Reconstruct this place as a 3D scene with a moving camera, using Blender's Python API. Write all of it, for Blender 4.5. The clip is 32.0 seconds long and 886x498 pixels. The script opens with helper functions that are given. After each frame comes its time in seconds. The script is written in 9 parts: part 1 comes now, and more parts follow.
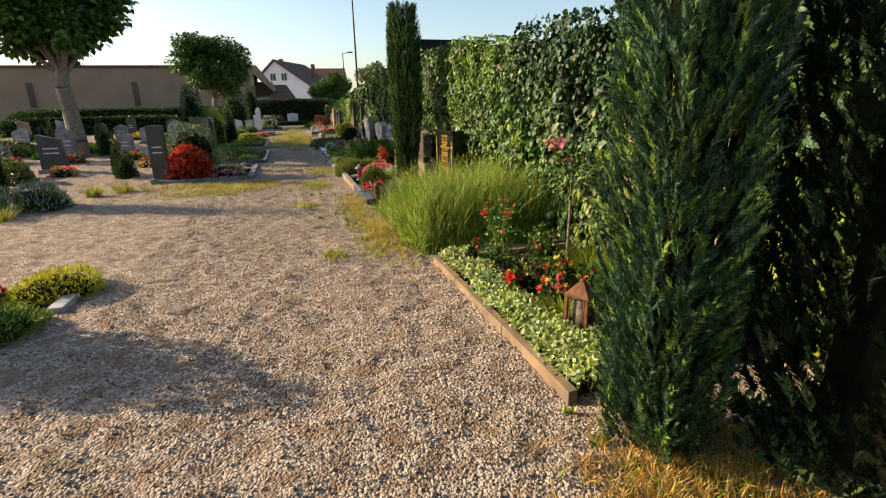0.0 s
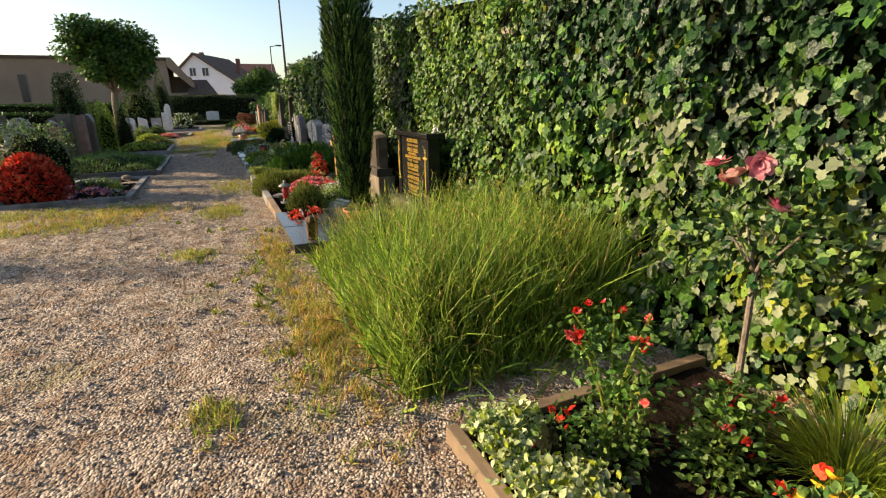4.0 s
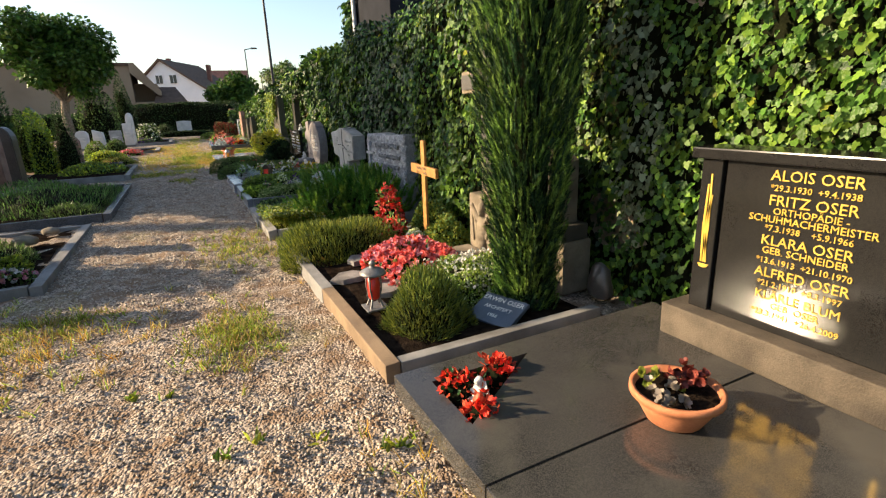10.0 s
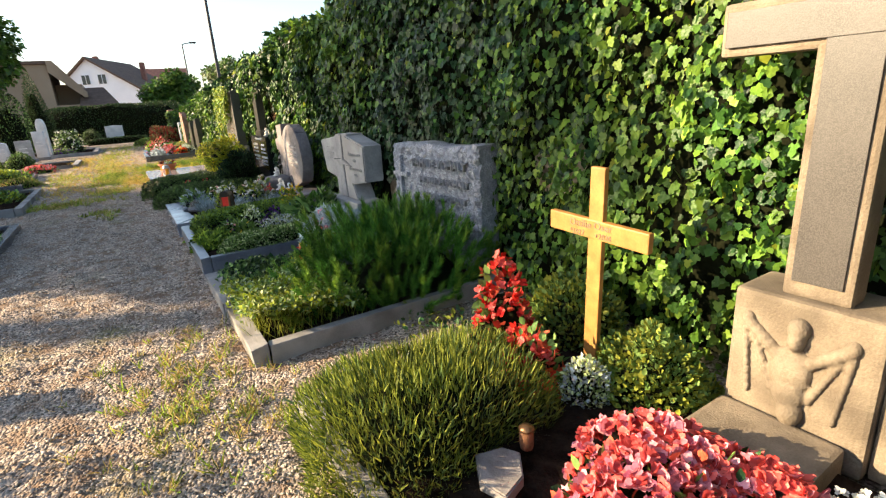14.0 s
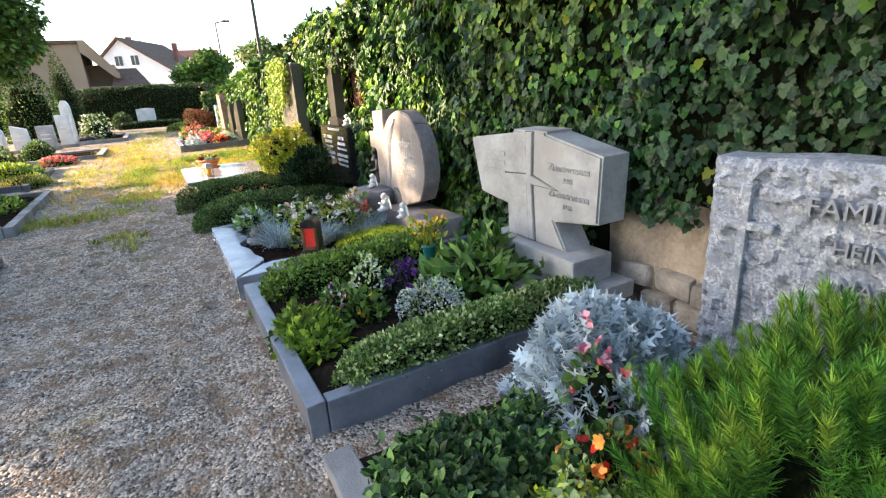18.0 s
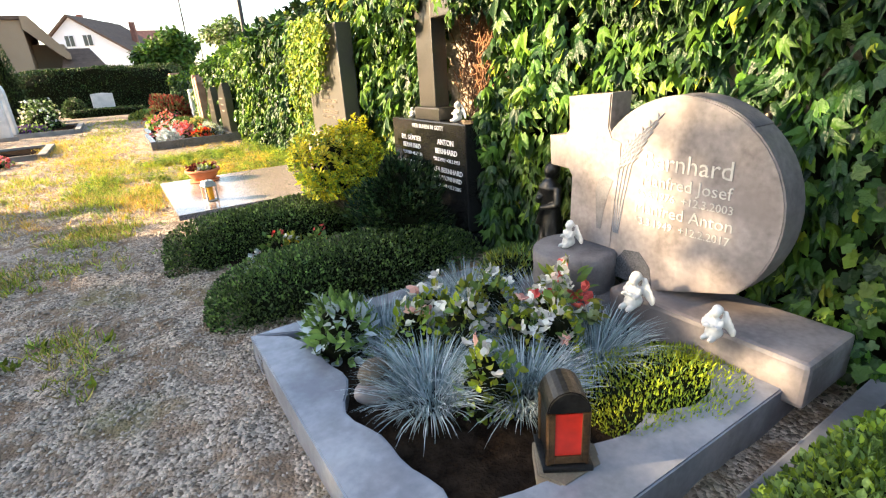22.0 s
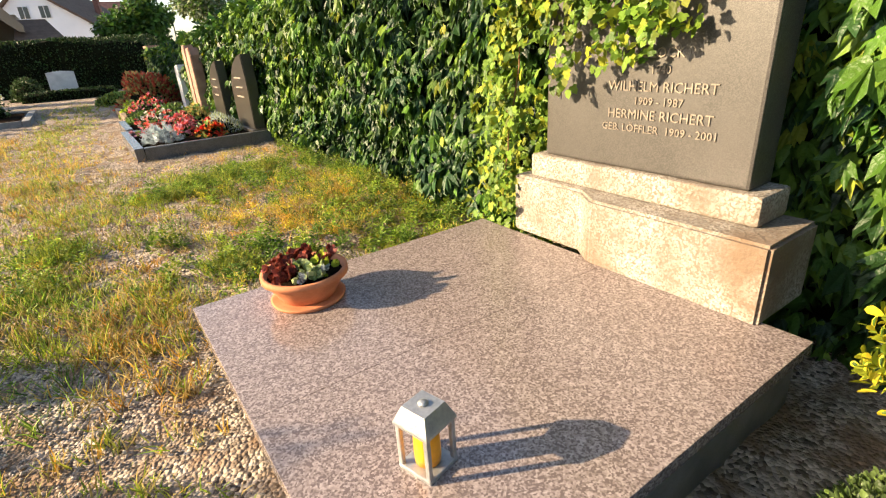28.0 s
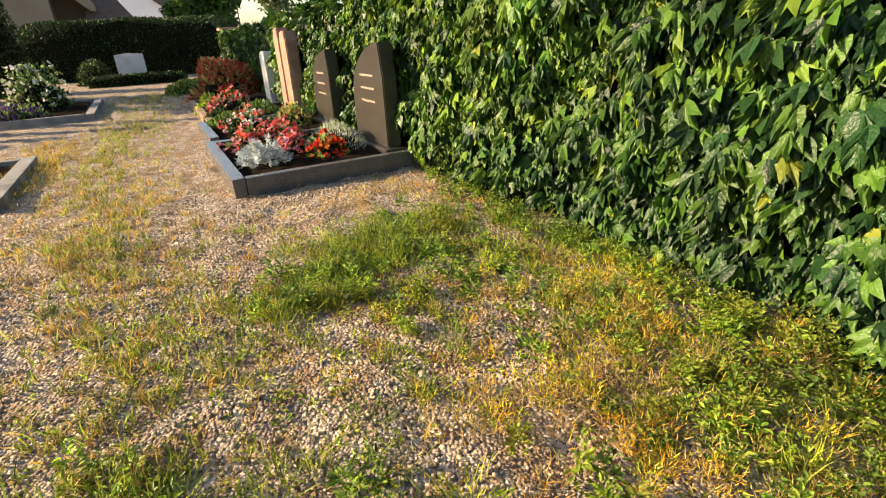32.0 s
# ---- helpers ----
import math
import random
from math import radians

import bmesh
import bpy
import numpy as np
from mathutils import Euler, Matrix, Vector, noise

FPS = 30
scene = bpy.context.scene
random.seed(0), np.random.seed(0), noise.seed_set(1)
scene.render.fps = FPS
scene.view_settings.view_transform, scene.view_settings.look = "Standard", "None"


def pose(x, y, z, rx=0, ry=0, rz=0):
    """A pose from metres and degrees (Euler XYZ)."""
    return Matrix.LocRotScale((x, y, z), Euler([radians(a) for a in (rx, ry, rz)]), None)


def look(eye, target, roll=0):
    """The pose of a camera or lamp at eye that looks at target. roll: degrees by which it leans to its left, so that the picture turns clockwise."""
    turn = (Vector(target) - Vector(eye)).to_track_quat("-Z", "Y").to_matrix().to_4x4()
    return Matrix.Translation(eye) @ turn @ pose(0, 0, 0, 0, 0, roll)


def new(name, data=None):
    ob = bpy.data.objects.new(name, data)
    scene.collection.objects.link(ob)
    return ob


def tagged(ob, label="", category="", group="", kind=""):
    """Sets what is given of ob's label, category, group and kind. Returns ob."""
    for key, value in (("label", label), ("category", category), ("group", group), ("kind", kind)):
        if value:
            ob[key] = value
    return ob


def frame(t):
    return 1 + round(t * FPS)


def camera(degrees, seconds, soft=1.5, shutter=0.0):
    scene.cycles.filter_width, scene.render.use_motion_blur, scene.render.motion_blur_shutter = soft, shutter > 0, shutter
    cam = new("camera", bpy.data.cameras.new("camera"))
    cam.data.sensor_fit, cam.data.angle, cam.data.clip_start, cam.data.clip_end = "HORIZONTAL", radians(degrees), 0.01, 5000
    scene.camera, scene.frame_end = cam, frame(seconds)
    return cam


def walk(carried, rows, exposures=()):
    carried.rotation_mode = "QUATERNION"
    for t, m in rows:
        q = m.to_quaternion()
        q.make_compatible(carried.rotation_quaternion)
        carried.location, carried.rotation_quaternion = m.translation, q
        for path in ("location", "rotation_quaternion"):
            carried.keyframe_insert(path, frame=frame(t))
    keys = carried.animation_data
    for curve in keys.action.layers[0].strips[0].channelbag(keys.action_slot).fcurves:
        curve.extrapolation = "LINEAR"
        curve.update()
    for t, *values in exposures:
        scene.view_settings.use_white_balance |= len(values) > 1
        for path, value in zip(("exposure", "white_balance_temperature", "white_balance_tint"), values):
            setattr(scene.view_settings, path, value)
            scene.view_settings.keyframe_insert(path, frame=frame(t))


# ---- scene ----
cam = camera(83.2, 32.0, soft=1.2)
METRES, EYE, TILT, LEAN, TURN = 23.0, 1.57, -4.7, 0.0, -16.7
ROWS = [
    (0.0, 0.0, 0.0, 0.0, -0.25, -11.66, 1.22),
    (0.5, -0.0039, 0.0161, 0.0012, -0.47, -11.81, 1.1),
    (1.0, -0.0066, 0.0309, 0.0009, -0.73, -11.65, 0.84),
    (1.5, -0.0074, 0.0492, 0.0009, -1.92, -12.0, 0.9),
    (2.0, -0.0076, 0.0656, 0.0018, -3.63, -12.1, 0.9),
    (2.5, -0.005, 0.0803, 0.002, -5.23, -12.09, 0.81),
    (4.5, -0.0177, 0.1465, 0.0062, -7.51, -11.82, 1.63),
    (5.0, -0.0197, 0.1631, 0.0059, -7.6, -11.71, 1.74),
    (5.5, -0.0257, 0.1796, 0.0074, -7.95, -11.73, 1.81),
    (6.0, -0.0321, 0.1937, 0.0087, -7.92, -11.85, 2.04),
    (6.5, -0.0364, 0.211, 0.0096, -8.04, -11.89, 2.09),
    (7.0, -0.0437, 0.2247, 0.0113, -8.21, -11.86, 2.18),
    (7.5, -0.0494, 0.2386, 0.012, -8.28, -11.77, 2.25),
    (8.0, -0.0562, 0.2543, 0.014, -8.74, -11.66, 2.37),
    (8.5, -0.0647, 0.2674, 0.0149, -8.94, -11.5, 2.58),
    (9.0, -0.0685, 0.2826, 0.0143, -9.19, -11.69, 2.73),
    (9.5, -0.0741, 0.2984, 0.0153, -9.83, -11.69, 2.89),
    (10.0, -0.0766, 0.3137, 0.0161, -10.21, -11.47, 2.92),
    (10.5, -0.0794, 0.3311, 0.0179, -10.88, -11.39, 2.96),
    (11.0, -0.0841, 0.3463, 0.0192, -11.63, -11.26, 3.2),
    (11.5, -0.0856, 0.3629, 0.0191, -12.41, -11.49, 3.6),
    (12.0, -0.0909, 0.3787, 0.0202, -13.49, -11.82, 4.08),
    (12.5, -0.0931, 0.3927, 0.0214, -14.07, -11.98, 4.38),
    (13.0, -0.0938, 0.4091, 0.0237, -14.91, -12.24, 4.6),
    (13.5, -0.0986, 0.4245, 0.0255, -15.62, -12.27, 4.89),
    (15.5, -0.1023, 0.4882, 0.0319, -15.25, -13.27, 4.47),
    (16.0, -0.107, 0.5034, 0.0324, -15.1, -13.27, 4.26),
    (16.5, -0.1113, 0.5163, 0.0337, -14.25, -13.37, 4.16),
    (17.0, -0.1188, 0.5325, 0.0348, -13.64, -13.65, 4.22),
    (17.5, -0.1284, 0.5455, 0.0363, -13.09, -13.8, 4.41),
    (18.0, -0.1332, 0.5598, 0.0364, -12.63, -13.96, 4.51),
    (18.5, -0.142, 0.5726, 0.0386, -12.45, -14.19, 4.51),
    (19.0, -0.1496, 0.5848, 0.0394, -12.15, -14.15, 4.59),
    (19.5, -0.1543, 0.6012, 0.0399, -12.52, -14.43, 4.4),
    (20.0, -0.1585, 0.6166, 0.0399, -13.26, -14.62, 4.35),
    (20.5, -0.1583, 0.6325, 0.0397, -13.79, -15.23, 4.48),
    (21.0, -0.1626, 0.6489, 0.0403, -14.6, -15.38, 4.61),
    (21.5, -0.1672, 0.6625, 0.0425, -15.04, -15.46, 4.63),
    (22.0, -0.1704, 0.6794, 0.0441, -15.94, -15.78, 4.59),
    (22.5, -0.1752, 0.6937, 0.0451, -16.64, -15.78, 4.64),
    (23.0, -0.178, 0.7071, 0.0452, -16.82, -15.81, 4.71),
    (23.5, -0.1841, 0.7225, 0.0472, -17.28, -15.91, 4.78),
    (24.0, -0.1913, 0.7363, 0.0485, -17.39, -16.07, 4.78),
    (24.5, -0.1962, 0.7529, 0.0484, -17.68, -16.76, 4.94),
    (26.5, -0.2054, 0.7997, 0.0531, -20.35, -18.23, 4.91),
    (27.0, -0.2073, 0.8125, 0.0526, -19.85, -18.33, 4.88),
    (27.5, -0.2112, 0.8286, 0.0525, -19.41, -18.42, 4.91),
    (28.0, -0.2145, 0.8425, 0.0547, -18.32, -18.42, 4.96),
    (28.5, -0.2166, 0.8573, 0.056, -17.3, -18.65, 4.73),
    (29.0, -0.2231, 0.8703, 0.0565, -17.13, -18.89, 4.58),
    (29.5, -0.2247, 0.8816, 0.0579, -16.94, -19.22, 4.39),
    (30.0, -0.224, 0.8949, 0.0597, -16.94, -19.58, 4.14),
    (30.5, -0.2291, 0.9082, 0.0605, -16.52, -19.43, 3.99),
    (31.0, -0.2341, 0.9212, 0.062, -15.13, -19.35, 3.91),
    (31.5, -0.2416, 0.9369, 0.064, -14.12, -19.42, 3.74),
    (32.0, -0.2495, 0.9507, 0.0661, -12.94, -19.28, 3.56),
]
walk(cam, [(t, pose(0, 0, EYE, TILT, LEAN, TURN) @ pose(METRES * x, METRES * y, METRES * z, 90 + pitch, roll, yaw)) for t, x, y, z, yaw, pitch, roll in ROWS],
     [(0.0, 0.95, 6500, 10), (2.0, 0.95, 6500, 10), (5.0, 1.02, 6500, 10), (8.0, 1.2, 6500, 10), (9.0, 1.22, 6500, 10), (10.0, 1.25, 6500, 10), (12.0, 1.5, 6500, 10), (14.0, 1.75, 6500, 10), (15.5, 2.2, 6500, 10), (17.0, 2.5, 6500, 10), (18.0, 2.55, 6500, 10), (20.0, 2.55, 6500, 10), (22.5, 2.58, 7000, 10), (24.5, 1.9, 7000, 10), (27.0, 2.1, 6600, 10), (28.0, 1.65, 6650, 10), (29.0, 1.38, 6700, 10), (32.0, 1.4, 6850, 10)])

# ---- light ----
SUN_EL, SUN_AZ = 21.0, -63.0
world = bpy.data.worlds.new("sky")
scene.world = world
world.use_nodes = True
wn = world.node_tree.nodes
sky = wn.new("ShaderNodeTexSky")
sky.sky_type, sky.sun_disc = "NISHITA", False
sky.sun_elevation, sky.sun_rotation = radians(SUN_EL), radians(SUN_AZ)
sky.air_density, sky.dust_density, sky.ozone_density = 1.0, 1.4, 1.0
world.node_tree.links.new(sky.outputs[0], wn["Background"].inputs[0])
wn["Background"].inputs[1].default_value = 0.112
sun = new("sun", bpy.data.lights.new("sun", "SUN"))
sun.data.energy, sun.data.angle, sun.data.color = 5.0, radians(0.6), (1.0, 0.78, 0.5)
sun_dir = Vector((math.sin(radians(SUN_AZ)) * math.cos(radians(SUN_EL)), math.cos(radians(SUN_AZ)) * math.cos(radians(SUN_EL)), math.sin(radians(SUN_EL))))
sun.matrix_world = look((0, 0, 30), Vector((0, 0, 30)) - sun_dir)

# ---- materials ----
def nodes_of(name):
    m = bpy.data.materials.new(name)
    m.use_nodes = True
    return m, m.node_tree.nodes, m.node_tree.links, m.node_tree.nodes["Principled BSDF"]


def surface(name, dark, light, scale=8.0, rough=0.8, bump=0.3, fine=60.0, speck=None, speck_scale=180.0, metal=0.0, spec=0.5, stain=None, island=False):
    """A surface of two colours mixed by coarse and fine noise, with relief, specks and stains."""
    m, n, l, p = nodes_of(name)
    co = n.new("ShaderNodeTexCoord")
    geo = n.new("ShaderNodeNewGeometry")
    a = n.new("ShaderNodeTexNoise")
    a.inputs["Scale"].default_value, a.inputs["Detail"].default_value = scale, 6
    b = n.new("ShaderNodeTexNoise")
    b.inputs["Scale"].default_value, b.inputs["Detail"].default_value = fine, 4
    for t in (a, b):
        l.new(geo.outputs["Position"], t.inputs["Vector"])
    mixf = n.new("ShaderNodeMath")
    mixf.operation = "MULTIPLY_ADD"
    l.new(b.outputs["Fac"], mixf.inputs[0])
    mixf.inputs[1].default_value = 0.5
    sub = n.new("ShaderNodeMath")
    sub.operation = "MULTIPLY_ADD"
    l.new(a.outputs["Fac"], sub.inputs[0])
    sub.inputs[1].default_value, sub.inputs[2].default_value = 1.5, -0.5
    l.new(sub.outputs[0], mixf.inputs[2])
    ramp = n.new("ShaderNodeValToRGB")
    ramp.color_ramp.elements[0].color, ramp.color_ramp.elements[1].color = (*dark, 1), (*light, 1)
    ramp.color_ramp.elements[0].position, ramp.color_ramp.elements[1].position = 0.2, 0.8
    l.new(mixf.outputs[0], ramp.inputs[0])
    col = ramp.outputs[0]
    if island:
        hv = n.new("ShaderNodeHueSaturation")
        ma = n.new("ShaderNodeMath")
        ma.operation = "MULTIPLY_ADD"
        ma.inputs[1].default_value, ma.inputs[2].default_value = 0.7, 0.65
        oi = n.new("ShaderNodeObjectInfo") if island == "object" else geo
        l.new(oi.outputs["Random" if island == "object" else "Random Per Island"], ma.inputs[0])
        l.new(ma.outputs[0], hv.inputs["Value"])
        l.new(col, hv.inputs["Color"])
        col = hv.outputs[0]
    if speck:
        v = n.new("ShaderNodeTexVoronoi")
        v.inputs["Scale"].default_value = speck_scale
        l.new(geo.outputs["Position"], v.inputs["Vector"])
        r2 = n.new("ShaderNodeValToRGB")
        r2.color_ramp.elements[0].position, r2.color_ramp.elements[1].position = 0.35, 0.75
        sep = n.new("ShaderNodeSeparateColor")
        l.new(v.outputs["Color"], sep.inputs[0])
        l.new(sep.outputs[0], r2.inputs[0])
        mx = n.new("ShaderNodeMix")
        mx.data_type = "RGBA"
        l.new(r2.outputs[0], mx.inputs["Factor"])
        l.new(col, mx.inputs[6])
        mx.inputs[7].default_value = (*speck, 1)
        col = mx.outputs[2]
    if stain:
        s = n.new("ShaderNodeTexNoise")
        s.inputs["Scale"].default_value, s.inputs["Detail"].default_value = 2.3, 8
        l.new(geo.outputs["Position"], s.inputs["Vector"])
        r3 = n.new("ShaderNodeValToRGB")
        r3.color_ramp.elements[0].position, r3.color_ramp.elements[1].position = 0.52, 0.68
        l.new(s.outputs["Fac"], r3.inputs[0])
        mx = n.new("ShaderNodeMix")
        mx.data_type = "RGBA"
        l.new(r3.outputs[0], mx.inputs["Factor"])
        l.new(col, mx.inputs[6])
        mx.inputs[7].default_value = (*stain, 1)
        col = mx.outputs[2]
    l.new(col, p.inputs["Base Color"])
    p.inputs["Roughness"].default_value, p.inputs["Metallic"].default_value = rough, metal
    p.inputs["Specular IOR Level"].default_value = spec
    if bump:
        bp = n.new("ShaderNodeBump")
        bp.inputs["Strength"].default_value, bp.inputs["Distance"].default_value = bump, 0.012
        l.new(mixf.outputs[0], bp.inputs["Height"])
        l.new(bp.outputs[0], p.inputs["Normal"])
    return m


def leafy(name, dark, light, rough=0.45, trans=0.35, spec=0.25, hue=0.03):
    """Leaves or petals: each its own shade between two colours, and some light through them."""
    m, n, l, p = nodes_of(name)
    geo = n.new("ShaderNodeNewGeometry")
    mx = n.new("ShaderNodeMix")
    mx.data_type = "RGBA"
    dark, light = [c * 0.6 for c in dark], [c * 1.14 for c in light]
    mx.inputs[6].default_value, mx.inputs[7].default_value = (*dark, 1), (*light, 1)
    l.new(geo.outputs["Random Per Island"], mx.inputs["Factor"])
    tx = n.new("ShaderNodeTexNoise")
    tx.inputs["Scale"].default_value = 2.2
    l.new(geo.outputs["Position"], tx.inputs["Vector"])
    hs = n.new("ShaderNodeHueSaturation")
    ma = n.new("ShaderNodeMath")
    ma.operation = "MULTIPLY_ADD"
    ma.inputs[1].default_value, ma.inputs[2].default_value = hue * 2, 0.5 - hue
    l.new(tx.outputs["Fac"], ma.inputs[0])
    l.new(ma.outputs[0], hs.inputs["Hue"])
    mb = n.new("ShaderNodeMath")
    mb.operation = "MULTIPLY_ADD"
    mb.inputs[1].default_value, mb.inputs[2].default_value = 1.0, 0.5
    l.new(tx.outputs["Fac"], mb.inputs[0])
    l.new(mb.outputs[0], hs.inputs["Value"])
    l.new(mx.outputs[2], hs.inputs["Color"])
    l.new(hs.outputs[0], p.inputs["Base Color"])
    p.inputs["Roughness"].default_value, p.inputs["Specular IOR Level"].default_value = rough, spec
    fine = n.new("ShaderNodeTexNoise")
    fine.inputs["Scale"].default_value, fine.inputs["Detail"].default_value = 55, 2
    l.new(geo.outputs["Position"], fine.inputs["Vector"])
    bp = n.new("ShaderNodeBump")
    bp.inputs["Strength"].default_value, bp.inputs["Distance"].default_value = 0.55, 0.012
    l.new(fine.outputs["Fac"], bp.inputs["Height"])
    l.new(bp.outputs[0], p.inputs["Normal"])
    if trans:
        tr = n.new("ShaderNodeBsdfTranslucent")
        l.new(hs.outputs[0], tr.inputs["Color"])
        ms = n.new("ShaderNodeMixShader")
        ms.inputs[0].default_value = trans
        l.new(p.outputs[0], ms.inputs[1])
        l.new(tr.outputs[0], ms.inputs[2])
        l.new(ms.outputs[0], n["Material Output"].inputs["Surface"])
    return m


def plain(name, col, rough=0.5, metal=0.0, trans=0.0, spec=0.5):
    m, n, l, p = nodes_of(name)
    tx = n.new("ShaderNodeTexNoise")
    tx.inputs["Scale"].default_value = 25
    geo = n.new("ShaderNodeNewGeometry")
    l.new(geo.outputs["Position"], tx.inputs["Vector"])
    hs = n.new("ShaderNodeHueSaturation")
    hs.inputs["Color"].default_value = (*col, 1)
    ma = n.new("ShaderNodeMath")
    ma.operation = "MULTIPLY_ADD"
    ma.inputs[1].default_value, ma.inputs[2].default_value = 0.6, 0.7
    l.new(tx.outputs["Fac"], ma.inputs[0])
    l.new(ma.outputs[0], hs.inputs["Value"])
    l.new(hs.outputs[0], p.inputs["Base Color"])
    p.inputs["Roughness"].default_value, p.inputs["Metallic"].default_value = rough, metal
    p.inputs["Transmission Weight"].default_value = trans
    p.inputs["Specular IOR Level"].default_value = spec
    return m


def ground_material():
    """Gravel of mixed stones with earth, dry moss and grass patches between."""
    m, n, l, p = nodes_of("gravel_ground")
    geo = n.new("ShaderNodeNewGeometry")
    pos = geo.outputs["Position"]
    v = n.new("ShaderNodeTexVoronoi")
    v.inputs["Scale"].default_value = 75
    v2 = n.new("ShaderNodeTexVoronoi")
    v2.inputs["Scale"].default_value = 38
    big = n.new("ShaderNodeTexNoise")
    big.inputs["Scale"].default_value, big.inputs["Detail"].default_value = 1.1, 7
    mid = n.new("ShaderNodeTexNoise")
    mid.inputs["Scale"].default_value, mid.inputs["Detail"].default_value = 7, 5
    for t in (v, v2, big, mid):
        l.new(pos, t.inputs["Vector"])
    sep = n.new("ShaderNodeSeparateColor")
    l.new(v.outputs["Color"], sep.inputs[0])
    cr = n.new("ShaderNodeValToRGB")
    e = cr.color_ramp.elements
    e[0].color, e[1].color = (0.085, 0.062, 0.046, 1), (0.56, 0.465, 0.37, 1)
    for at, c in ((0.3, (0.24, 0.19, 0.145)), (0.55, (0.36, 0.295, 0.235)), (0.8, (0.47, 0.375, 0.29))):
        k = e.new(at)
        k.color = (*c, 1)
    l.new(sep.outputs[0], cr.inputs[0])
    earth = n.new("ShaderNodeMix")
    earth.data_type = "RGBA"
    re = n.new("ShaderNodeValToRGB")
    re.color_ramp.elements[0].position, re.color_ramp.elements[1].position = 0.45, 0.64
    l.new(mid.outputs["Fac"], re.inputs[0])
    l.new(re.outputs[0], earth.inputs["Factor"])
    l.new(cr.outputs[0], earth.inputs[6])
    earth.inputs[7].default_value = (0.22, 0.145, 0.092, 1)
    moss = n.new("ShaderNodeMix")
    moss.data_type = "RGBA"
    rm = n.new("ShaderNodeValToRGB")
    rm.color_ramp.elements[0].position, rm.color_ramp.elements[1].position = 0.6, 0.74
    l.new(big.outputs["Fac"], rm.inputs[0])
    half = n.new("ShaderNodeMath")
    half.operation = "MULTIPLY"
    half.inputs[1].default_value = 0.7
    l.new(rm.outputs[0], half.inputs[0])
    l.new(half.outputs[0], moss.inputs["Factor"])
    l.new(earth.outputs[2], moss.inputs[6])
    moss.inputs[7].default_value = (0.2, 0.19, 0.07, 1)
    l.new(moss.outputs[2], p.inputs["Base Color"])
    p.inputs["Roughness"].default_value = 0.9
    p.inputs["Specular IOR Level"].default_value = 0.2
    ad = n.new("ShaderNodeMath")
    ad.operation = "ADD"
    l.new(v.outputs["Distance"], ad.inputs[0])
    l.new(v2.outputs["Distance"], ad.inputs[1])
    bp = n.new("ShaderNodeBump")
    bp.invert = True
    bp.inputs["Strength"].default_value, bp.inputs["Distance"].default_value = 0.9, 0.012
    l.new(ad.outputs[0], bp.inputs["Height"])
    l.new(bp.outputs[0], p.inputs["Normal"])
    return m


GROUND = ground_material()
PEBBLE = surface("pebble", (0.14, 0.1, 0.075), (0.55, 0.465, 0.375), 30, 0.75, 0.2, 300, island=True)
SOIL = surface("soil", (0.007, 0.005, 0.004), (0.03, 0.021, 0.015), 14, 0.95, 1.0, 90, spec=0.0)
SLATE_BLUE = surface("blue_slate", (0.045, 0.06, 0.085), (0.085, 0.105, 0.14), 6, 0.4, 0.1, 80)
KERB_NIGHT = surface("kerb_dark_marble", (0.08, 0.085, 0.1), (0.17, 0.178, 0.2), 3.5, 0.3, 0.04, 40, stain=(0.05, 0.052, 0.062))
PLINTH_BROWN = surface("rough_brown_plinth", (0.05, 0.038, 0.026), (0.115, 0.09, 0.064), 7, 0.85, 0.6, 120, stain=(0.035, 0.027, 0.02))
LAMP_IRON = surface("weathered_lamp_metal", (0.13, 0.125, 0.12), (0.26, 0.25, 0.24), 20, 0.5, 0.2, 120, metal=0.5)
KERB_SAND = surface("kerb_concrete", (0.15, 0.1, 0.06), (0.27, 0.185, 0.11), 5, 0.85, 0.25, 160, stain=(0.115, 0.08, 0.05))
KERB_GREY = surface("kerb_grey_stone", (0.15, 0.145, 0.14), (0.28, 0.265, 0.25), 5, 0.8, 0.4, 140, stain=(0.11, 0.1, 0.088))
KERB_DARK = surface("kerb_dark_granite", (0.035, 0.035, 0.038), (0.09, 0.09, 0.095), 6, 0.25, 0.03, 200, speck=(0.12, 0.12, 0.13), speck_scale=260)
KERB_MARBLE = surface("kerb_blue_marble", (0.17, 0.18, 0.21), (0.32, 0.33, 0.36), 3.5, 0.22, 0.03, 40, stain=(0.1, 0.1, 0.12))
BLACK_GRANITE = surface("black_granite", (0.006, 0.006, 0.0065), (0.016, 0.0155, 0.0155), 4, 0.13, 0.008, 300, speck=(0.02, 0.019, 0.018), speck_scale=420, spec=0.3)
SLAB_GREY = surface("grey_granite_slab", (0.02, 0.02, 0.021), (0.055, 0.053, 0.051), 2.5, 0.11, 0.01, 240, speck=(0.07, 0.066, 0.06), speck_scale=420, stain=(0.085, 0.08, 0.07))
SLAB_ROSE = surface("rose_granite_slab", (0.22, 0.172, 0.158), (0.42, 0.35, 0.325), 90, 0.16, 0.02, 260, speck=(0.15, 0.115, 0.105), speck_scale=190)
STONE_GREY = surface("grey_stone", (0.23, 0.225, 0.22), (0.4, 0.39, 0.375), 5, 0.75, 0.6, 45, stain=(0.26, 0.245, 0.228))
STONE_ROUGH = surface("pitched_granite", (0.17, 0.18, 0.205), (0.4, 0.41, 0.44), 18, 0.85, 1.0, 90, speck=(0.2, 0.21, 0.235), speck_scale=110)
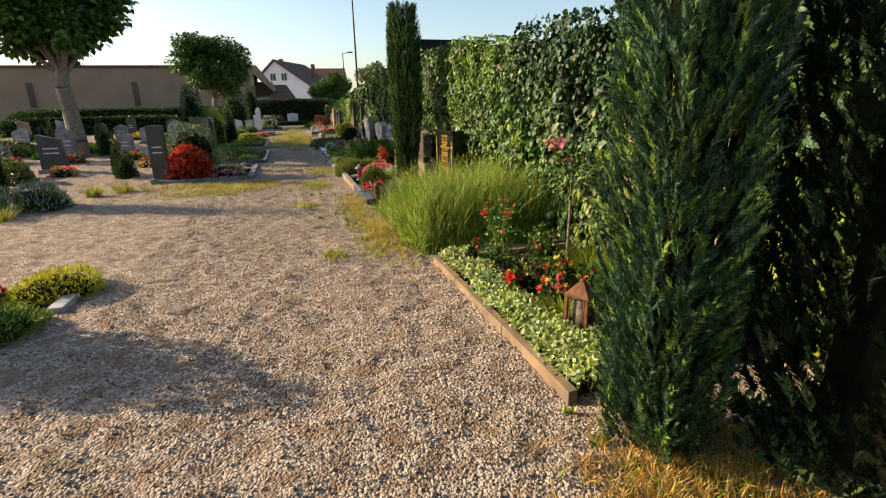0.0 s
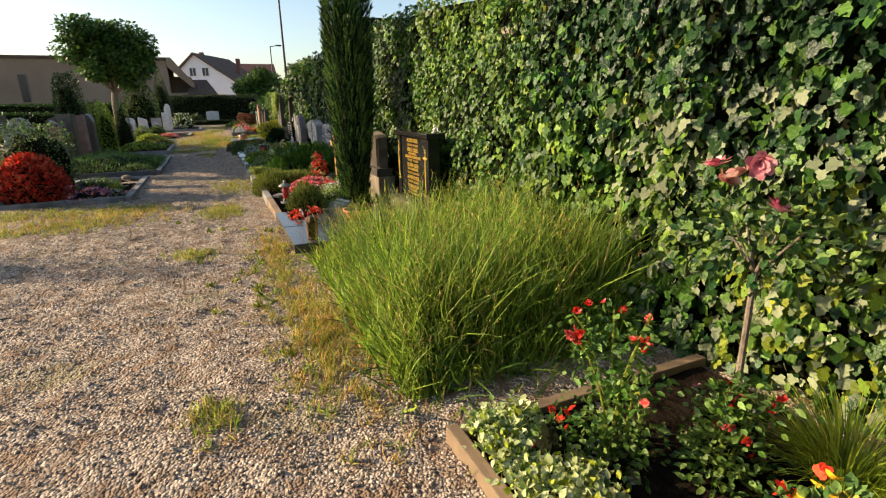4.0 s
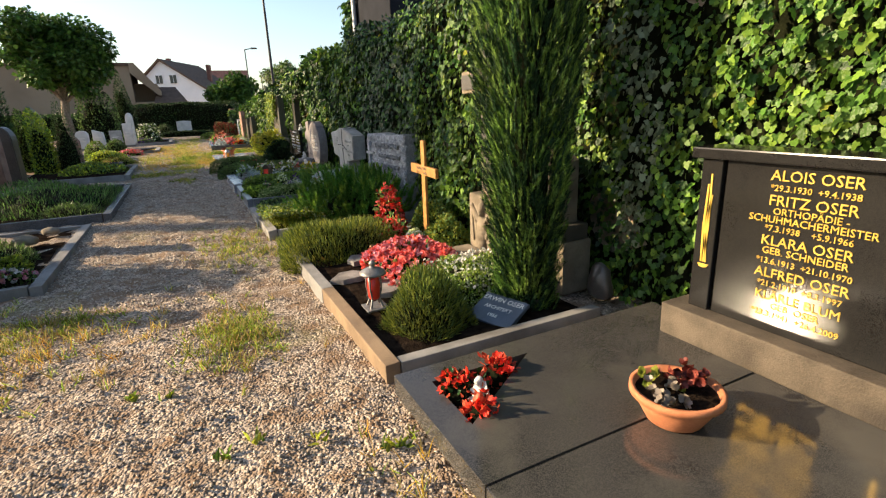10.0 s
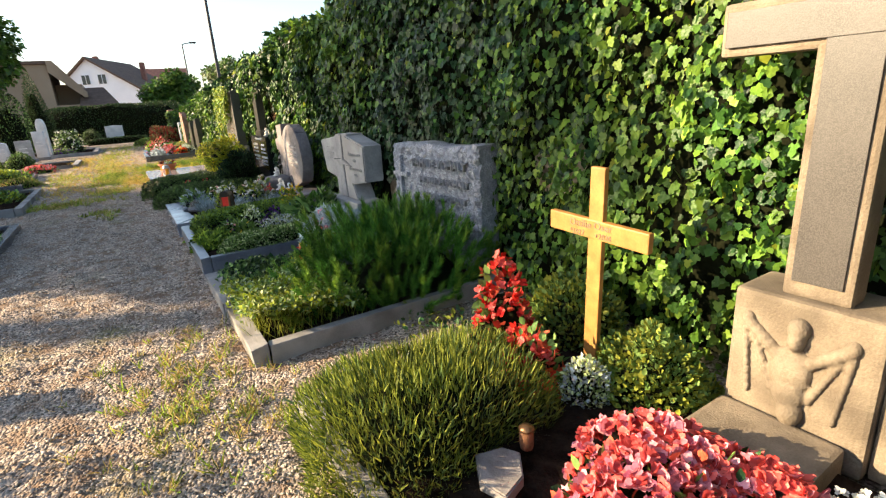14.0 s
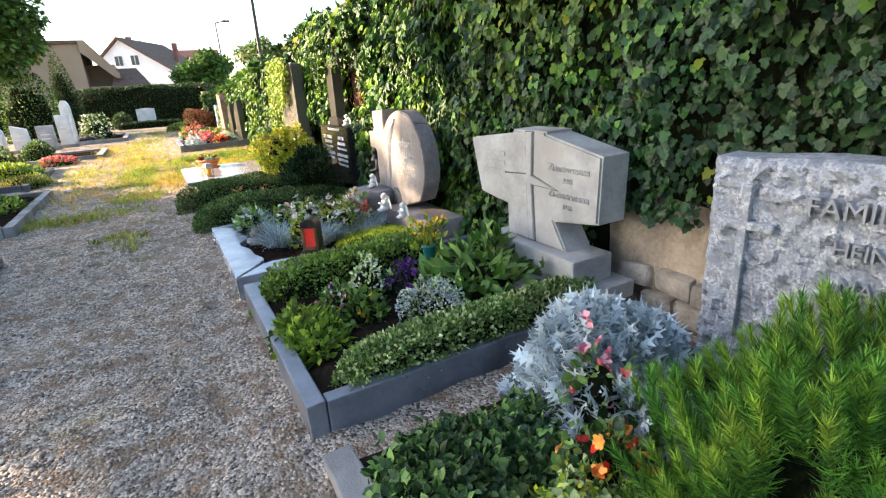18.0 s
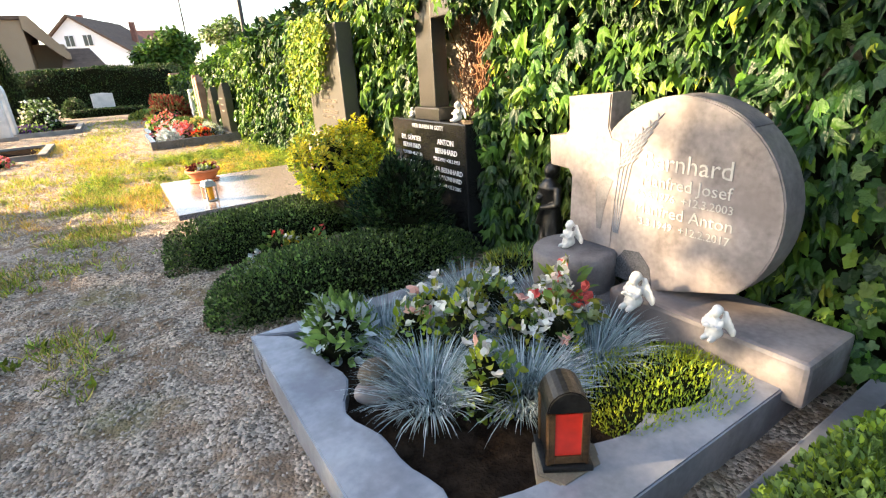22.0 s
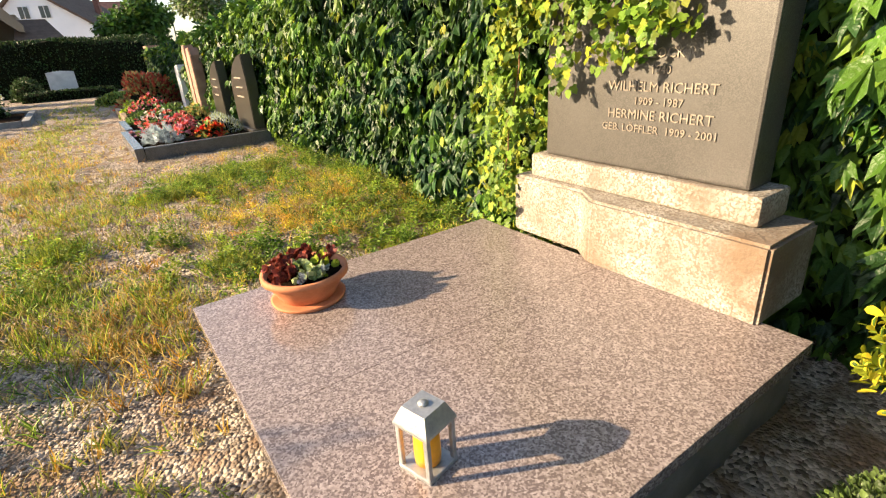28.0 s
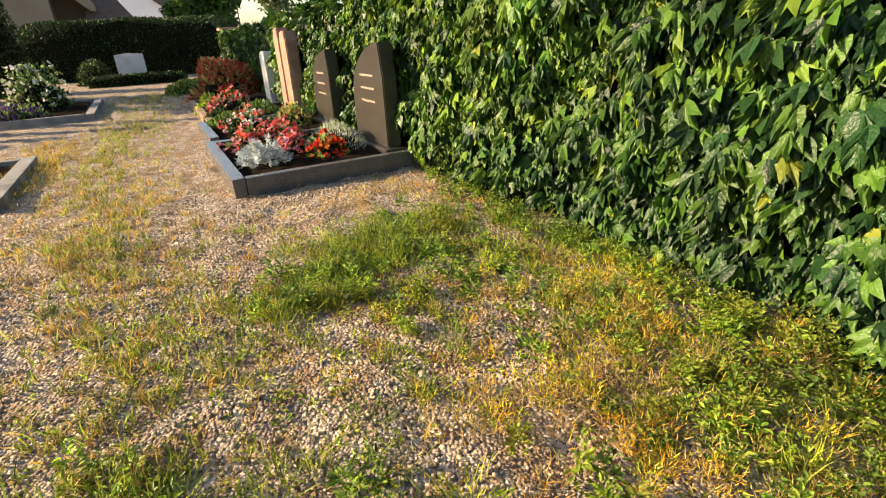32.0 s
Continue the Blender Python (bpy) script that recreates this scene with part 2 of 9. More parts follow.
STONE_PINK = surface("veined_pink_stone", (0.115, 0.098, 0.096), (0.28, 0.245, 0.238), 5, 0.5, 0.15, 40, stain=(0.15, 0.125, 0.12))
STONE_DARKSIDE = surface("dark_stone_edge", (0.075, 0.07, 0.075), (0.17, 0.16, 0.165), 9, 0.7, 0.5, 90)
SAND_STONE = surface("weathered_sandstone", (0.13, 0.1, 0.068), (0.27, 0.22, 0.155), 5, 0.9, 0.6, 110, stain=(0.09, 0.07, 0.048))
CREAM_STONE = surface("cream_limestone", (0.36, 0.28, 0.17), (0.42, 0.335, 0.21), 2, 0.8, 0.1, 220, stain=(0.34, 0.265, 0.165))
PALE_PLINTH = surface("pale_weathered_stone", (0.19, 0.165, 0.135), (0.44, 0.4, 0.345), 6, 0.9, 1.0, 60, speck=(0.18, 0.145, 0.11), speck_scale=140, stain=(0.17, 0.115, 0.075))
BROWN_GRANITE = surface("brown_granite", (0.035, 0.028, 0.024), (0.078, 0.064, 0.055), 6, 0.35, 0.05, 200, speck=(0.1, 0.083, 0.07), speck_scale=300)
DARK_GRANITE = surface("dark_brown_granite", (0.018, 0.016, 0.014), (0.042, 0.037, 0.033), 6, 0.3, 0.04, 200, speck=(0.05, 0.044, 0.038), speck_scale=320)
DARK_CLADDING = surface("dark_cladding", (0.01, 0.011, 0.015), (0.02, 0.021, 0.027), 3, 0.8, 0.1, 40, spec=0.1)
SLATE_GREY = surface("dark_grey_granite", (0.03, 0.026, 0.023), (0.058, 0.051, 0.046), 5, 0.45, 0.1, 200, speck=(0.075, 0.068, 0.06), speck_scale=350)
RED_STONE = surface("red_sandstone", (0.22, 0.115, 0.08), (0.36, 0.215, 0.155), 6, 0.85, 0.4, 100)
WHITE_STONE = surface("white_marble", (0.42, 0.42, 0.43), (0.62, 0.61, 0.6), 4, 0.5, 0.1, 60)
FLAG = surface("flagstone", (0.15, 0.132, 0.12), (0.3, 0.27, 0.245), 9, 0.85, 0.6, 70)
PLASTER = surface("old_wall_plaster", (0.22, 0.17, 0.125), (0.42, 0.34, 0.26), 5, 0.95, 1.0, 40, stain=(0.13, 0.095, 0.065))
RUBBLE = surface("rubble_stone", (0.2, 0.17, 0.14), (0.42, 0.37, 0.31), 9, 0.95, 0.8, 60, island="object")
TERRACOTTA = surface("terracotta", (0.42, 0.14, 0.055), (0.58, 0.22, 0.1), 12, 0.8, 0.1, 120)
WOOD_LIGHT = surface("light_wood", (0.28, 0.125, 0.026), (0.43, 0.205, 0.05), 14, 0.55, 0.15, 90)
BARK = surface("bark", (0.1, 0.075, 0.055), (0.26, 0.21, 0.16), 14, 0.95, 1.0, 60)
# Near-black filler inside foliage: shade between leaves put into the colour.
CORE_SHADE = surface("core_shade", (0.004, 0.005, 0.002), (0.012, 0.014, 0.006), 9, 0.95, 0.9, 50, spec=0.05)
DRY_STEM = surface("dead_stems", (0.13, 0.055, 0.028), (0.3, 0.15, 0.07), 20, 0.9, 0.3, 90)
RUST = surface("rusted_iron", (0.07, 0.032, 0.016), (0.22, 0.095, 0.04), 20, 0.8, 0.3, 120, metal=0.3)
ZINC = surface("zinc", (0.3, 0.31, 0.32), (0.5, 0.5, 0.5), 20, 0.45, 0.15, 120, metal=0.6)
BRONZE = surface("bronze", (0.06, 0.035, 0.018), (0.2, 0.11, 0.05), 20, 0.42, 0.3, 90, metal=0.7)
STATUE_DARK = surface("dark_bronze", (0.008, 0.008, 0.008), (0.03, 0.028, 0.026), 20, 0.35, 0.2, 90, metal=0.5)
WHITE_CERAMIC = surface("white_ceramic", (0.45, 0.43, 0.4), (0.68, 0.66, 0.62), 12, 0.5, 0.2, 70)
GOLD = plain("gilding", (0.72, 0.46, 0.08), 0.35, 0.5)
WHITE_LETTER = plain("white_lettering", (0.72, 0.7, 0.66), 0.6)
WORN_LETTER = plain("worn_pale_lettering", (0.42, 0.4, 0.37), 0.7)
DARK_LETTER = plain("engraved_lettering", (0.2, 0.155, 0.105), 0.8)
BRONZE_LETTER = plain("weathered_lettering", (0.22, 0.18, 0.14), 0.6)
GREY_LETTER = plain("grey_raised_lettering", (0.19, 0.195, 0.21), 0.8)
PALE_LETTER = plain("pale_engraved_lettering", (0.62, 0.6, 0.58), 0.7)
RED_GLASS = plain("red_candle", (0.62, 0.03, 0.015), 0.3)
AMBER_GLASS = plain("amber_candle", (0.85, 0.36, 0.02), 0.3)
GREEN_PLASTIC = plain("green_plastic", (0.01, 0.12, 0.1), 0.4)
POLE_METAL = plain("grey_mast_metal", (0.035, 0.035, 0.038), 0.5, 0.6)
HOUSE_WHITE = surface("white_render", (0.66, 0.68, 0.72), (0.78, 0.79, 0.82), 0.6, 0.9, 0.05, 30)
HOUSE_BROWN = surface("brown_render", (0.225, 0.16, 0.105), (0.29, 0.215, 0.145), 0.5, 0.9, 0.05, 20)
ROOF_RED = surface("clay_roof_tiles", (0.14, 0.055, 0.04), (0.24, 0.1, 0.07), 3, 0.85, 0.5, 20)
ROOF_BROWN = surface("brown_roof", (0.085, 0.055, 0.042), (0.14, 0.095, 0.07), 3, 0.9, 0.3, 20, spec=0.2)
WINDOW_DARK = plain("dark_window_glass", (0.02, 0.025, 0.035), 0.08)
IVY_DARK = leafy("ivy_dark", (0.008, 0.028, 0.009), (0.026, 0.068, 0.017), 0.4, 0.1, 0.25)
IVY_MID = leafy("ivy_mid", (0.024, 0.07, 0.01), (0.08, 0.165, 0.022), 0.4, 0.2, 0.25)
IVY_LIGHT = leafy("ivy_light", (0.06, 0.135, 0.014), (0.19, 0.3, 0.036), 0.42, 0.3, 0.25)
IVY_YELLOW = leafy("ivy_yellow", (0.16, 0.22, 0.015), (0.36, 0.39, 0.04), 0.5, 0.4)
IVY_GREY = leafy("ivy_silver", (0.13, 0.17, 0.08), (0.28, 0.31, 0.18), 0.55, 0.25)
YEW = leafy("yew_needles", (0.006, 0.018, 0.008), (0.02, 0.05, 0.018), 0.5, 0.06, 0.12)
YEW_BLUE = leafy("blue_green_yew_needles", (0.016, 0.045, 0.024), (0.055, 0.115, 0.058), 0.5, 0.08, 0.15)
PINE_TIP = leafy("young_pine_shoots", (0.1, 0.21, 0.022), (0.26, 0.42, 0.05), 0.5, 0.25)
# Lit copy of the yew needles, scattered at random: sunlight put into the colour.
YEW_LIT = leafy("yew_sunlit_needles", (0.07, 0.14, 0.022), (0.19, 0.3, 0.055), 0.5, 0.08, 0.15)
# Near-black copy of the yew needles, with shade put into the colour.
YEW_DARK_SHADE = leafy("yew_dark_shade_needles", (0.003, 0.007, 0.003), (0.009, 0.02, 0.007), 0.6, 0.04, 0.1)
PINE = leafy("pine_needles", (0.03, 0.1, 0.014), (0.13, 0.31, 0.04), 0.5, 0.25)
BOX_LEAF = leafy("box_leaves", (0.06, 0.13, 0.025), (0.23, 0.35, 0.09), 0.42, 0.3)
COTON = leafy("cotoneaster_leaves", (0.02, 0.044, 0.013), (0.1, 0.15, 0.045), 0.42, 0.15)
HEATHER = leafy("heather_sprigs", (0.07, 0.11, 0.012), (0.25, 0.28, 0.045), 0.6, 0.25)
GRASS = leafy("tall_grass", (0.125, 0.225, 0.018), (0.37, 0.5, 0.06), 0.5, 0.45)
GRASS_DARK = leafy("shaded_grass", (0.05, 0.11, 0.015), (0.16, 0.25, 0.04), 0.55, 0.4)
DRY = leafy("dry_grass", (0.34, 0.24, 0.07), (0.6, 0.45, 0.16), 0.7, 0.35)
ORANGE_MOSS = leafy("orange_stonecrop", (0.5, 0.24, 0.025), (0.78, 0.46, 0.06), 0.7, 0.3)
WEED = leafy("weeds", (0.12, 0.17, 0.02), (0.34, 0.36, 0.05), 0.55, 0.4)
VARIEG = leafy("variegated_leaves", (0.22, 0.33, 0.08), (0.66, 0.7, 0.36), 0.5, 0.3)
YELLOW_LEAF = leafy("golden_leaves", (0.3, 0.36, 0.02), (0.8, 0.66, 0.05), 0.45, 0.4)
LIME = leafy("lime_cushion", (0.2, 0.3, 0.015), (0.5, 0.56, 0.05), 0.6, 0.35)
FESCUE = leafy("blue_fescue", (0.12, 0.19, 0.2), (0.34, 0.44, 0.46), 0.55, 0.25)
SILVER = leafy("silver_leaves", (0.3, 0.36, 0.37), (0.62, 0.68, 0.7), 0.75, 0.2)
RED_P = leafy("red_petals", (0.5, 0.008, 0.01), (0.85, 0.06, 0.03), 0.5, 0.35, hue=0.01)
CORAL_P = leafy("coral_petals", (0.68, 0.055, 0.055), (0.92, 0.22, 0.18), 0.5, 0.35, hue=0.01)
SALMON_P = leafy("salmon_petals", (0.75, 0.28, 0.24), (0.92, 0.58, 0.5), 0.5, 0.35, hue=0.01)
PINK_P = leafy("pink_petals", (0.6, 0.1, 0.2), (0.85, 0.42, 0.45), 0.5, 0.35, hue=0.01)
ORANGE_P = leafy("orange_petals", (0.75, 0.13, 0.02), (0.9, 0.42, 0.08), 0.5, 0.35, hue=0.01)
YELLOW_P = leafy("yellow_petals", (0.7, 0.36, 0.01), (0.9, 0.62, 0.05), 0.5, 0.35, hue=0.01)
WHITE_P = leafy("white_petals", (0.62, 0.6, 0.54), (0.88, 0.86, 0.8), 0.5, 0.35, hue=0.01)
PURPLE_P = leafy("purple_petals", (0.03, 0.01, 0.09), (0.14, 0.045, 0.24), 0.5, 0.3, hue=0.01)
WINE_LEAF = leafy("wine_red_leaves", (0.09, 0.014, 0.012), (0.3, 0.07, 0.045), 0.5, 0.2, hue=0.01)
MAPLE_RED = leafy("red_maple_leaves", (0.42, 0.035, 0.022), (0.78, 0.16, 0.08), 0.5, 0.35, hue=0.01)
TREE_LEAF = leafy("tree_leaves", (0.032, 0.078, 0.015), (0.12, 0.21, 0.038), 0.5, 0.35)
FAR_LEAF = leafy("hedge_leaves", (0.015, 0.034, 0.01), (0.05, 0.09, 0.022), 0.5, 0.2)

# ---- building blocks ----
GROUND_Y, GROUND_Z = (-5, 5, 9, 12, 15, 18, 22, 27, 60), (0.0, 0.0, -0.03, -0.06, -0.01, 0.01, 0.08, 0.11, 0.11)


def gz(y):
    """Height of the gravel along the walk, which dips and rises a little."""
    return float(np.interp(y, GROUND_Y, GROUND_Z))


def relief(a, b):
    """Small hollows and ridges trodden into the gravel."""
    return noise.noise((a * 1.3, b * 1.3, 0.2)) * 0.012 + noise.noise((a * 4.6, b * 4.6, 3.2)) * 0.028 + noise.noise((a * 9.5, b * 9.5, 1.2)) * 0.02


def thing(name, label, category, x, y, z=None, rz=0.0, group="", kind=""):
    ob = new(name)
    ob.empty_display_size = 0.1
    ob.matrix_basis = pose(x, y, gz(y) if z is None else z, 0, 0, rz)
    return tagged(ob, label, category, group, kind)


def put(ob, mats, parent=None, label=""):
    for m in mats if isinstance(mats, (list, tuple)) else [mats]:
        ob.data.materials.append(m)
    if parent is not None:
        ob.parent = parent
    if label:
        ob["label"] = label
    return ob


def part(name, bm, mats, parent, label="", smooth=False):
    me = bpy.data.meshes.new(name)
    bm.to_mesh(me)
    bm.free()
    if smooth:
        me.shade_smooth()
    return put(new(name, me), mats, parent, label)


def box(bm, x0, x1, y0, y1, z0, z1, bevel=0.008, wobble=0.0, seed=0):
    """A block with bevelled edges, and corners a little off where it is worn."""
    rnd = random.Random(seed)
    g = bmesh.ops.create_cube(bm, size=1.0)["verts"]
    for v in g:
        v.co = Vector(((x0 + x1) / 2 + v.co.x * (x1 - x0), (y0 + y1) / 2 + v.co.y * (y1 - y0), (z0 + z1) / 2 + v.co.z * (z1 - z0)))
        if wobble:
            v.co += Vector([rnd.uniform(-wobble, wobble) for _ in range(3)])
    if bevel:
        bmesh.ops.bevel(bm, geom=list({e for v in g for e in v.link_edges}), offset=bevel, segments=2, affect="EDGES", profile=0.6)
    return bm


def block(name, x0, x1, y0, y1, z0, z1, mats, parent, bevel=0.008, label="", wobble=0.0, seed=0):
    return part(name, box(bmesh.new(), x0, x1, y0, y1, z0, z1, bevel, wobble, seed), mats, parent, label)


def lathe(name, profile, mats, parent, x=0, y=0, z=0, steps=20, label="", squash=1.0):
    """A turned body from a profile of (radius, height)."""
    bm = bmesh.new()
    rings = []
    for r, h in profile:
        rings.append([bm.verts.new((x + r * math.cos(2 * math.pi * i / steps), y + squash * r * math.sin(2 * math.pi * i / steps), z + h)) for i in range(steps)])
    for a, b in zip(rings, rings[1:]):
        for i in range(steps):
            bm.faces.new((a[i], a[(i + 1) % steps], b[(i + 1) % steps], b[i]))
    bm.faces.new(rings[0][::-1])
    bm.faces.new(rings[-1])
    return part(name, bm, mats, parent, label, smooth=len(profile) > 2 and steps > 8)


def prism(name, outline, x0, x1, mats, parent, label="", bevel=0.006):
    """An upright plate: an outline in (y, z), thick from x0 to x1."""
    bm = bmesh.new()
    a = [bm.verts.new((x0, y, z)) for y, z in outline]
    b = [bm.verts.new((x1, y, z)) for y, z in outline]
    fa, fb = bm.faces.new(a), bm.faces.new(b[::-1])
    n = len(outline)
    for i in range(n):
        bm.faces.new((a[i], b[i], b[(i + 1) % n], a[(i + 1) % n]))
    bmesh.ops.recalc_face_normals(bm, faces=bm.faces[:])
    if bevel:
        bmesh.ops.bevel(bm, geom=[e for e in bm.edges if any(f in (fa, fb) for f in e.link_faces)], offset=bevel, segments=2, affect="EDGES")
    return part(name, bm, mats, parent, label)


def tube(bm, a, b, ra, rb, steps=8):
    a, b = Vector(a), Vector(b)
    d = (b - a).normalized()
    u = d.orthogonal().normalized()
    w = d.cross(u)
    ra_, rb_ = [], []
    for i in range(steps):
        c, s = math.cos(2 * math.pi * i / steps), math.sin(2 * math.pi * i / steps)
        ra_.append(bm.verts.new(a + (u * c + w * s) * ra))
        rb_.append(bm.verts.new(b + (u * c + w * s) * rb))
    for i in range(steps):
        bm.faces.new((ra_[i], ra_[(i + 1) % steps], rb_[(i + 1) % steps], rb_[i]))
    bm.faces.new(ra_[::-1])
    bm.faces.new(rb_)


def raw_mesh(name, verts, sizes, loops, mats, parent=None, label="", index=None):
    """A mesh straight from arrays: corners, the corner count of each face, their corner numbers."""
    me = bpy.data.meshes.new(name)
    me.vertices.add(len(verts))
    me.vertices.foreach_set("co", np.ascontiguousarray(verts, dtype=np.float32).ravel())
    me.loops.add(len(loops))
    me.loops.foreach_set("vertex_index", np.ascontiguousarray(loops, dtype=np.int32))
    me.polygons.add(len(sizes))
    starts = np.concatenate(([0], np.cumsum(sizes)[:-1])).astype(np.int32)
    me.polygons.foreach_set("loop_start", starts)
    if index is not None:
        me.polygons.foreach_set("material_index", np.ascontiguousarray(index, dtype=np.int32))
    me.update(calc_edges=True)
    return put(new(name, me), mats, parent, label)


# leaf outlines: (along, across, out of plane), and faces
OVAL = (((0, 0, 0), (0.3, 0.42, 0.08), (0.62, 0.4, 0.06), (1, 0, -0.08), (0.62, -0.4, 0.06), (0.3, -0.42, 0.08)), ((0, 1, 2, 3), (0, 3, 4, 5)))
OBOVATE = (((0, 0, 0), (0.35, 0.34, 0.06), (0.75, 0.44, 0.05), (0.98, 0.18, -0.02), (0.98, -0.18, -0.02), (0.75, -0.44, 0.05), (0.35, -0.34, 0.06)), ((0, 1, 2), (0, 2, 3), (0, 3, 4), (0, 4, 5), (0, 5, 6)))
DIAMOND = (((0, 0, 0), (0.45, 0.5, 0.1), (1, 0, -0.05), (0.45, -0.5, 0.1)), ((0, 1, 2), (0, 2, 3)))
IVY = (((0, 0, 0), (-0.14, 0.27, -0.01), (0.12, 0.54, -0.05), (0.34, 0.33, 0.01), (0.58, 0.4, -0.04), (1, 0, -0.15), (0.58, -0.4, -0.04), (0.34, -0.33, 0.01), (0.12, -0.54, -0.05), (-0.14, -0.27, -0.01)), ((0, 1, 2, 3, 4, 5), (0, 5, 6, 7, 8, 9)))
ARCH = (((0, -0.5, 0), (0, 0.5, 0), (0.35, 0.55, 0.03), (0.35, -0.55, 0.03), (0.65, 0.45, -0.02), (0.65, -0.45, -0.02), (0.88, 0.22, -0.15), (0.88, -0.22, -0.15), (1, 0, -0.28)), ((0, 1, 2, 3), (3, 2, 4, 5), (5, 4, 6, 7), (7, 6, 8)))
VINE = (((0, 0, 0), (-0.12, 0.17, -0.03), (0.12, 0.42, -0.1), (0.66, 0.5, -0.26), (0.5, 0.2, 0.0), (0.75, 0.1, -0.08), (1, 0, -0.34), (0.75, -0.1, -0.08), (0.5, -0.2, 0.0), (0.66, -0.5, -0.26), (0.12, -0.42, -0.1), (-0.12, -0.17, -0.03)), ((0, 1, 2), (0, 2, 3, 4), (0, 4, 5, 6), (0, 6, 7, 8), (0, 8, 9, 10), (0, 10, 11)))
NEEDLE = (((0, -0.5, 0), (0, 0.5, 0), (1, 0, 0)), ((0, 1, 2),))
BLADE = (((0, -0.5, 0), (0, 0.5, 0), (0.45, 0.42, 0.07), (0.45, -0.42, 0.07), (0.8, 0.25, -0.02), (0.8, -0.25, -0.02), (1, 0, -0.16)), ((0, 1, 2, 3), (3, 2, 4, 5), (5, 4, 6)))
PETAL = (((0, 0, 0), (0.4, 0.5, 0.12), (1, 0.2, 0.05), (1, -0.2, 0.05), (0.4, -0.5, 0.12)), ((0, 1, 2), (0, 2, 3), (0, 3, 4)))
LOBED = (((0, 0.03, 0), (0.22, 0.06, 0.01), (0.3, 0.42, -0.02), (0.38, 0.07, 0.01), (0.5, 0.5, -0.03), (0.58, 0.08, 0.01), (0.75, 0.38, -0.04), (0.76, 0.07, 0), (1, 0, -0.08), (0.76, -0.07, 0), (0.75, -0.38, -0.04), (0.58, -0.08, 0.01), (0.5, -0.5, -0.03), (0.38, -0.07, 0.01), (0.3, -0.42, -0.02), (0.22, -0.06, 0.01), (0, -0.03, 0)), ((0, 1, 15, 16), (1, 2, 3), (1, 3, 13, 15), (15, 13, 14), (3, 4, 5), (3, 5, 11, 13), (13, 11, 12), (5, 6, 7), (5, 7, 9, 11), (11, 9, 10), (7, 8, 9)))


def unit(a):
    return a / np.maximum(np.linalg.norm(a, axis=1, keepdims=True), 1e-9)


def leaf_arrays(shape, base, along, face, length, width):
    """Corners and faces of many leaves; along: where each points, face: the way it looks."""
    sv, sf = np.array(shape[0], float), shape[1]
    n = len(base)
    u = unit(along)
    v = unit(np.cross(face, u))
    w = np.cross(u, v)
    length, width = np.broadcast_to(length, n)[:, None, None], np.broadcast_to(width, n)[:, None, None]
    co = base[:, None] + u[:, None] * sv[None, :, :1] * length + v[:, None] * sv[None, :, 1:2] * width + w[:, None] * sv[None, :, 2:] * length
    k = len(sv)
    one = np.concatenate([np.array(f) for f in sf])
    loops = (one[None] + (np.arange(n) * k)[:, None]).ravel()
    return co.reshape(-1, 3), np.tile([len(f) for f in sf], n), loops


def leaves(name, shape, base, along, face, length, width, mats, parent, label="", pick=None):
    co, sizes, loops = leaf_arrays(shape, base, along, face, length, width)
    index = None
    if pick is not None:
        index = np.repeat(pick, len(shape[1]))
    return raw_mesh(name, co, sizes, loops, mats, parent, label, index)


def bumps(d, rng, amount, freq=3.0):
    f = np.zeros(len(d))
    for _ in range(5):
        k = rng.normal(size=3) * freq
        f += np.sin(d @ k + rng.uniform(0, 6.28))
    return 1 + amount * f / 2.2


def shell(rng, n, rx, ry, rz, power=2.0, lump=0.12, freq=3.0, low=-0.15, depth=0.25):
    """Points on and just under the skin of a lumpy mound standing on the ground, and the ways out."""
    d = unit(rng.normal(size=(n * 2, 3)))
    d = d[d[:, 2] > low][:n]
    r = (np.abs(d) ** power).sum(axis=1) ** (-1 / power) * bumps(d, rng, lump, freq)
    r *= 1 - depth * rng.random(len(d)) ** 2
    p = d * r[:, None] * (rx, ry, rz)
    return p, unit(d / (rx, ry, rz))


def core(name, rx, ry, rz, z0, parent, mat, power=2.0, scale=0.8):
    bm = bmesh.new()
    bmesh.ops.create_icosphere(bm, subdivisions=3, radius=1.0)
    for v in bm.verts:
        d = v.co.normalized()
        r = sum(abs(c) ** power for c in d) ** (-1 / power) * scale * (1 + 0.06 * math.sin(9 * d.x + 7 * d.y) + 0.05 * math.sin(11 * d.z + 5 * d.x))
        v.co = Vector((d.x * r * rx, d.y * r * ry, max(z0 + d.z * r * rz, 0.0)))
    return part(name, bm, mat, parent)


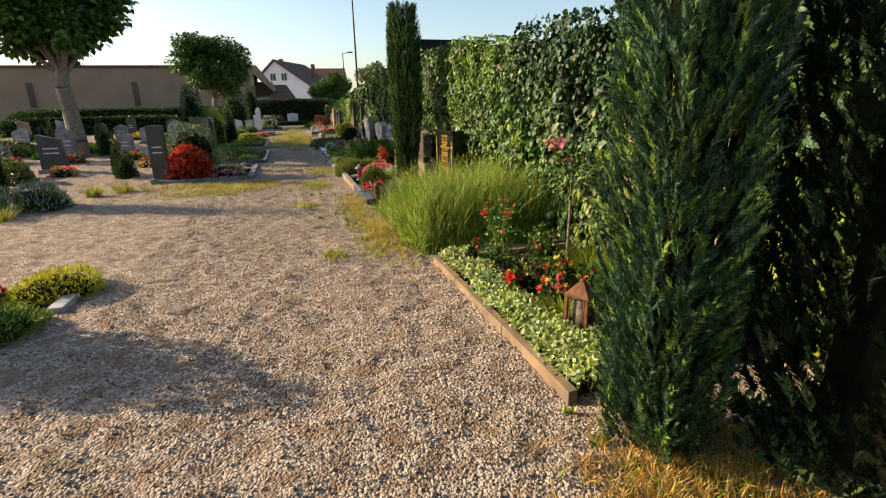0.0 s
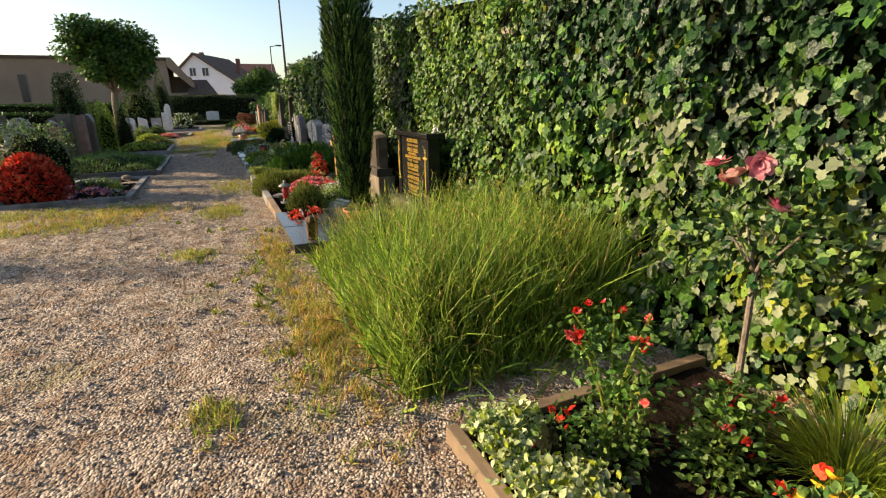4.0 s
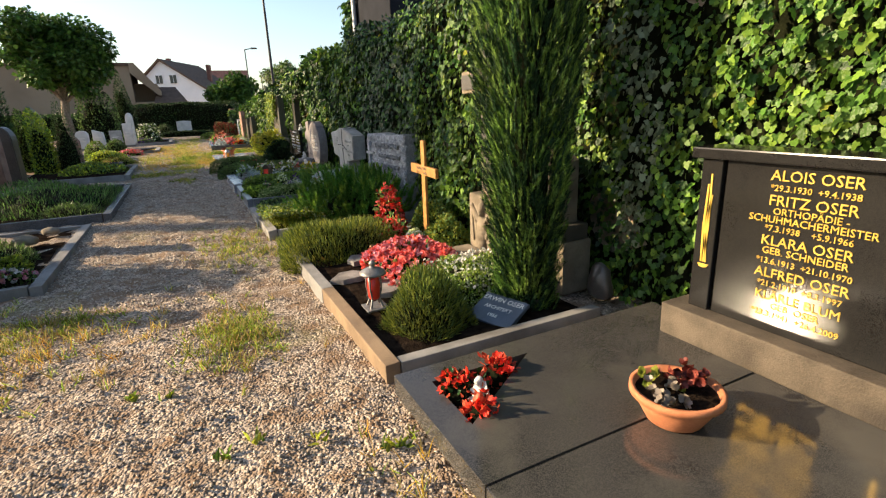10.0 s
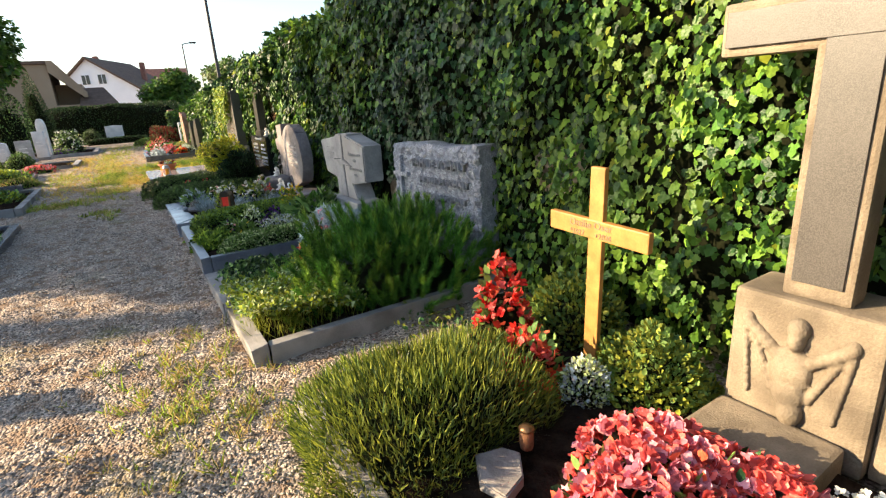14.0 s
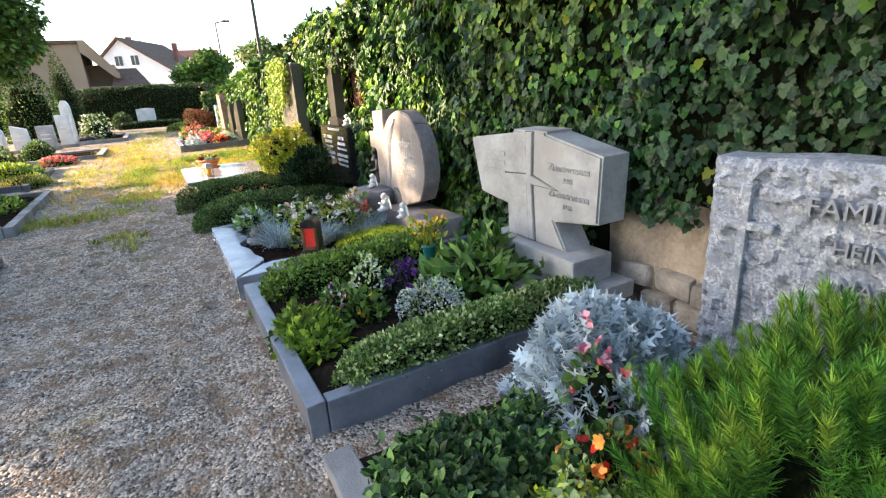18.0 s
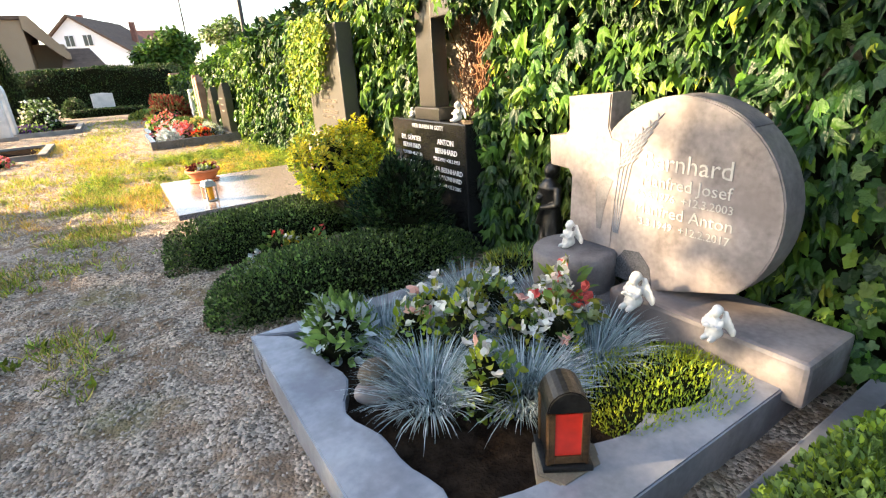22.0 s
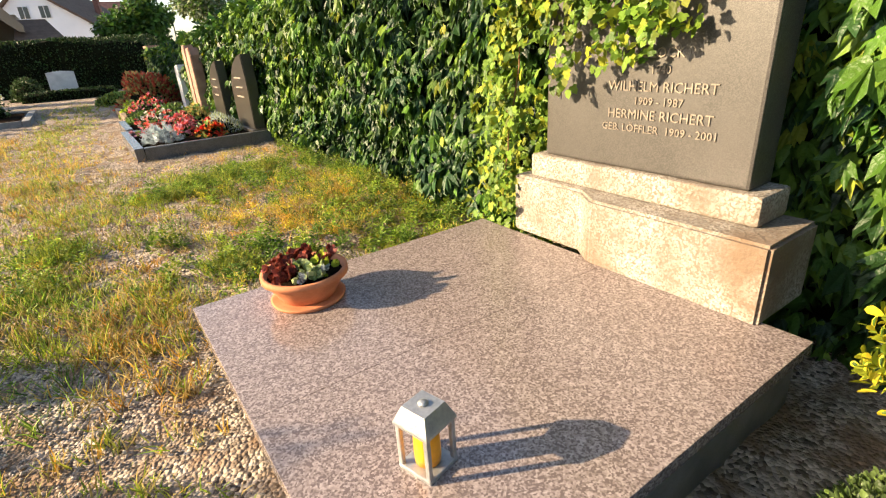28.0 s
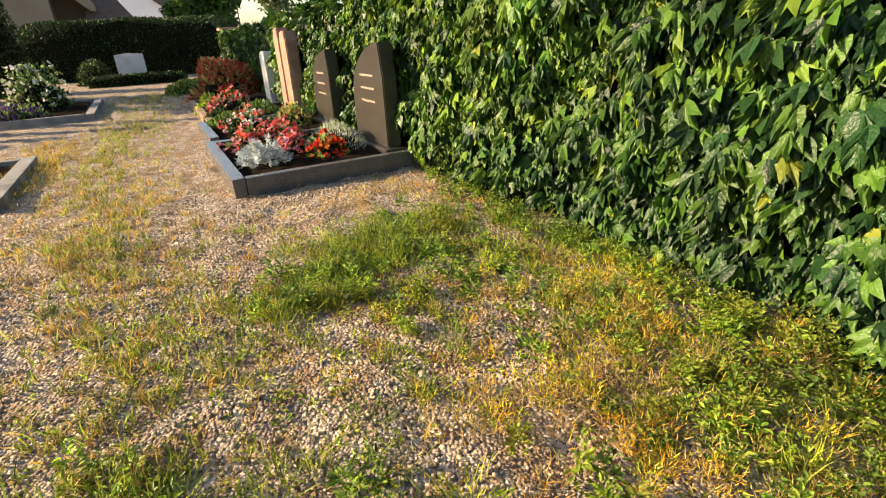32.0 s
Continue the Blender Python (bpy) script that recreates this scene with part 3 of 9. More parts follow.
def bush(name, label, category, x, y, size, mats, n, leaf, seed=1, shape=OVAL, power=2.0, lump=0.12, freq=3.0, up=0.5, wide=0.7, z=None, rz=0.0, rise=0.0, weights=None, low=-0.15, group="", jitter=0.5, depth=0.3, inner=0.8):
    """A leafy mound: a near-black core painting the shade inside, and a skin of separate leaves. size: half widths and
    height.
    """
    rng = np.random.default_rng(seed)
    ob = thing(name, label, category, x, y, z, rz, group)
    rx, ry, h = size
    core("twig_core", rx, ry, h - rise, rise, ob, CORE_SHADE, power, inner)
    p, d = shell(rng, n, rx, ry, h - rise, power, lump, freq, low, depth)
    p[:, 2] = np.maximum(p[:, 2] + rise, 0.01)
    along = unit(d + (0, 0, up) + rng.normal(size=d.shape) * jitter)
    face = unit(d + rng.normal(size=d.shape) * 0.6 + (0, 0, 0.4))
    face = unit(np.cross(np.cross(along, face), along) + rng.normal(size=d.shape) * 0.05)
    size_l = leaf * rng.uniform(0.6, 1.25, len(p))
    pick = rng.choice(len(mats), len(p), p=weights) if isinstance(mats, (list, tuple)) else None
    leaves("foliage", shape, p, along, face, size_l, size_l * wide, mats, ob, pick=pick)
    return ob


def blooms(parent, name, pts, r, mats, seed, petals=6, up=0.6, pick=None, label="", cup=0.5):
    """Flowers as rosettes of petals at given points of a plant."""
    rng = np.random.default_rng(seed)
    n = len(pts)
    axis = unit(rng.normal(size=(n, 3)) * 0.6 + (-0.25, 0, up))
    e = unit(np.cross(axis, rng.normal(size=(n, 3))))
    f = np.cross(axis, e)
    base, along, face, which = [], [], [], []
    pk = rng.integers(0, len(mats), n) if isinstance(mats, (list, tuple)) else np.zeros(n, int)
    for i in range(petals):
        a = 2 * math.pi * i / petals
        dirn = e * math.cos(a) + f * math.sin(a)
        base.append(pts)
        along.append(unit(dirn + axis * cup + rng.normal(size=(n, 3)) * 0.15))
        face.append(axis)
        which.append(pk)
    return leaves(name, PETAL, np.concatenate(base), np.concatenate(along), np.concatenate(face), r * rng.uniform(0.75, 1.2, n * petals), r * 0.95, mats, parent, label, np.concatenate(which))


def letters(text, size, y, z, x, parent, mat, name="lettering", depth=0.004, align="CENTER", ry=0.0):
    """Raised letters on a stone that looks towards the path (-x), read from there."""
    cu = bpy.data.curves.new(name, "FONT")
    cu.body, cu.size, cu.extrude, cu.align_x, cu.resolution_u = text, size, depth, align, 2
    tmp = bpy.data.objects.new(name, cu)
    scene.collection.objects.link(tmp)
    me = bpy.data.meshes.new_from_object(tmp.evaluated_get(bpy.context.evaluated_depsgraph_get()))
    bpy.data.objects.remove(tmp)
    me.materials.clear()
    ob = new(name, me)
    ob.matrix_basis = Matrix.Translation((x, y, z)) @ Matrix(((0, 0, -1, 0), (-1, 0, 0, 0), (0, 1, 0, 0), (0, 0, 0, 1))) @ pose(0, 0, 0, ry, 0, 0)
    return put(ob, mat, parent)


def kerb(name, label, x0, x1, y0, y1, h, w, mat, z=None, bed=SOIL, sides="fbnr", joint=None, rz=0.0, worn=0.004):
    """Edging of a plot: front stones on the path, two sides, a back, and the earth inside."""
    y_ = (y0 + y1) / 2
    ob = thing(name, label, "grave edging", x0, y_, z, rz)
    a, b, d = y0 - y_, y1 - y_, x1 - x0
    low = -0.06
    if "f" in sides:
        cuts = [a, *[c - y_ for c in (joint or [])], b]
        for i, (p, q) in enumerate(zip(cuts, cuts[1:])):
            block("kerb_stone", 0, w, p + 0.002, q - 0.002, low, h, mat, ob, 0.007, wobble=worn, seed=i)
    if "n" in sides:
        block("kerb_stone", w + 0.003, d, a, a + w, low, h - 0.003, mat, ob, 0.007, wobble=worn, seed=11)
    if "r" in sides:
        block("kerb_stone", w + 0.003, d, b - w, b, low, h - 0.003, mat, ob, 0.007, wobble=worn, seed=12)
    if "b" in sides:
        block("kerb_stone", d + 0.003, d + w, a, b, low, h - 0.005, mat, ob, 0.007, wobble=worn, seed=13)
    if bed:
        bm = bmesh.new()
        bmesh.ops.create_grid(bm, x_segments=24, y_segments=24, size=0.5)
        for v in bm.verts:
            v.co = Vector((d / 2 + v.co.x * (d - w * 1.2), (a + b) / 2 + v.co.y * (b - a - w * 1.2), h - 0.045 + 0.03 * noise.noise((v.co.x * 9 + x0, v.co.y * 9 + y0, 1.7))))
        part("earth_bed", bm, bed, ob, "bare dark garden soil")
    return ob


def rosette_stems(rng, n, spread, height, lean=0.3):
    """Stem tops round a middle."""
    a, r = rng.uniform(0, 6.28, n), spread * np.sqrt(rng.random(n))
    return np.stack((r * np.cos(a), r * np.sin(a), height * rng.uniform(0.7, 1.1, n)), axis=1)


def tuft(name, label, category, x, y, n, height, spread, mats, seed=1, width=0.012, lean=0.5, z=None, weights=None):
    """A tuft of grass blades from one root."""
    rng = np.random.default_rng(seed)
    ob = thing(name, label, category, x, y, z)
    a, r = rng.uniform(0, 6.28, n), spread * 0.35 * np.sqrt(rng.random(n))
    base = np.stack((r * np.cos(a), r * np.sin(a), np.zeros(n)), axis=1)
    along = unit(np.stack((np.cos(a) * lean, np.sin(a) * lean, np.ones(n)), axis=1) + rng.normal(size=(n, 3)) * 0.25)
    along[:, 2] = np.abs(along[:, 2])
    face = unit(np.stack((-np.cos(a), -np.sin(a), np.full(n, 0.8)), axis=1))
    pick = rng.choice(len(mats), n, p=weights) if isinstance(mats, (list, tuple)) else None
    leaves("leaf_tuft", BLADE, base, along, face, height * rng.uniform(0.6, 1.1, n), width, mats, ob, pick=pick)
    return ob

# ---- ground, wall, far surroundings ----
xs = np.unique(np.concatenate((np.linspace(-7, 3.4, 150), np.linspace(-40, -7, 20), np.linspace(3.4, 40, 20), np.array([-900, -400, -150, -80, 80, 150, 400, 900]))))
ys = np.unique(np.concatenate((np.linspace(-4, 32, 400), np.linspace(32, 60, 40), np.array([-900, -300, -100, -40, -15, -8, 70, 90, 130, 200, 400, 900]))))
gx, gy = np.meshgrid(xs, ys)
gh = np.interp(gy, GROUND_Y, GROUND_Z)
near = (np.abs(gx + 2) < 6) & (gy > -4) & (gy < 40)
und = np.array([relief(a, b) if k else 0.0 for a, b, k in zip(gx.ravel(), gy.ravel(), near.ravel())])
gv = np.stack((gx.ravel(), gy.ravel(), gh.ravel() + und), axis=1)
nx, ny = len(xs), len(ys)
q = (np.arange(ny - 1)[:, None] * nx + np.arange(nx - 1)[None]).ravel()
ground = raw_mesh("ground", gv, np.full(len(q), 4), np.stack((q, q + 1, q + nx + 1, q + nx), axis=1).ravel(), GROUND)
tagged(ground, "worn gravel path with patches of earth and dry moss", "ground", kind="structure")


TOP_Y = (-6, 6, 9, 11, 13, 16, 17.5, 19, 22, 24.5, 27, 29.5, 32.5, 40)
TOP_Z = (2.38, 2.42, 2.64, 2.72, 2.56, 2.52, 2.43, 2.3, 2.06, 1.93, 1.8, 1.64, 1.44, 1.3)


wall = tagged(new("wall_east"), "old plastered rubble boundary wall overgrown with ivy", "wall", kind="structure")
bm = bmesh.new()
prof = [(-6.0, 0), (-6.0, 2.1), (10, 2.1), (16, 2.0), (20, 1.9), (24, 1.7), (30, 1.42), (39, 1.1), (39, 0)]
a = [bm.verts.new((3.12, y, z if z else -0.1)) for y, z in prof]
b = [bm.verts.new((3.42, y, z if z else -0.1)) for y, z in prof]
bm.faces.new(a)
bm.faces.new(b[::-1])
for i in range(len(prof)):
    j = (i + 1) % len(prof)
    bm.faces.new((a[i], b[i], b[j], a[j]))
bmesh.ops.recalc_face_normals(bm, faces=bm.faces[:])
part("masonry", bm, PLASTER, wall)
block("pier", 3.05, 3.5, 39.0, 39.5, -0.1, 1.5, RED_STONE, wall, 0.02)
block("pier_cap", 2.98, 3.57, 38.93, 39.57, 1.502, 1.58, RED_STONE, wall, 0.02)


def bare(y, z):
    """Where the wall shows through the ivy."""
    return (14.35 < y < 15.35 and z < 0.62) or (18.95 < y < 19.62 and 0.9 < z < 1.9)


def ivy_front(y, z, rng):
    """How far the growth stands out from the wall, over its length and height."""
    s = np.array([noise.noise((a * 0.9, b * 1.1, 5.0)) * 0.2 + noise.noise((a * 2.7, b * 2.7, 9.0)) * 0.17 + noise.noise((a * 6.5, b * 6.5, 2.0)) * 0.11 for a, b in zip(y, z)])
    return 2.92 - s


rng = np.random.default_rng(5)
ivy = tagged(new("ivy"), "dense evergreen ivy and creeper covering the whole boundary wall", "ivy", kind="stuff")
N = 128000
y = rng.uniform(-2.5, 39, N)
tall = np.interp(y, TOP_Y, TOP_Z) + np.array([0.12 * noise.noise((v * 0.8, 2.0, 0)) + 0.1 * noise.noise((v * 2.9, 7.0, 0)) for v in y])
z = rng.random(N) ** 0.92 * tall
keep = np.array([not bare(a, b) for a, b in zip(y, z)])
far = ((y > 16.8) & (rng.random(N) < 0.4)) | ((y > 28) & (rng.random(N) < 0.45))
keep &= ~far
y, z, tall = y[keep], z[keep], tall[keep]
behind = np.zeros(len(y), bool)
for a, b, top in ((2.5, 3.95, 1.65), (7.9, 9.2, 1.2), (9.9, 11.6, 1.2), (13.15, 14.7, 1.15), (14.95, 16.4, 1.2), (16.8, 18.1, 1.25), (18.8, 20.0, 1.1), (20.65, 21.8, 1.8)):
    behind |= (y > a) & (y < b) & (z < top)
x = np.clip(ivy_front(y, z, rng), np.where(behind, 2.97, 2.64), 3.02) + rng.random(len(y)) ** 2 * 0.12
crest = np.clip((z - tall + 0.3) / 0.3, 0, 1)
x += crest ** 2 * rng.uniform(0.0, 0.35, len(y))
base_z = z + np.interp(y, GROUND_Y, GROUND_Z)
base = np.stack((x, y, base_z), axis=1)
n = len(base)
along = unit(np.stack((np.where(y > 16.8, -0.55, -0.3) + crest * 0.1, rng.normal(0, 0.4, n), np.full(n, -0.9) + crest * 1.3), axis=1) + rng.normal(size=(n, 3)) * 0.22)
face = unit(np.stack((np.full(n, -0.9), rng.normal(0, 0.35, n), np.full(n, 0.5)), axis=1) + rng.normal(size=(n, 3)) * 0.5)
patch = np.array([noise.noise((a * 0.45, b * 0.8, 11.0)) for a, b in zip(y, z)])
shade = rng.random(n) + patch * 0.9
# fresh growth near the start and past the middle, old dark ivy between
fresh = np.interp(y, (0, 4, 6, 7, 9.7, 10.5, 11.8, 12.4, 15, 17, 20, 23, 26, 38), (0.5, 0.5, 0.5, 1.35, 1.35, 0.8, 0.8, 0.45, 0.5, 0.55, 0.7, 0.5, 0.85, 0.85))
pick = np.where(shade > 1.25 - fresh * 0.55, 2, np.where(shade > 0.95 - fresh * 0.8, 1, 0))
pick = np.where((rng.random(n) < 0.008 + 0.01 * (fresh > 0.5)), 3, pick)
gold = ((y > 20.8) & (y < 21.8) & (z > 0.9) & (rng.random(n) < 0.5)) | ((np.abs(y - 22.4) < 0.35) & (z < 0.6) & (rng.random(n) < 0.12)) | ((y < 4.6) & (z < 1.1) & (rng.random(n) < 0.25))
pick = np.where(gold, 3, pick)
silver = ((y > 3.8) & (y < 5.6) & (z < 1.5) & (rng.random(n) < 0.25)) | ((np.abs(y - 9.75 - 0.1 * np.sin(z * 4)) < 0.13) & (z > 0.45) & (z < 1.9) & (rng.random(n) < 0.75))
pick = np.where(silver, 4, pick)
size = np.interp(y, (0, 6, 7, 10, 16, 16.8, 16.9, 26, 39), (0.056, 0.056, 0.045, 0.045, 0.055, 0.06, 0.1, 0.115, 0.11)) * rng.uniform(0.6, 1.25, n) * np.where((y > 3.6) & (y < 7.2) & (patch > 0.0), 1.12, 1.0)
IV = [IVY_DARK, IVY_MID, IVY_LIGHT, IVY_YELLOW, IVY_GREY]
creeper = y > 16.8
for tag, sel, shp, wid in (("ivy_leaves", ~creeper, IVY, 0.95), ("creeper_leaves", creeper, VINE, 0.8)):
    leaves(tag, shp, base[sel], along[sel], face[sel], size[sel], size[sel] * wid, IV, ivy, pick=pick[sel])
# near-black sheet behind the leaves, painting the shade between them
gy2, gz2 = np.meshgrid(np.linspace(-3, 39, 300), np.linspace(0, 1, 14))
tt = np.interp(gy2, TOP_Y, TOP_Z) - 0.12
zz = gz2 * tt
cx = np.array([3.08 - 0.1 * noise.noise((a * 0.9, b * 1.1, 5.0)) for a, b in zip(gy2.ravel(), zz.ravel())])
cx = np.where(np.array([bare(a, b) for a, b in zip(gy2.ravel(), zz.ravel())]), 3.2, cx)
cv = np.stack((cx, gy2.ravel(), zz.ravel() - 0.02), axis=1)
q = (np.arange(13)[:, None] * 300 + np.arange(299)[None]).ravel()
raw_mesh("ivy_twigs", cv, np.full(len(q), 4), np.stack((q, q + 1, q + 301, q + 300), axis=1).ravel(), CORE_SHADE, ivy)


def gabled_house():
    ob = thing("house", "white rendered house with a steep brown tiled roof", "house", 2.2, 88, -0.2, -24)
    out = [(-4, 0), (3.6, 0), (3.6, 4.6), (-1.9, 8.4), (-4, 6.6)]
    bm = bmesh.new()
    f = [bm.verts.new((x, -3, z)) for x, z in out]
    k = [bm.verts.new((x, 9, z)) for x, z in out]
    bm.faces.new(f)
    bm.faces.new(k[::-1])
    for i in range(5):
        j = (i + 1) % 5
        bm.faces.new((f[i], k[i], k[j], f[j]))
    bmesh.ops.recalc_face_normals(bm, faces=bm.faces[:])
    part("wall", bm, HOUSE_WHITE, ob)
    for (xa, za), (xb, zb) in (((-1.9, 8.45), (4.3, 4.2)), ((-1.9, 8.45), (-4.4, 6.3))):
        bm = bmesh.new()
        vs = [bm.verts.new((x, y, z + dz)) for dz in (0, 0.25) for x, y, z in ((xa, -3.4, za), (xb, -3.4, zb), (xb, 9.4, zb), (xa, 9.4, za))]
        for fc in ((0, 1, 2, 3), (7, 6, 5, 4), (0, 4, 5, 1), (1, 5, 6, 2), (2, 6, 7, 3), (3, 7, 4, 0)):
            bm.faces.new([vs[i] for i in fc])
        bmesh.ops.recalc_face_normals(bm, faces=bm.faces[:])
        part("roof", bm, ROOF_BROWN, ob)
    for x in (-2.3, -0.5):
        w = block("window", x - 0.5, x + 0.5, -3.06, -2.95, 5.5, 6.7, HOUSE_WHITE, ob, 0.02)
        block("pane", x - 0.42, x - 0.04, -3.09, -3.07, 5.58, 6.62, WINDOW_DARK, w, 0)
        block("pane", x + 0.04, x + 0.42, -3.09, -3.07, 5.58, 6.62, WINDOW_DARK, w, 0)
    block("chimney", -2.9, -2.4, 1, 1.6, 7.4, 9.1, ROOF_RED, ob, 0.03)
    block("chimney", 1.6, 2.1, 3, 3.6, 6.0, 8.3, ROOF_RED, ob, 0.03)


def brown_hall():
    ob = thing("hall", "long flat-roofed brown rendered hall with a sloping end", "building", -15, 62, 0)
    block("wall", -18, 12.1, 0, 10, 0, 5.698, HOUSE_BROWN, ob, 0.05)
    block("roof", -18.2, 12.1, -0.2, 10.2, 5.7, 5.95, ROOF_BROWN, ob, 0.03)
    for x in (0.3, -9):
        w = block("window", x - 0.35, x + 0.35, -0.08, 0.05, 1.8, 4.4, HOUSE_BROWN, ob, 0.02)
        block("pane", x - 0.28, x + 0.28, -0.12, -0.09, 1.9, 4.3, WINDOW_DARK, w, 0)
    # sloping roof over a dark recessed porch at the end
    prism_end = [(12.1, 5.95), (12.5, 5.95), (14.3, 3.55), (14.3, 3.15), (14.05, 3.15), (12.1, 5.1)]
    bm = bmesh.new()
    f = [bm.verts.new((x, -0.2, z)) for x, z in prism_end]
    k = [bm.verts.new((x, 9, z)) for x, z in prism_end]
    bm.faces.new(f)
    bm.faces.new(k[::-1])
    for i in range(6):
        j = (i + 1) % 6
        bm.faces.new((f[i], k[i], k[j], f[j]))
    bmesh.ops.recalc_face_normals(bm, faces=bm.faces[:])
    part("sloping_roof", bm, HOUSE_BROWN, ob)
    block("porch_wall", 12.1, 14.0, 2.6, 9, 0, 4.3, HOUSE_BROWN, ob, 0.03)
    block("low_wall", 12.1, 14.2, -0.1, 0.3, 0, 2.6, HOUSE_BROWN, ob, 0.03)
    bm = bmesh.new()
    vs = [bm.verts.new(c) for c in ((13.6, -0.5, 2.45), (16.4, -0.5, 2.45), (15.5, 2, 3.95), (13.9, 2, 3.95), (13.6, 6, 2.45), (16.4, 6, 2.45))]
    for fc in ((0, 1, 2, 3), (3, 2, 5, 4), (1, 5, 2), (0, 3, 4)):
        bm.faces.new([vs[i] for i in fc])
    part("annex_roof", bm, ROOF_BROWN, ob)
    block("annex_wall", 13.8, 16.2, -0.2, 5.8, 0, 2.44, HOUSE_BROWN, ob, 0.03)


def red_house():
    ob = thing("house", "distant house with a red tiled roof and pale walls", "house", -31, 66, 0)
    block("wall", -6, 5, 0, 8, 0, 3.2, HOUSE_WHITE, ob, 0.03)
    bm = bmesh.new()
    vs = [bm.verts.new(c) for c in ((-6.5, -0.6, 3), (5.5, -0.6, 3), (5.5, 4, 5.6), (-6.5, 4, 5.6), (-6.5, 8.6, 3), (5.5, 8.6, 3))]
    for fc in ((0, 1, 2, 3), (3, 2, 5, 4), (1, 5, 2), (0, 3, 4)):
        bm.faces.new([vs[i] for i in fc])
    part("roof", bm, ROOF_RED, ob)
    for x in (-3, 0, 3):
        w = block("window", x - 0.5, x + 0.5, -0.06, 0.05, 1.0, 2.2, HOUSE_WHITE, ob, 0.02)
        block("pane", x - 0.42, x + 0.42, -0.1, -0.07, 1.08, 2.12, WINDOW_DARK, w, 0)


def wall_shed():
    """A dark building close behind the boundary wall, overgrown at its corner."""
    ob = thing("outbuilding", "dark clad outbuilding with a pale downpipe behind the wall", "building", 3.78, 17.55, 0)
    block("wall", 0, 2.6, -1.7, 0.42, 0, 3.36, DARK_CLADDING, ob, 0.02)
    block("roof_edge", -0.04, 2.64, -1.74, 0.44, 3.362, 3.43, DARK_CLADDING, ob, 0.01)
    bm = bmesh.new()
    tube(bm, (-0.07, 0.0, 0), (-0.07, 0.0, 3.52), 0.045, 0.045, 12)
    part("downpipe", bm, ZINC, ob)
    rng = np.random.default_rng(55)
    k = 900
    p = np.stack((rng.normal(-0.06, 0.05, k), rng.uniform(0.06, 0.46, k), rng.uniform(1.8, 3.36, k)), axis=1)
    leaves("creeper", IVY, p, unit(rng.normal(size=p.shape) * 0.4 + (-0.4, 0, -0.8)), unit(rng.normal(size=p.shape) * 0.4 + (-0.9, 0, 0.4)), 0.1, 0.09, [IVY_DARK, IVY_MID], ob, pick=rng.integers(0, 2, k))


wall_shed()
gabled_house()
brown_hall()
red_house()
far_roof = thing("house", "far house roof of red tiles behind trees", "house", 8, 104, 0)
block("wall", -4, 4, 0, 8, 0, 5.5, HOUSE_WHITE, far_roof, 0.03)
bm = bmesh.new()
vs = [bm.verts.new(c) for c in ((-4.5, -0.6, 5.3), (4.5, -0.6, 5.3), (4.5, 4, 8.6), (-4.5, 4, 8.6), (-4.5, 8.6, 5.3), (4.5, 8.6, 5.3))]
for fc in ((0, 1, 2, 3), (3, 2, 5, 4), (1, 5, 2), (0, 3, 4)):
    bm.faces.new([vs[i] for i in fc])
part("roof", bm, ROOF_RED, far_roof)


def mast(name, label, x, y, h, r, arm):
    ob = thing(name, label, "street lamp", x, y, 0.1)
    bm = bmesh.new()
    tube(bm, (0, 0, 0), (0, 0, h), r, r * 0.6, 10)
    part("pole", bm, POLE_METAL, ob, smooth=False)
    bm = bmesh.new()
    tube(bm, (0, 0, h - 0.02), (arm, 0, h + 0.12), r * 0.5, r * 0.4, 8)
    part("arm", bm, POLE_METAL, ob)
    block("lamp_head", arm - 0.1 if arm > 0 else arm - 0.5, arm + 0.5 if arm > 0 else arm + 0.1, -0.14, 0.14, h + 0.06, h + 0.2, POLE_METAL, ob, 0.03)
    block("lens", arm + 0.02 if arm > 0 else arm - 0.42, arm + 0.42 if arm > 0 else arm - 0.02, -0.1, 0.1, h + 0.045, h + 0.058, WHITE_CERAMIC, ob, 0.004)
    return ob


mast("street_lamp", "tall slim dark metal lamp mast behind the wall", 4.4, 31.9, 8.3, 0.07, 0.5)
mast("street_lamp", "grey street lamp on a straight pole beyond the hedge", 7.4, 65, 7.4, 0.09, 0.7)
mast("street_lamp", "small far street lamp on a slim pole", 13.0, 95, 7.2, 0.09, 0.7)


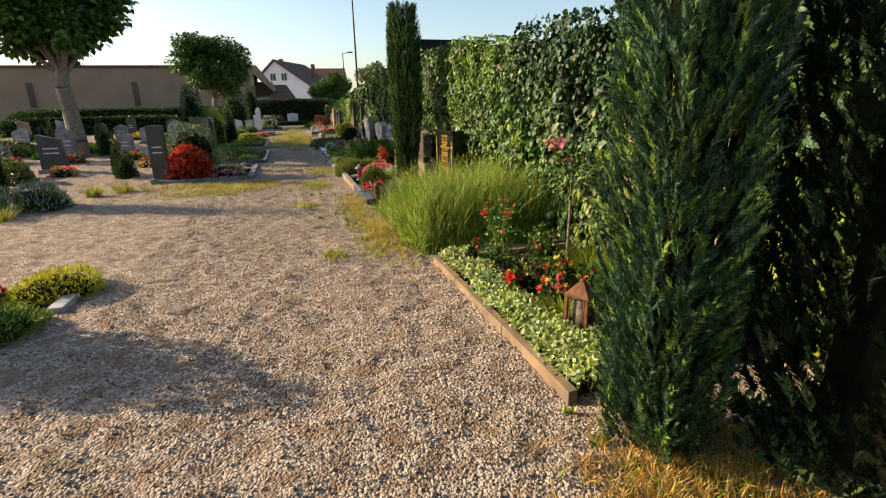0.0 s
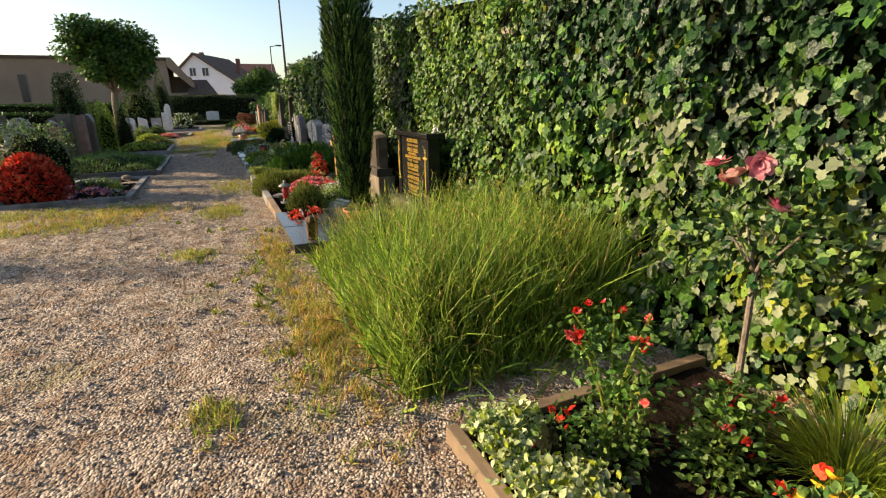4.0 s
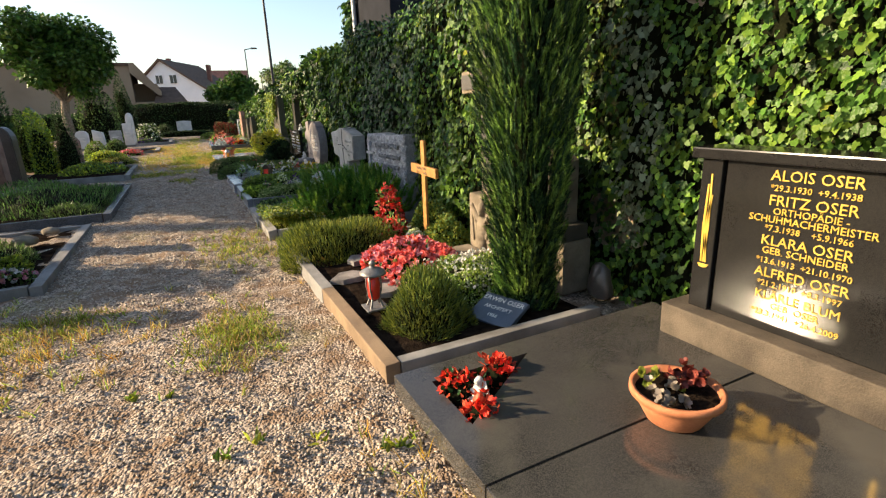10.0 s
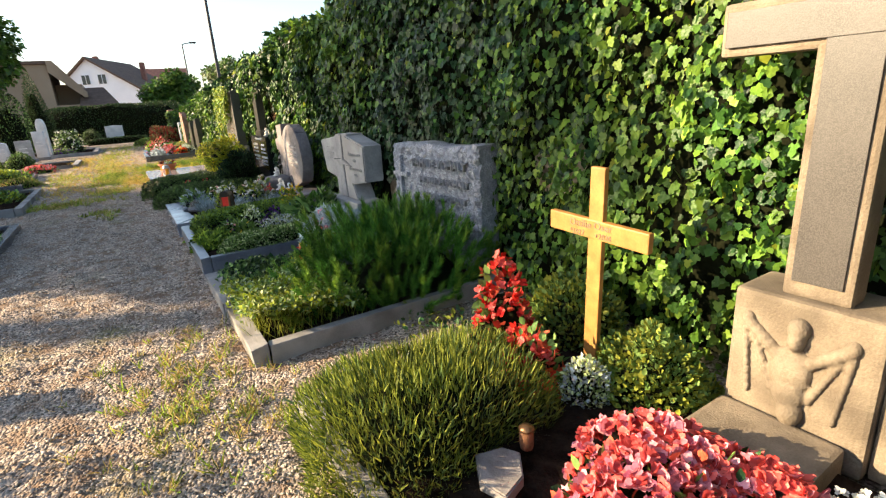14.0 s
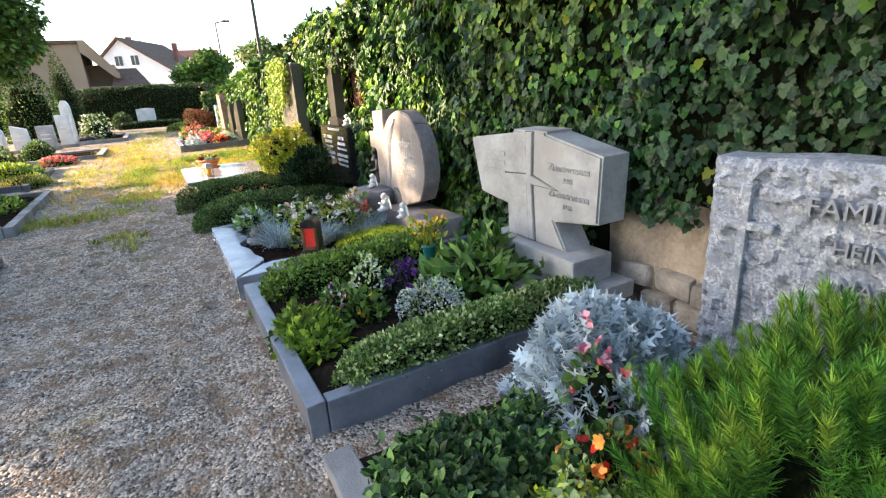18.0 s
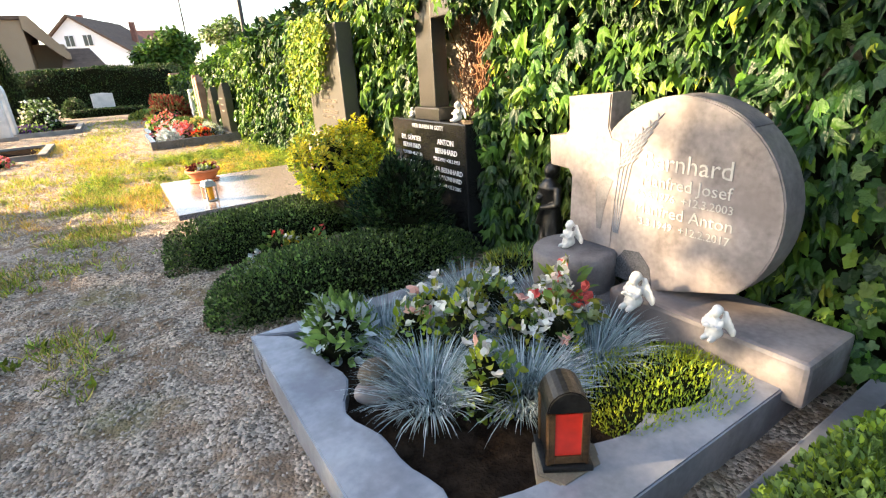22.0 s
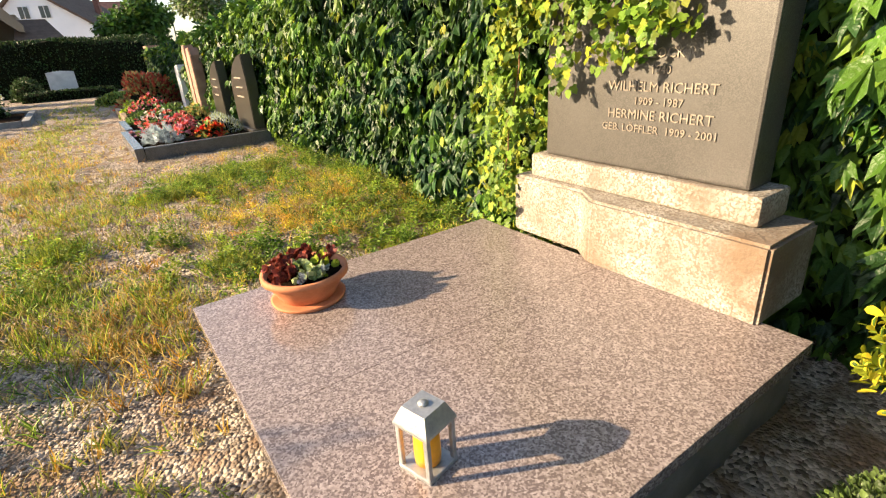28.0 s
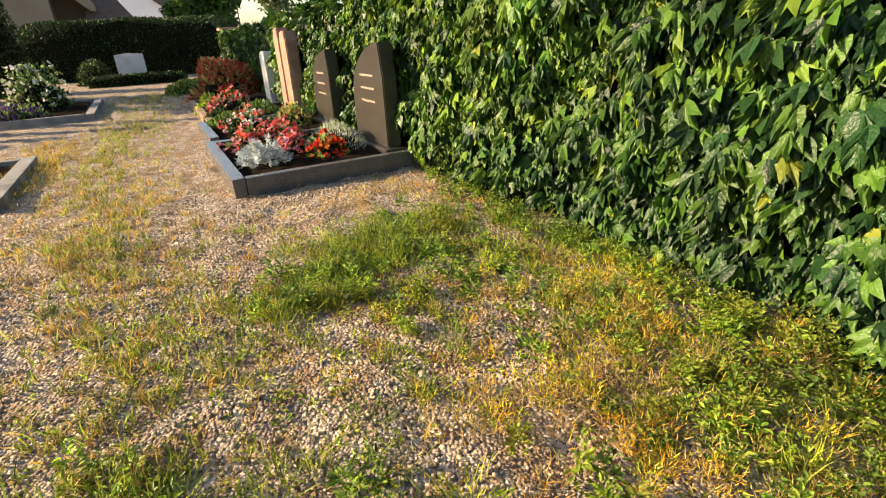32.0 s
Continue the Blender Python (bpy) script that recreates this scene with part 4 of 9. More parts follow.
def leafy_tree(name, label, x, y, trunk_h, r0, crown, cz, n, leaf, mats, seed, clumps=26):
    """Tapered trunk, forking limbs and a crown of many leafy clumps with gaps."""
    rng = np.random.default_rng(seed)
    ob = thing(name, label, "tree", x, y)
    bm = bmesh.new()
    prev, pr = Vector((0, 0, -0.05)), r0 * 1.25
    for i in range(1, 6):
        p = Vector((rng.normal(0, 0.03), rng.normal(0, 0.03), trunk_h * i / 5))
        tube(bm, prev, p, pr, r0 * (1.15 - 0.07 * i), 12)
        prev, pr = p, r0 * (1.15 - 0.07 * i)
    part("trunk", bm, BARK, ob)
    cl = unit(rng.normal(size=(clumps * 2, 3)))
    cl = cl[cl[:, 2] > -0.75][:clumps] * rng.uniform(0.35, 0.86, (clumps, 1)) * crown
    cl[:, 2] += cz
    for c in cl[::2]:
        bm = bmesh.new()
        mid = prev.lerp(Vector(c), 0.5) + Vector((0, 0, -0.15))
        tube(bm, prev - Vector((0, 0, 0.2)), mid, r0 * 0.42, r0 * 0.25, 6)
        tube(bm, mid, Vector(c), r0 * 0.25, r0 * 0.08, 6)
        part("limb", bm, BARK, ob)
    k = n // clumps
    pts, out = [], []
    for c in cl:
        d = unit(rng.normal(size=(k, 3)))
        rad = rng.uniform(0.26, 0.44) * crown[0]
        pts.append(c + d * (rng.random((k, 1)) ** 0.4) * rad * (1, 1, 0.75))
        out.append(d)
    pts, out = np.concatenate(pts), np.concatenate(out)
    along = unit(out + (0, 0, -0.5) + rng.normal(size=out.shape) * 0.6)
    face = unit(out * 0.5 + (0, 0, 1.0) + rng.normal(size=out.shape) * 0.4)
    s = leaf * rng.uniform(0.6, 1.3, len(pts))
    leaves("crown", DIAMOND, pts, along, face, s, s * 0.85, mats, ob, pick=rng.integers(0, len(mats), len(pts)))
    return ob


leafy_tree("plane_tree", "pollarded broad-leaved tree with a bare pale trunk", -6.75, 19.95, 2.8, 0.24, (2.1, 1.45, 2.6), 4.9, 16000, 0.2, [TREE_LEAF, IVY_MID], 3, 32)
# The next two trees are out of view, added only for their shade.
leafy_tree("plane_tree", "tall dense broad-leaved tree out of view, added to shade the low beds", -19.0, 28.45, 4.2, 0.3, (2.6, 2.15, 3.1), 6.75, 20000, 0.27, [TREE_LEAF, IVY_MID], 5, 44)
leafy_tree("plane_tree", "very tall slender broad-leaved tree out of view, added to shade the wall", -19.0, 24.2, 8.65, 0.3, (1.2, 0.85, 0.9), 10.42, 3600, 0.26, [TREE_LEAF, IVY_MID], 6, 24)
leafy_tree("plane_tree", "small round-crowned tree with a slim trunk", -4.4, 38, 2.2, 0.2, (2.3, 2.3, 2.55), 4.1, 15000, 0.2, [TREE_LEAF, IVY_MID], 8, 30)
leafy_tree("tree", "bright green broad tree beyond the cemetery hedge", 5.6, 62, 1.6, 0.2, (2.7, 2.7, 2.2), 2.9, 7000, 0.3, [IVY_MID, TREE_LEAF], 12)
leafy_tree("tree", "tall dusky tree far behind the wall", 13.5, 78, 3.0, 0.25, (3.0, 3.0, 2.6), 5.0, 5000, 0.36, [TREE_LEAF, IVY_GREY], 15)


def hedge_row(label, x0, x1, y0, y1, h, n, seed, leaf=0.09, mats=(FAR_LEAF, FAR_LEAF, IVY_DARK)):
    cx, cy = (x0 + x1) / 2, (y0 + y1) / 2
    return bush("hedge", label, "hedge", cx, cy, ((x1 - x0) / 2, (y1 - y0) / 2, h), list(mats), n, leaf, seed, OVAL, 9.0, 0.03, 5.0, 0.4, depth=0.1, inner=0.95)


hedge_row("tall dark clipped hedge closing the far end of the path", -2.6, 4.2, 45, 47, 1.95, 16000, 21)
hedge_row("long low clipped hedge in front of the brown hall", -20, -4.2, 46.5, 48.5, 1.5, 16000, 22, 0.12, (FAR_LEAF, IVY_MID))

# ---- conifers at the wall ----
def column_yew(label, x, y, r, h, seed, n, base_r, lit=0.35, needle=0.05, rise=0.05, lump=0.18, mats=None):
    """An upright yew: a forked trunk and dense hanging sprays of short needles."""
    rng = np.random.default_rng(seed)
    ob = thing("yew", label, "conifer", x, y)
    bm = bmesh.new()
    for k in range(5):
        a = k * 1.26
        q = Vector((math.cos(a) * r * 0.3, math.sin(a) * r * 0.3, h * 0.45))
        tube(bm, (math.cos(a) * 0.05, math.sin(a) * 0.05, -0.03), q, 0.045, 0.032, 7)
        tube(bm, q, (math.cos(a) * r * 0.4, math.sin(a) * r * 0.4, h * 0.9), 0.032, 0.012, 7)
    part("trunk", bm, BARK, ob)
    # solid near-black cone that paints the shade behind the sprays
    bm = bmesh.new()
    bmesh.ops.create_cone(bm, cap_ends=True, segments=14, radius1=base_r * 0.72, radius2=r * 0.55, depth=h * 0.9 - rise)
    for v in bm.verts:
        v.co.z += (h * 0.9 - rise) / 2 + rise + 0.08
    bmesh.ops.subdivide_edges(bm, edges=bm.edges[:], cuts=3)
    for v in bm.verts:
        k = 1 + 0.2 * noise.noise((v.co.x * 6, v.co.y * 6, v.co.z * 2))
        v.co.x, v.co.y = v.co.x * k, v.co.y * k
    part("inner_growth", bm, CORE_SHADE, ob)
    # sprays
    ns = n // 26
    zc = rng.random(ns) ** 0.9 * (h - rise) + rise
    prof = np.interp(zc / h, (0, 0.12, 0.45, 0.8, 1.0), (base_r, base_r * 1.15, r * 1.0, r * 0.98, r * 0.72))
    a = rng.uniform(0, 6.283, ns)
    ridge = 1 + lump * np.sin(a * 5 + zc * 1.3) + lump * 0.6 * np.sin(a * 11 - zc * 2.2)
    rad = prof * ridge * (1 - 0.28 * rng.random(ns) ** 2)
    c = np.stack((rad * np.cos(a), rad * np.sin(a), zc), axis=1)
    out = np.stack((np.cos(a), np.sin(a), np.full(ns, 1.9)), axis=1)
    ax = unit(out + rng.normal(size=out.shape) * 0.3)
    pts, al, fc = [], [], []
    side = unit(np.cross(ax, rng.normal(size=ax.shape)))
    other = np.cross(ax, side)
    for k in range(26):
        t = k / 26
        sgn = 1 if k % 2 else -1
        pts.append(c + ax * (t * 0.12 - 0.04))
        al.append(unit(side * sgn * 0.6 + ax * 1.0 + other * rng.normal(0, 0.4, (ns, 1))))
        fc.append(other + rng.normal(size=ax.shape) * 0.2)
    pick = np.tile((rng.random(ns) < lit).astype(int), 26)
    m = needle * rng.uniform(0.7, 1.2, ns * 26)
    leaves("needles", NEEDLE, np.concatenate(pts), np.concatenate(al), np.concatenate(fc), m * 1.15, m * 0.26, mats or [YEW, YEW_LIT], ob, pick=pick)
    return ob


column_yew("slim upright yew with hanging blue-green sprays", 1.53, 1.66, 0.25, 3.0, 31, 150000, 0.19, 0.25, 0.026, 0.02, mats=[YEW_BLUE, YEW_LIT])
# This yew's shade is carried by its near-black needle colour.
column_yew("large dark yew in shade against the wall", 2.5, 1.05, 0.72, 3.2, 32, 90000, 0.66, 0.03, 0.042, 0.04, mats=[YEW_DARK_SHADE, YEW])
column_yew("tall clipped column of dark yew", 2.29, 10.0, 0.29, 3.35, 33, 220000, 0.16, 0.45, 0.022, 0.05, 0.13)

# ---- first plot: cream headstone, flower bed ----
kerb("grave_edging", "thin sandy concrete edging round a planted grave bed", 1.3, 2.85, 2.05, 4.68, 0.07, 0.06, KERB_SAND, sides="fr", joint=[2.95, 3.3, 4.0])


def gabled_stone():
    ob = thing("headstone", "cream limestone headstone with a low gable and engraved names", "headstone", 2.76, 3.15, 0.05)
    prism("slab", [(-0.54, 0), (0.54, 0), (0.54, 1.29), (0, 1.43), (-0.54, 1.29)], 0.0, 0.2, CREAM_STONE, ob)
    for s in (-1, 1):
        prism("cornice", [(s * 0.585, 1.27), (s * 0.585, 1.315), (0, 1.475), (0, 1.43)], -0.04, 0.22, CREAM_STONE, ob, bevel=0.004)
    block("plinth", -0.06, 0.24, -0.6, 0.6, -0.05, 0.04, CREAM_STONE, ob, 0.01)
    rows = [("Frau Elsa Haas", 0.062, 0, 1.0), ("geb. Sartori", 0.046, 0, 0.93), ("geb. 18. Februar 1889", 0.046, 0, 0.86), ("gest. 23. Januar 1967", 0.046, 0, 0.795), ("Emil Haas", 0.062, 0, 0.715), ("Apotheker", 0.046, 0, 0.65), ("geb. 26. Okt. 1871", 0.046, 0, 0.585), ("gest. 22. Juni 1958", 0.046, 0, 0.52),
            ("Gretel Scholl", 0.046, 0.36, 0.76), ("geb. Haas", 0.036, 0.36, 0.705), ("Apothekerin", 0.036, 0.36, 0.655), ("geb. 28. Juli 1932", 0.036, 0.36, 0.605), ("gest. 3. Juni 1997", 0.036, 0.36, 0.555), ("Dr. H", 0.055, -0.26, 0.76), ("geb.", 0.04, -0.24, 0.59), ("gest.", 0.04, -0.24, 0.535)]
    for text, s, y, z in rows:
        letters(text, s * 0.82, y * 0.86, 1.03 - (1.0 - z) * 0.8, -0.002, ob, DARK_LETTER, depth=0.002)
    for z, a in ((0.7, -0.3), (0.65, -0.3), (0.595, -0.3), (0.54, -0.3)):
        block("worn_lettering", -0.003, 0.001, -0.46, a, z + 0.06, z + 0.074, DARK_LETTER, ob, 0)


gabled_stone()


def ground_cover(name, label, cat, x0, x1, y0, y1, h, mats, n, leaf, seed, z=None, shape=OVAL, gaps=0.0, weights=None, wide=0.75):
    """A low mat of leaves over a strip of bed."""
    rng = np.random.default_rng(seed)
    cx, cy = (x0 + x1) / 2, (y0 + y1) / 2
    ob = thing(name, label, cat, cx, cy, z)
    p = np.stack((rng.uniform(x0 - cx, x1 - cx, n), rng.uniform(y0 - cy, y1 - cy, n), np.zeros(n)), axis=1)
    b = np.array([noise.noise((a * 4 + seed, c * 4, 0.5)) for a, c, _ in p])
    p[:, :2] += rng.normal(0, 0.03, (n, 2))
    p[:, 2] = h * (0.55 + 0.45 * b + 0.3 * rng.random(n)).clip(0.05)
    if gaps:
        p = p[b > -gaps]
    k = len(p)
    al = unit(rng.normal(size=(k, 3)) + (0, 0, 0.5))
    fc = unit(rng.normal(size=(k, 3)) * 0.5 + (-0.2, 0, 1))
    s = leaf * rng.uniform(0.6, 1.3, k)
    leaves("foliage", shape, p, al, fc, s, s * wide, mats, ob, pick=rng.choice(len(mats), k, p=weights) if isinstance(mats, list) else None)
    q = p[::9] * (1, 1, 0) - (0, 0, 0.03)
    up = unit(rng.normal(size=q.shape) * 0.25 + (0, 0, 1))
    leaves("stems", NEEDLE, q, up, unit(rng.normal(size=q.shape) + (-1, 0, 0)), p[::9, 2] + 0.03, np.full(len(q), 0.006), WEED, ob)
    return ob


ground_cover("groundcover_plant", "variegated pale green creeping plant edging the bed", "groundcover", 1.36, 1.66, 2.1, 4.62, 0.12, [VARIEG, LIME, BOX_LEAF], 8500, 0.034, 41, 0.03, weights=[0.7, 0.2, 0.1])
ground_cover("groundcover_plant", "pale green creeping plant crossing the bed", "groundcover", 1.7, 2.6, 2.3, 2.6, 0.12, [VARIEG, LIME], 3000, 0.034, 42, 0.03)


def lantern(label, x, y, z, w, h, metal, light, peak=True, rz=0.0, posts=True, chimney=0.0):
    """A grave lantern: base, corner posts, candle glass and a roof."""
    ob = thing("grave_lantern", label, "lantern", x, y, z, rz)
    a = w / 2
    block("base", -a, a, -a, a, 0, h * 0.07, metal, ob, 0.004)
    for sx in (-1, 1):
        for sy in (-1, 1):
            block("post", sx * a * 0.86 - w * 0.06, sx * a * 0.86 + w * 0.06, sy * a * 0.86 - w * 0.06, sy * a * 0.86 + w * 0.06, h * 0.07, h * 0.7, metal, ob, 0.002)
    lathe("candle", ((a * 0.62, h * 0.08), (a * 0.66, h * 0.2), (a * 0.62, h * 0.62), (a * 0.3, h * 0.66)), light, ob, steps=14)
    for sx, sy in ((-1, 0), (1, 0), (0, -1), (0, 1)):
        for k in (-0.3, 0.3) if posts else ():
            block("bar", sx * a * 0.86 + (k * w if sy else 0) - 0.003, sx * a * 0.86 + (k * w if sy else 0) + 0.003, sy * a * 0.86 + (k * w if sx else 0) - 0.003, sy * a * 0.86 + (k * w if sx else 0) + 0.003, h * 0.07, h * 0.7, metal, ob, 0)
    bm = bmesh.new()
    lo = [bm.verts.new((sx * a * 1.04, sy * a * 1.04, h * 0.7)) for sx, sy in ((-1, -1), (1, -1), (1, 1), (-1, 1))]
    up = [bm.verts.new((sx * a * 1.04, sy * a * 1.04, h * 0.74)) for sx, sy in ((-1, -1), (1, -1), (1, 1), (-1, 1))]
    tp = [bm.verts.new((sx * a * (0.2 if peak else 0.7), sy * a * (0.2 if peak else 0.7), h * 0.96)) for sx, sy in ((-1, -1), (1, -1), (1, 1), (-1, 1))]
    bm.faces.new(lo[::-1])
    bm.faces.new(tp)
    for ra, rb in ((lo, up), (up, tp)):
        for i in range(4):
            bm.faces.new((ra[i], ra[(i + 1) % 4], rb[(i + 1) % 4], rb[i]))
    part("roof", bm, metal, ob)
    lathe("knob", ((a * 0.2, h * 0.95), (a * 0.26, h * 0.98), (a * 0.1, h)), metal, ob, steps=10)
    return ob


def rock(name, label, cat, x, y, z, sx, sy, sz, mat, seed, flat=False, rz=0.0):
    """A boulder or a broken flagstone."""
    bm = bmesh.new()
    if flat:
        rnd = random.Random(seed)
        k = 6
        ring = [(math.cos(6.283 * i / k + rnd.uniform(-0.3, 0.3)), math.sin(6.283 * i / k + rnd.uniform(-0.3, 0.3))) for i in range(k)]
        a = [bm.verts.new((p * sx, q_ * sy, -0.02)) for p, q_ in ring]
        b_ = [bm.verts.new((p * sx, q_ * sy, sz + rnd.uniform(-0.004, 0.004))) for p, q_ in ring]
        bm.faces.new(a[::-1])
        tp = bm.faces.new(b_)
        for i in range(k):
            bm.faces.new((a[i], a[(i + 1) % k], b_[(i + 1) % k], b_[i]))
        bmesh.ops.bevel(bm, geom=list(tp.edges), offset=0.006, segments=2, affect="EDGES")
    else:
        bmesh.ops.create_icosphere(bm, subdivisions=3, radius=1)
        for v in bm.verts:
            k = 1 + 0.22 * noise.noise(v.co * 1.3 + Vector((seed, 0, 0))) + 0.06 * noise.noise(v.co * 5)
            v.co = Vector((v.co.x * sx * k, v.co.y * sy * k, max(v.co.z * sz * k, -sz * 0.5)))
    me = bpy.data.meshes.new(name)
    bm.to_mesh(me)
    bm.free()
    if not flat:
        me.shade_smooth()
    ob = new(name, me)
    ob.matrix_basis = pose(x, y, z, 0, 0, rz)
    put(ob, mat)
    return tagged(ob, label, cat)


def flower_plant(name, label, cat, x, y, r, h, leaf_mats, petal_mats, n_leaf, n_bloom, seed, leaf=0.04, bloom=0.028, z=None, shape=OVAL, petals=6, up=0.6, flower_low=0.45, power=2.0):
    """A flowering plant: leafy mound and separate blossoms over it."""
    ob = bush(name, label, cat, x, y, (r, r, h), leaf_mats, n_leaf, leaf, seed, shape, power, 0.2, 4.0, up, z=z)
    rng = np.random.default_rng(seed + 500)
    p, d = shell(rng, n_bloom, r, r, h, power, 0.2, 4.0, 0.0, 0.05)
    p = p * 1.06
    p = p[p[:, 2] > h * flower_low * rng.random(len(p))]
    blooms(ob, "blossoms", p, bloom, petal_mats, seed + 9, petals)
    return ob


lantern("rusty pitched-roof iron grave lantern in the flower bed", 1.8, 2.75, 0.05, 0.17, 0.36, RUST, BARK, rz=32)
bush("box_ball", "small clipped round box bush", "bush", 2.3, 2.72, (0.23, 0.225, 0.55), [BOX_LEAF, GRASS, IVY_MID], 5200, 0.028, 44, z=0.05, lump=0.1, rise=0.35, low=-0.85, jitter=0.8)
pt = thing("plant_urn", "small round brown glazed urn holding the clipped box", "urn", 2.3, 2.7, 0.05)
lathe("urn", ((0.05, 0), (0.055, 0.01), (0.1, 0.07), (0.115, 0.13), (0.1, 0.18), (0.075, 0.2), (0.085, 0.215), (0.07, 0.215)), BROWN_GRANITE, pt, steps=22)
rock("boulder", "brown field stone lying in the flower bed", "stone", 2.06, 2.6, 0.09, 0.17, 0.11, 0.11, SAND_STONE, 3)
rock("boulder", "rounded brown field stone beside the box bush", "stone", 2.55, 2.58, 0.1, 0.2, 0.12, 0.14, SAND_STONE, 5)
rock("flagstone", "pale flat memorial stone lying in the groundcover", "stone", 2.0, 2.28, 0.09, 0.26, 0.14, 0.05, CREAM_STONE, 7, True)
rock("flagstone", "small flat stone in the bed edge", "stone", 1.63, 4.16, 0.06, 0.11, 0.08, 0.05, SAND_STONE, 8, True)
for i, (x, y, r, h, pm) in enumerate(((1.74, 3.53, 0.14, 0.24, [RED_P, ORANGE_P]), (1.96, 3.42, 0.14, 0.22, [YELLOW_P, ORANGE_P]), (2.2, 3.22, 0.16, 0.24, [ORANGE_P, RED_P]), (1.86, 3.22, 0.13, 0.2, [ORANGE_P, CORAL_P]), (2.08, 3.6, 0.13, 0.24, [RED_P, YELLOW_P]))):
    flower_plant("begonia", "red and orange bedding begonia in bloom", "flower", x, y, r, h, [BOX_LEAF, IVY_DARK], pm, 300, 34, 50 + i, 0.05, 0.036, 0.05)


def rose_bush(label, x, y, heads, seed, spread=0.2):
    """Arching thorny stems with small leaves, and a cluster of blooms at the end of each."""
    rng = np.random.default_rng(seed)
    ob = thing("rose_bush", label, "rose", x, y, 0.03)
    pts, al = [], []
    for hx, hy, hz, k in heads:
        bm = bmesh.new()
        a, e = Vector((rng.normal(0, 0.03), rng.normal(0, 0.03), 0)), Vector((hx, hy, hz))
        prev = a
        for i in range(1, 7):
            t = i / 6
            c = a.lerp(e, t) + Vector((0, 0, 0.12 * math.sin(t * math.pi)))
            tube(bm, prev, c, 0.005, 0.004, 5)
            for _ in range(16):
                pts.append(np.array(prev.lerp(c, rng.random())) + rng.normal(0, 0.035, 3))
                al.append(rng.normal(size=3) + (0, 0, 0.3))
            prev = c
        part("stem", bm, WEED, ob)
        f = np.array(e) + rng.normal(0, 0.02, (k, 3)) * (1, 1, 0.7) + (0, 0, 0.12 * 0)
        for r, cup in ((0.019, 0.5), (0.012, 1.2)):
            blooms(ob, "rose_bloom", f, r, [RED_P, RED_P, CORAL_P], seed + k, 8, cup=cup)
    q, d = shell(rng, 420, spread, spread, 0.4, 2, 0.3, 4, 0.0, 0.7)
    pts, al = np.concatenate((np.array(pts), q)), np.concatenate((np.array(al), d + rng.normal(size=d.shape) * 0.6))
    pts[:, 2] = np.maximum(pts[:, 2], 0.02)
    leaves("foliage", OVAL, pts, unit(al), unit(rng.normal(size=pts.shape) * 0.6 + (0, 0, 1)), 0.036 * rng.uniform(0.7, 1.3, len(pts)), 0.024, [BOX_LEAF, IVY_MID, GRASS_DARK], ob, pick=rng.integers(0, 3, len(pts)))
    return ob


rose_bush("loose rose bush with bright red bloom clusters on arching stems", 1.85, 4.25, ((0.05, -0.04, 0.53, 7), (-0.11, 0.16, 0.5, 6), (-0.08, 0.2, 0.58, 3), (0.06, 0.12, 0.6, 3), (0.16, 0.02, 0.6, 2), (-0.05, -0.16, 0.4, 2)), 56)
rose_bush("small rose bush with red blooms at the bed's middle", 2.14, 3.98, ((0.02, 0.0, 0.34, 5), (0.1, -0.1, 0.36, 6), (-0.08, -0.06, 0.3, 3)), 59, 0.15)
flower_plant("pansy", "pale pink and white pansies", "flower", 2.25, 4.05, 0.15, 0.3, [BOX_LEAF], [PINK_P, WHITE_P, RED_P], 320, 16, 57, 0.04, 0.026, 0.05)
flower_plant("salvia", "short red flowering salvia in the groundcover", "flower", 1.58, 4.3, 0.08, 0.26, [BOX_LEAF], [RED_P], 120, 14, 58, 0.035, 0.022, 0.05)
for i, (x, y, n, h) in enumerate(((1.79, 2.98, 260, 0.2), (2.6, 3.35, 500, 0.34), (2.5, 3.75, 520, 0.36), (2.68, 3.05, 260, 0.26))):
    tuft("grass_tuft", "fine yellow-green ornamental grass tuft", "grass", x, y, n, h, 0.3, [LIME, GRASS], 60 + i, 0.006, 0.9, 0.05)


def standard_rose():
    """A rose grafted on a bare stem."""
    rng = np.random.default_rng(64)
    ob = thing("standard_rose", "standard rose with pale pink blooms on a bare stem", "rose", 2.58, 4.25)
    bm = bmesh.new()
    tube(bm, (0, 0, 0), (0.03, 0.03, 0.72), 0.017, 0.013, 8)
    for a in range(6):
        tube(bm, (0.03, 0.03, 0.7), (0.03 + 0.16 * math.cos(a), 0.03 + 0.18 * math.sin(a), 0.95), 0.008, 0.003, 6)
    part("stem", bm, BARK, ob)
    p, d = shell(rng, 520, 0.26, 0.3, 0.2, 2, 0.3, 4, -0.8, 0.6)
    p[:, 2] += 0.88
    leaves("foliage", OVAL, p, unit(d + rng.normal(size=d.shape) * 0.6), unit(rng.normal(size=d.shape) + (0, 0, 1)), 0.05, 0.035, [IVY_DARK, BOX_LEAF], ob, pick=rng.integers(0, 2, len(p)))
    f = np.array([(-0.15, 0.1, 1.12), (-0.13, -0.02, 1.2), (-0.17, 0.03, 1.14), (-0.16, 0.14, 1.17), (-0.1, -0.1, 1.02)])
    for r, cup in ((0.058, 0.35), (0.047, 0.9), (0.03, 1.8)):
        blooms(ob, "rose_bloom", f, r, [SALMON_P, SALMON_P, PINK_P], 66, 9, cup=cup)


standard_rose()

# ---- tall grass between the plots ----
rng = np.random.default_rng(70)
n = 16000
meadow = thing("meadow_grass", "tall uncut green grass with seed heads on an untended plot", "grass", 1.95, 6.35, kind="stuff")
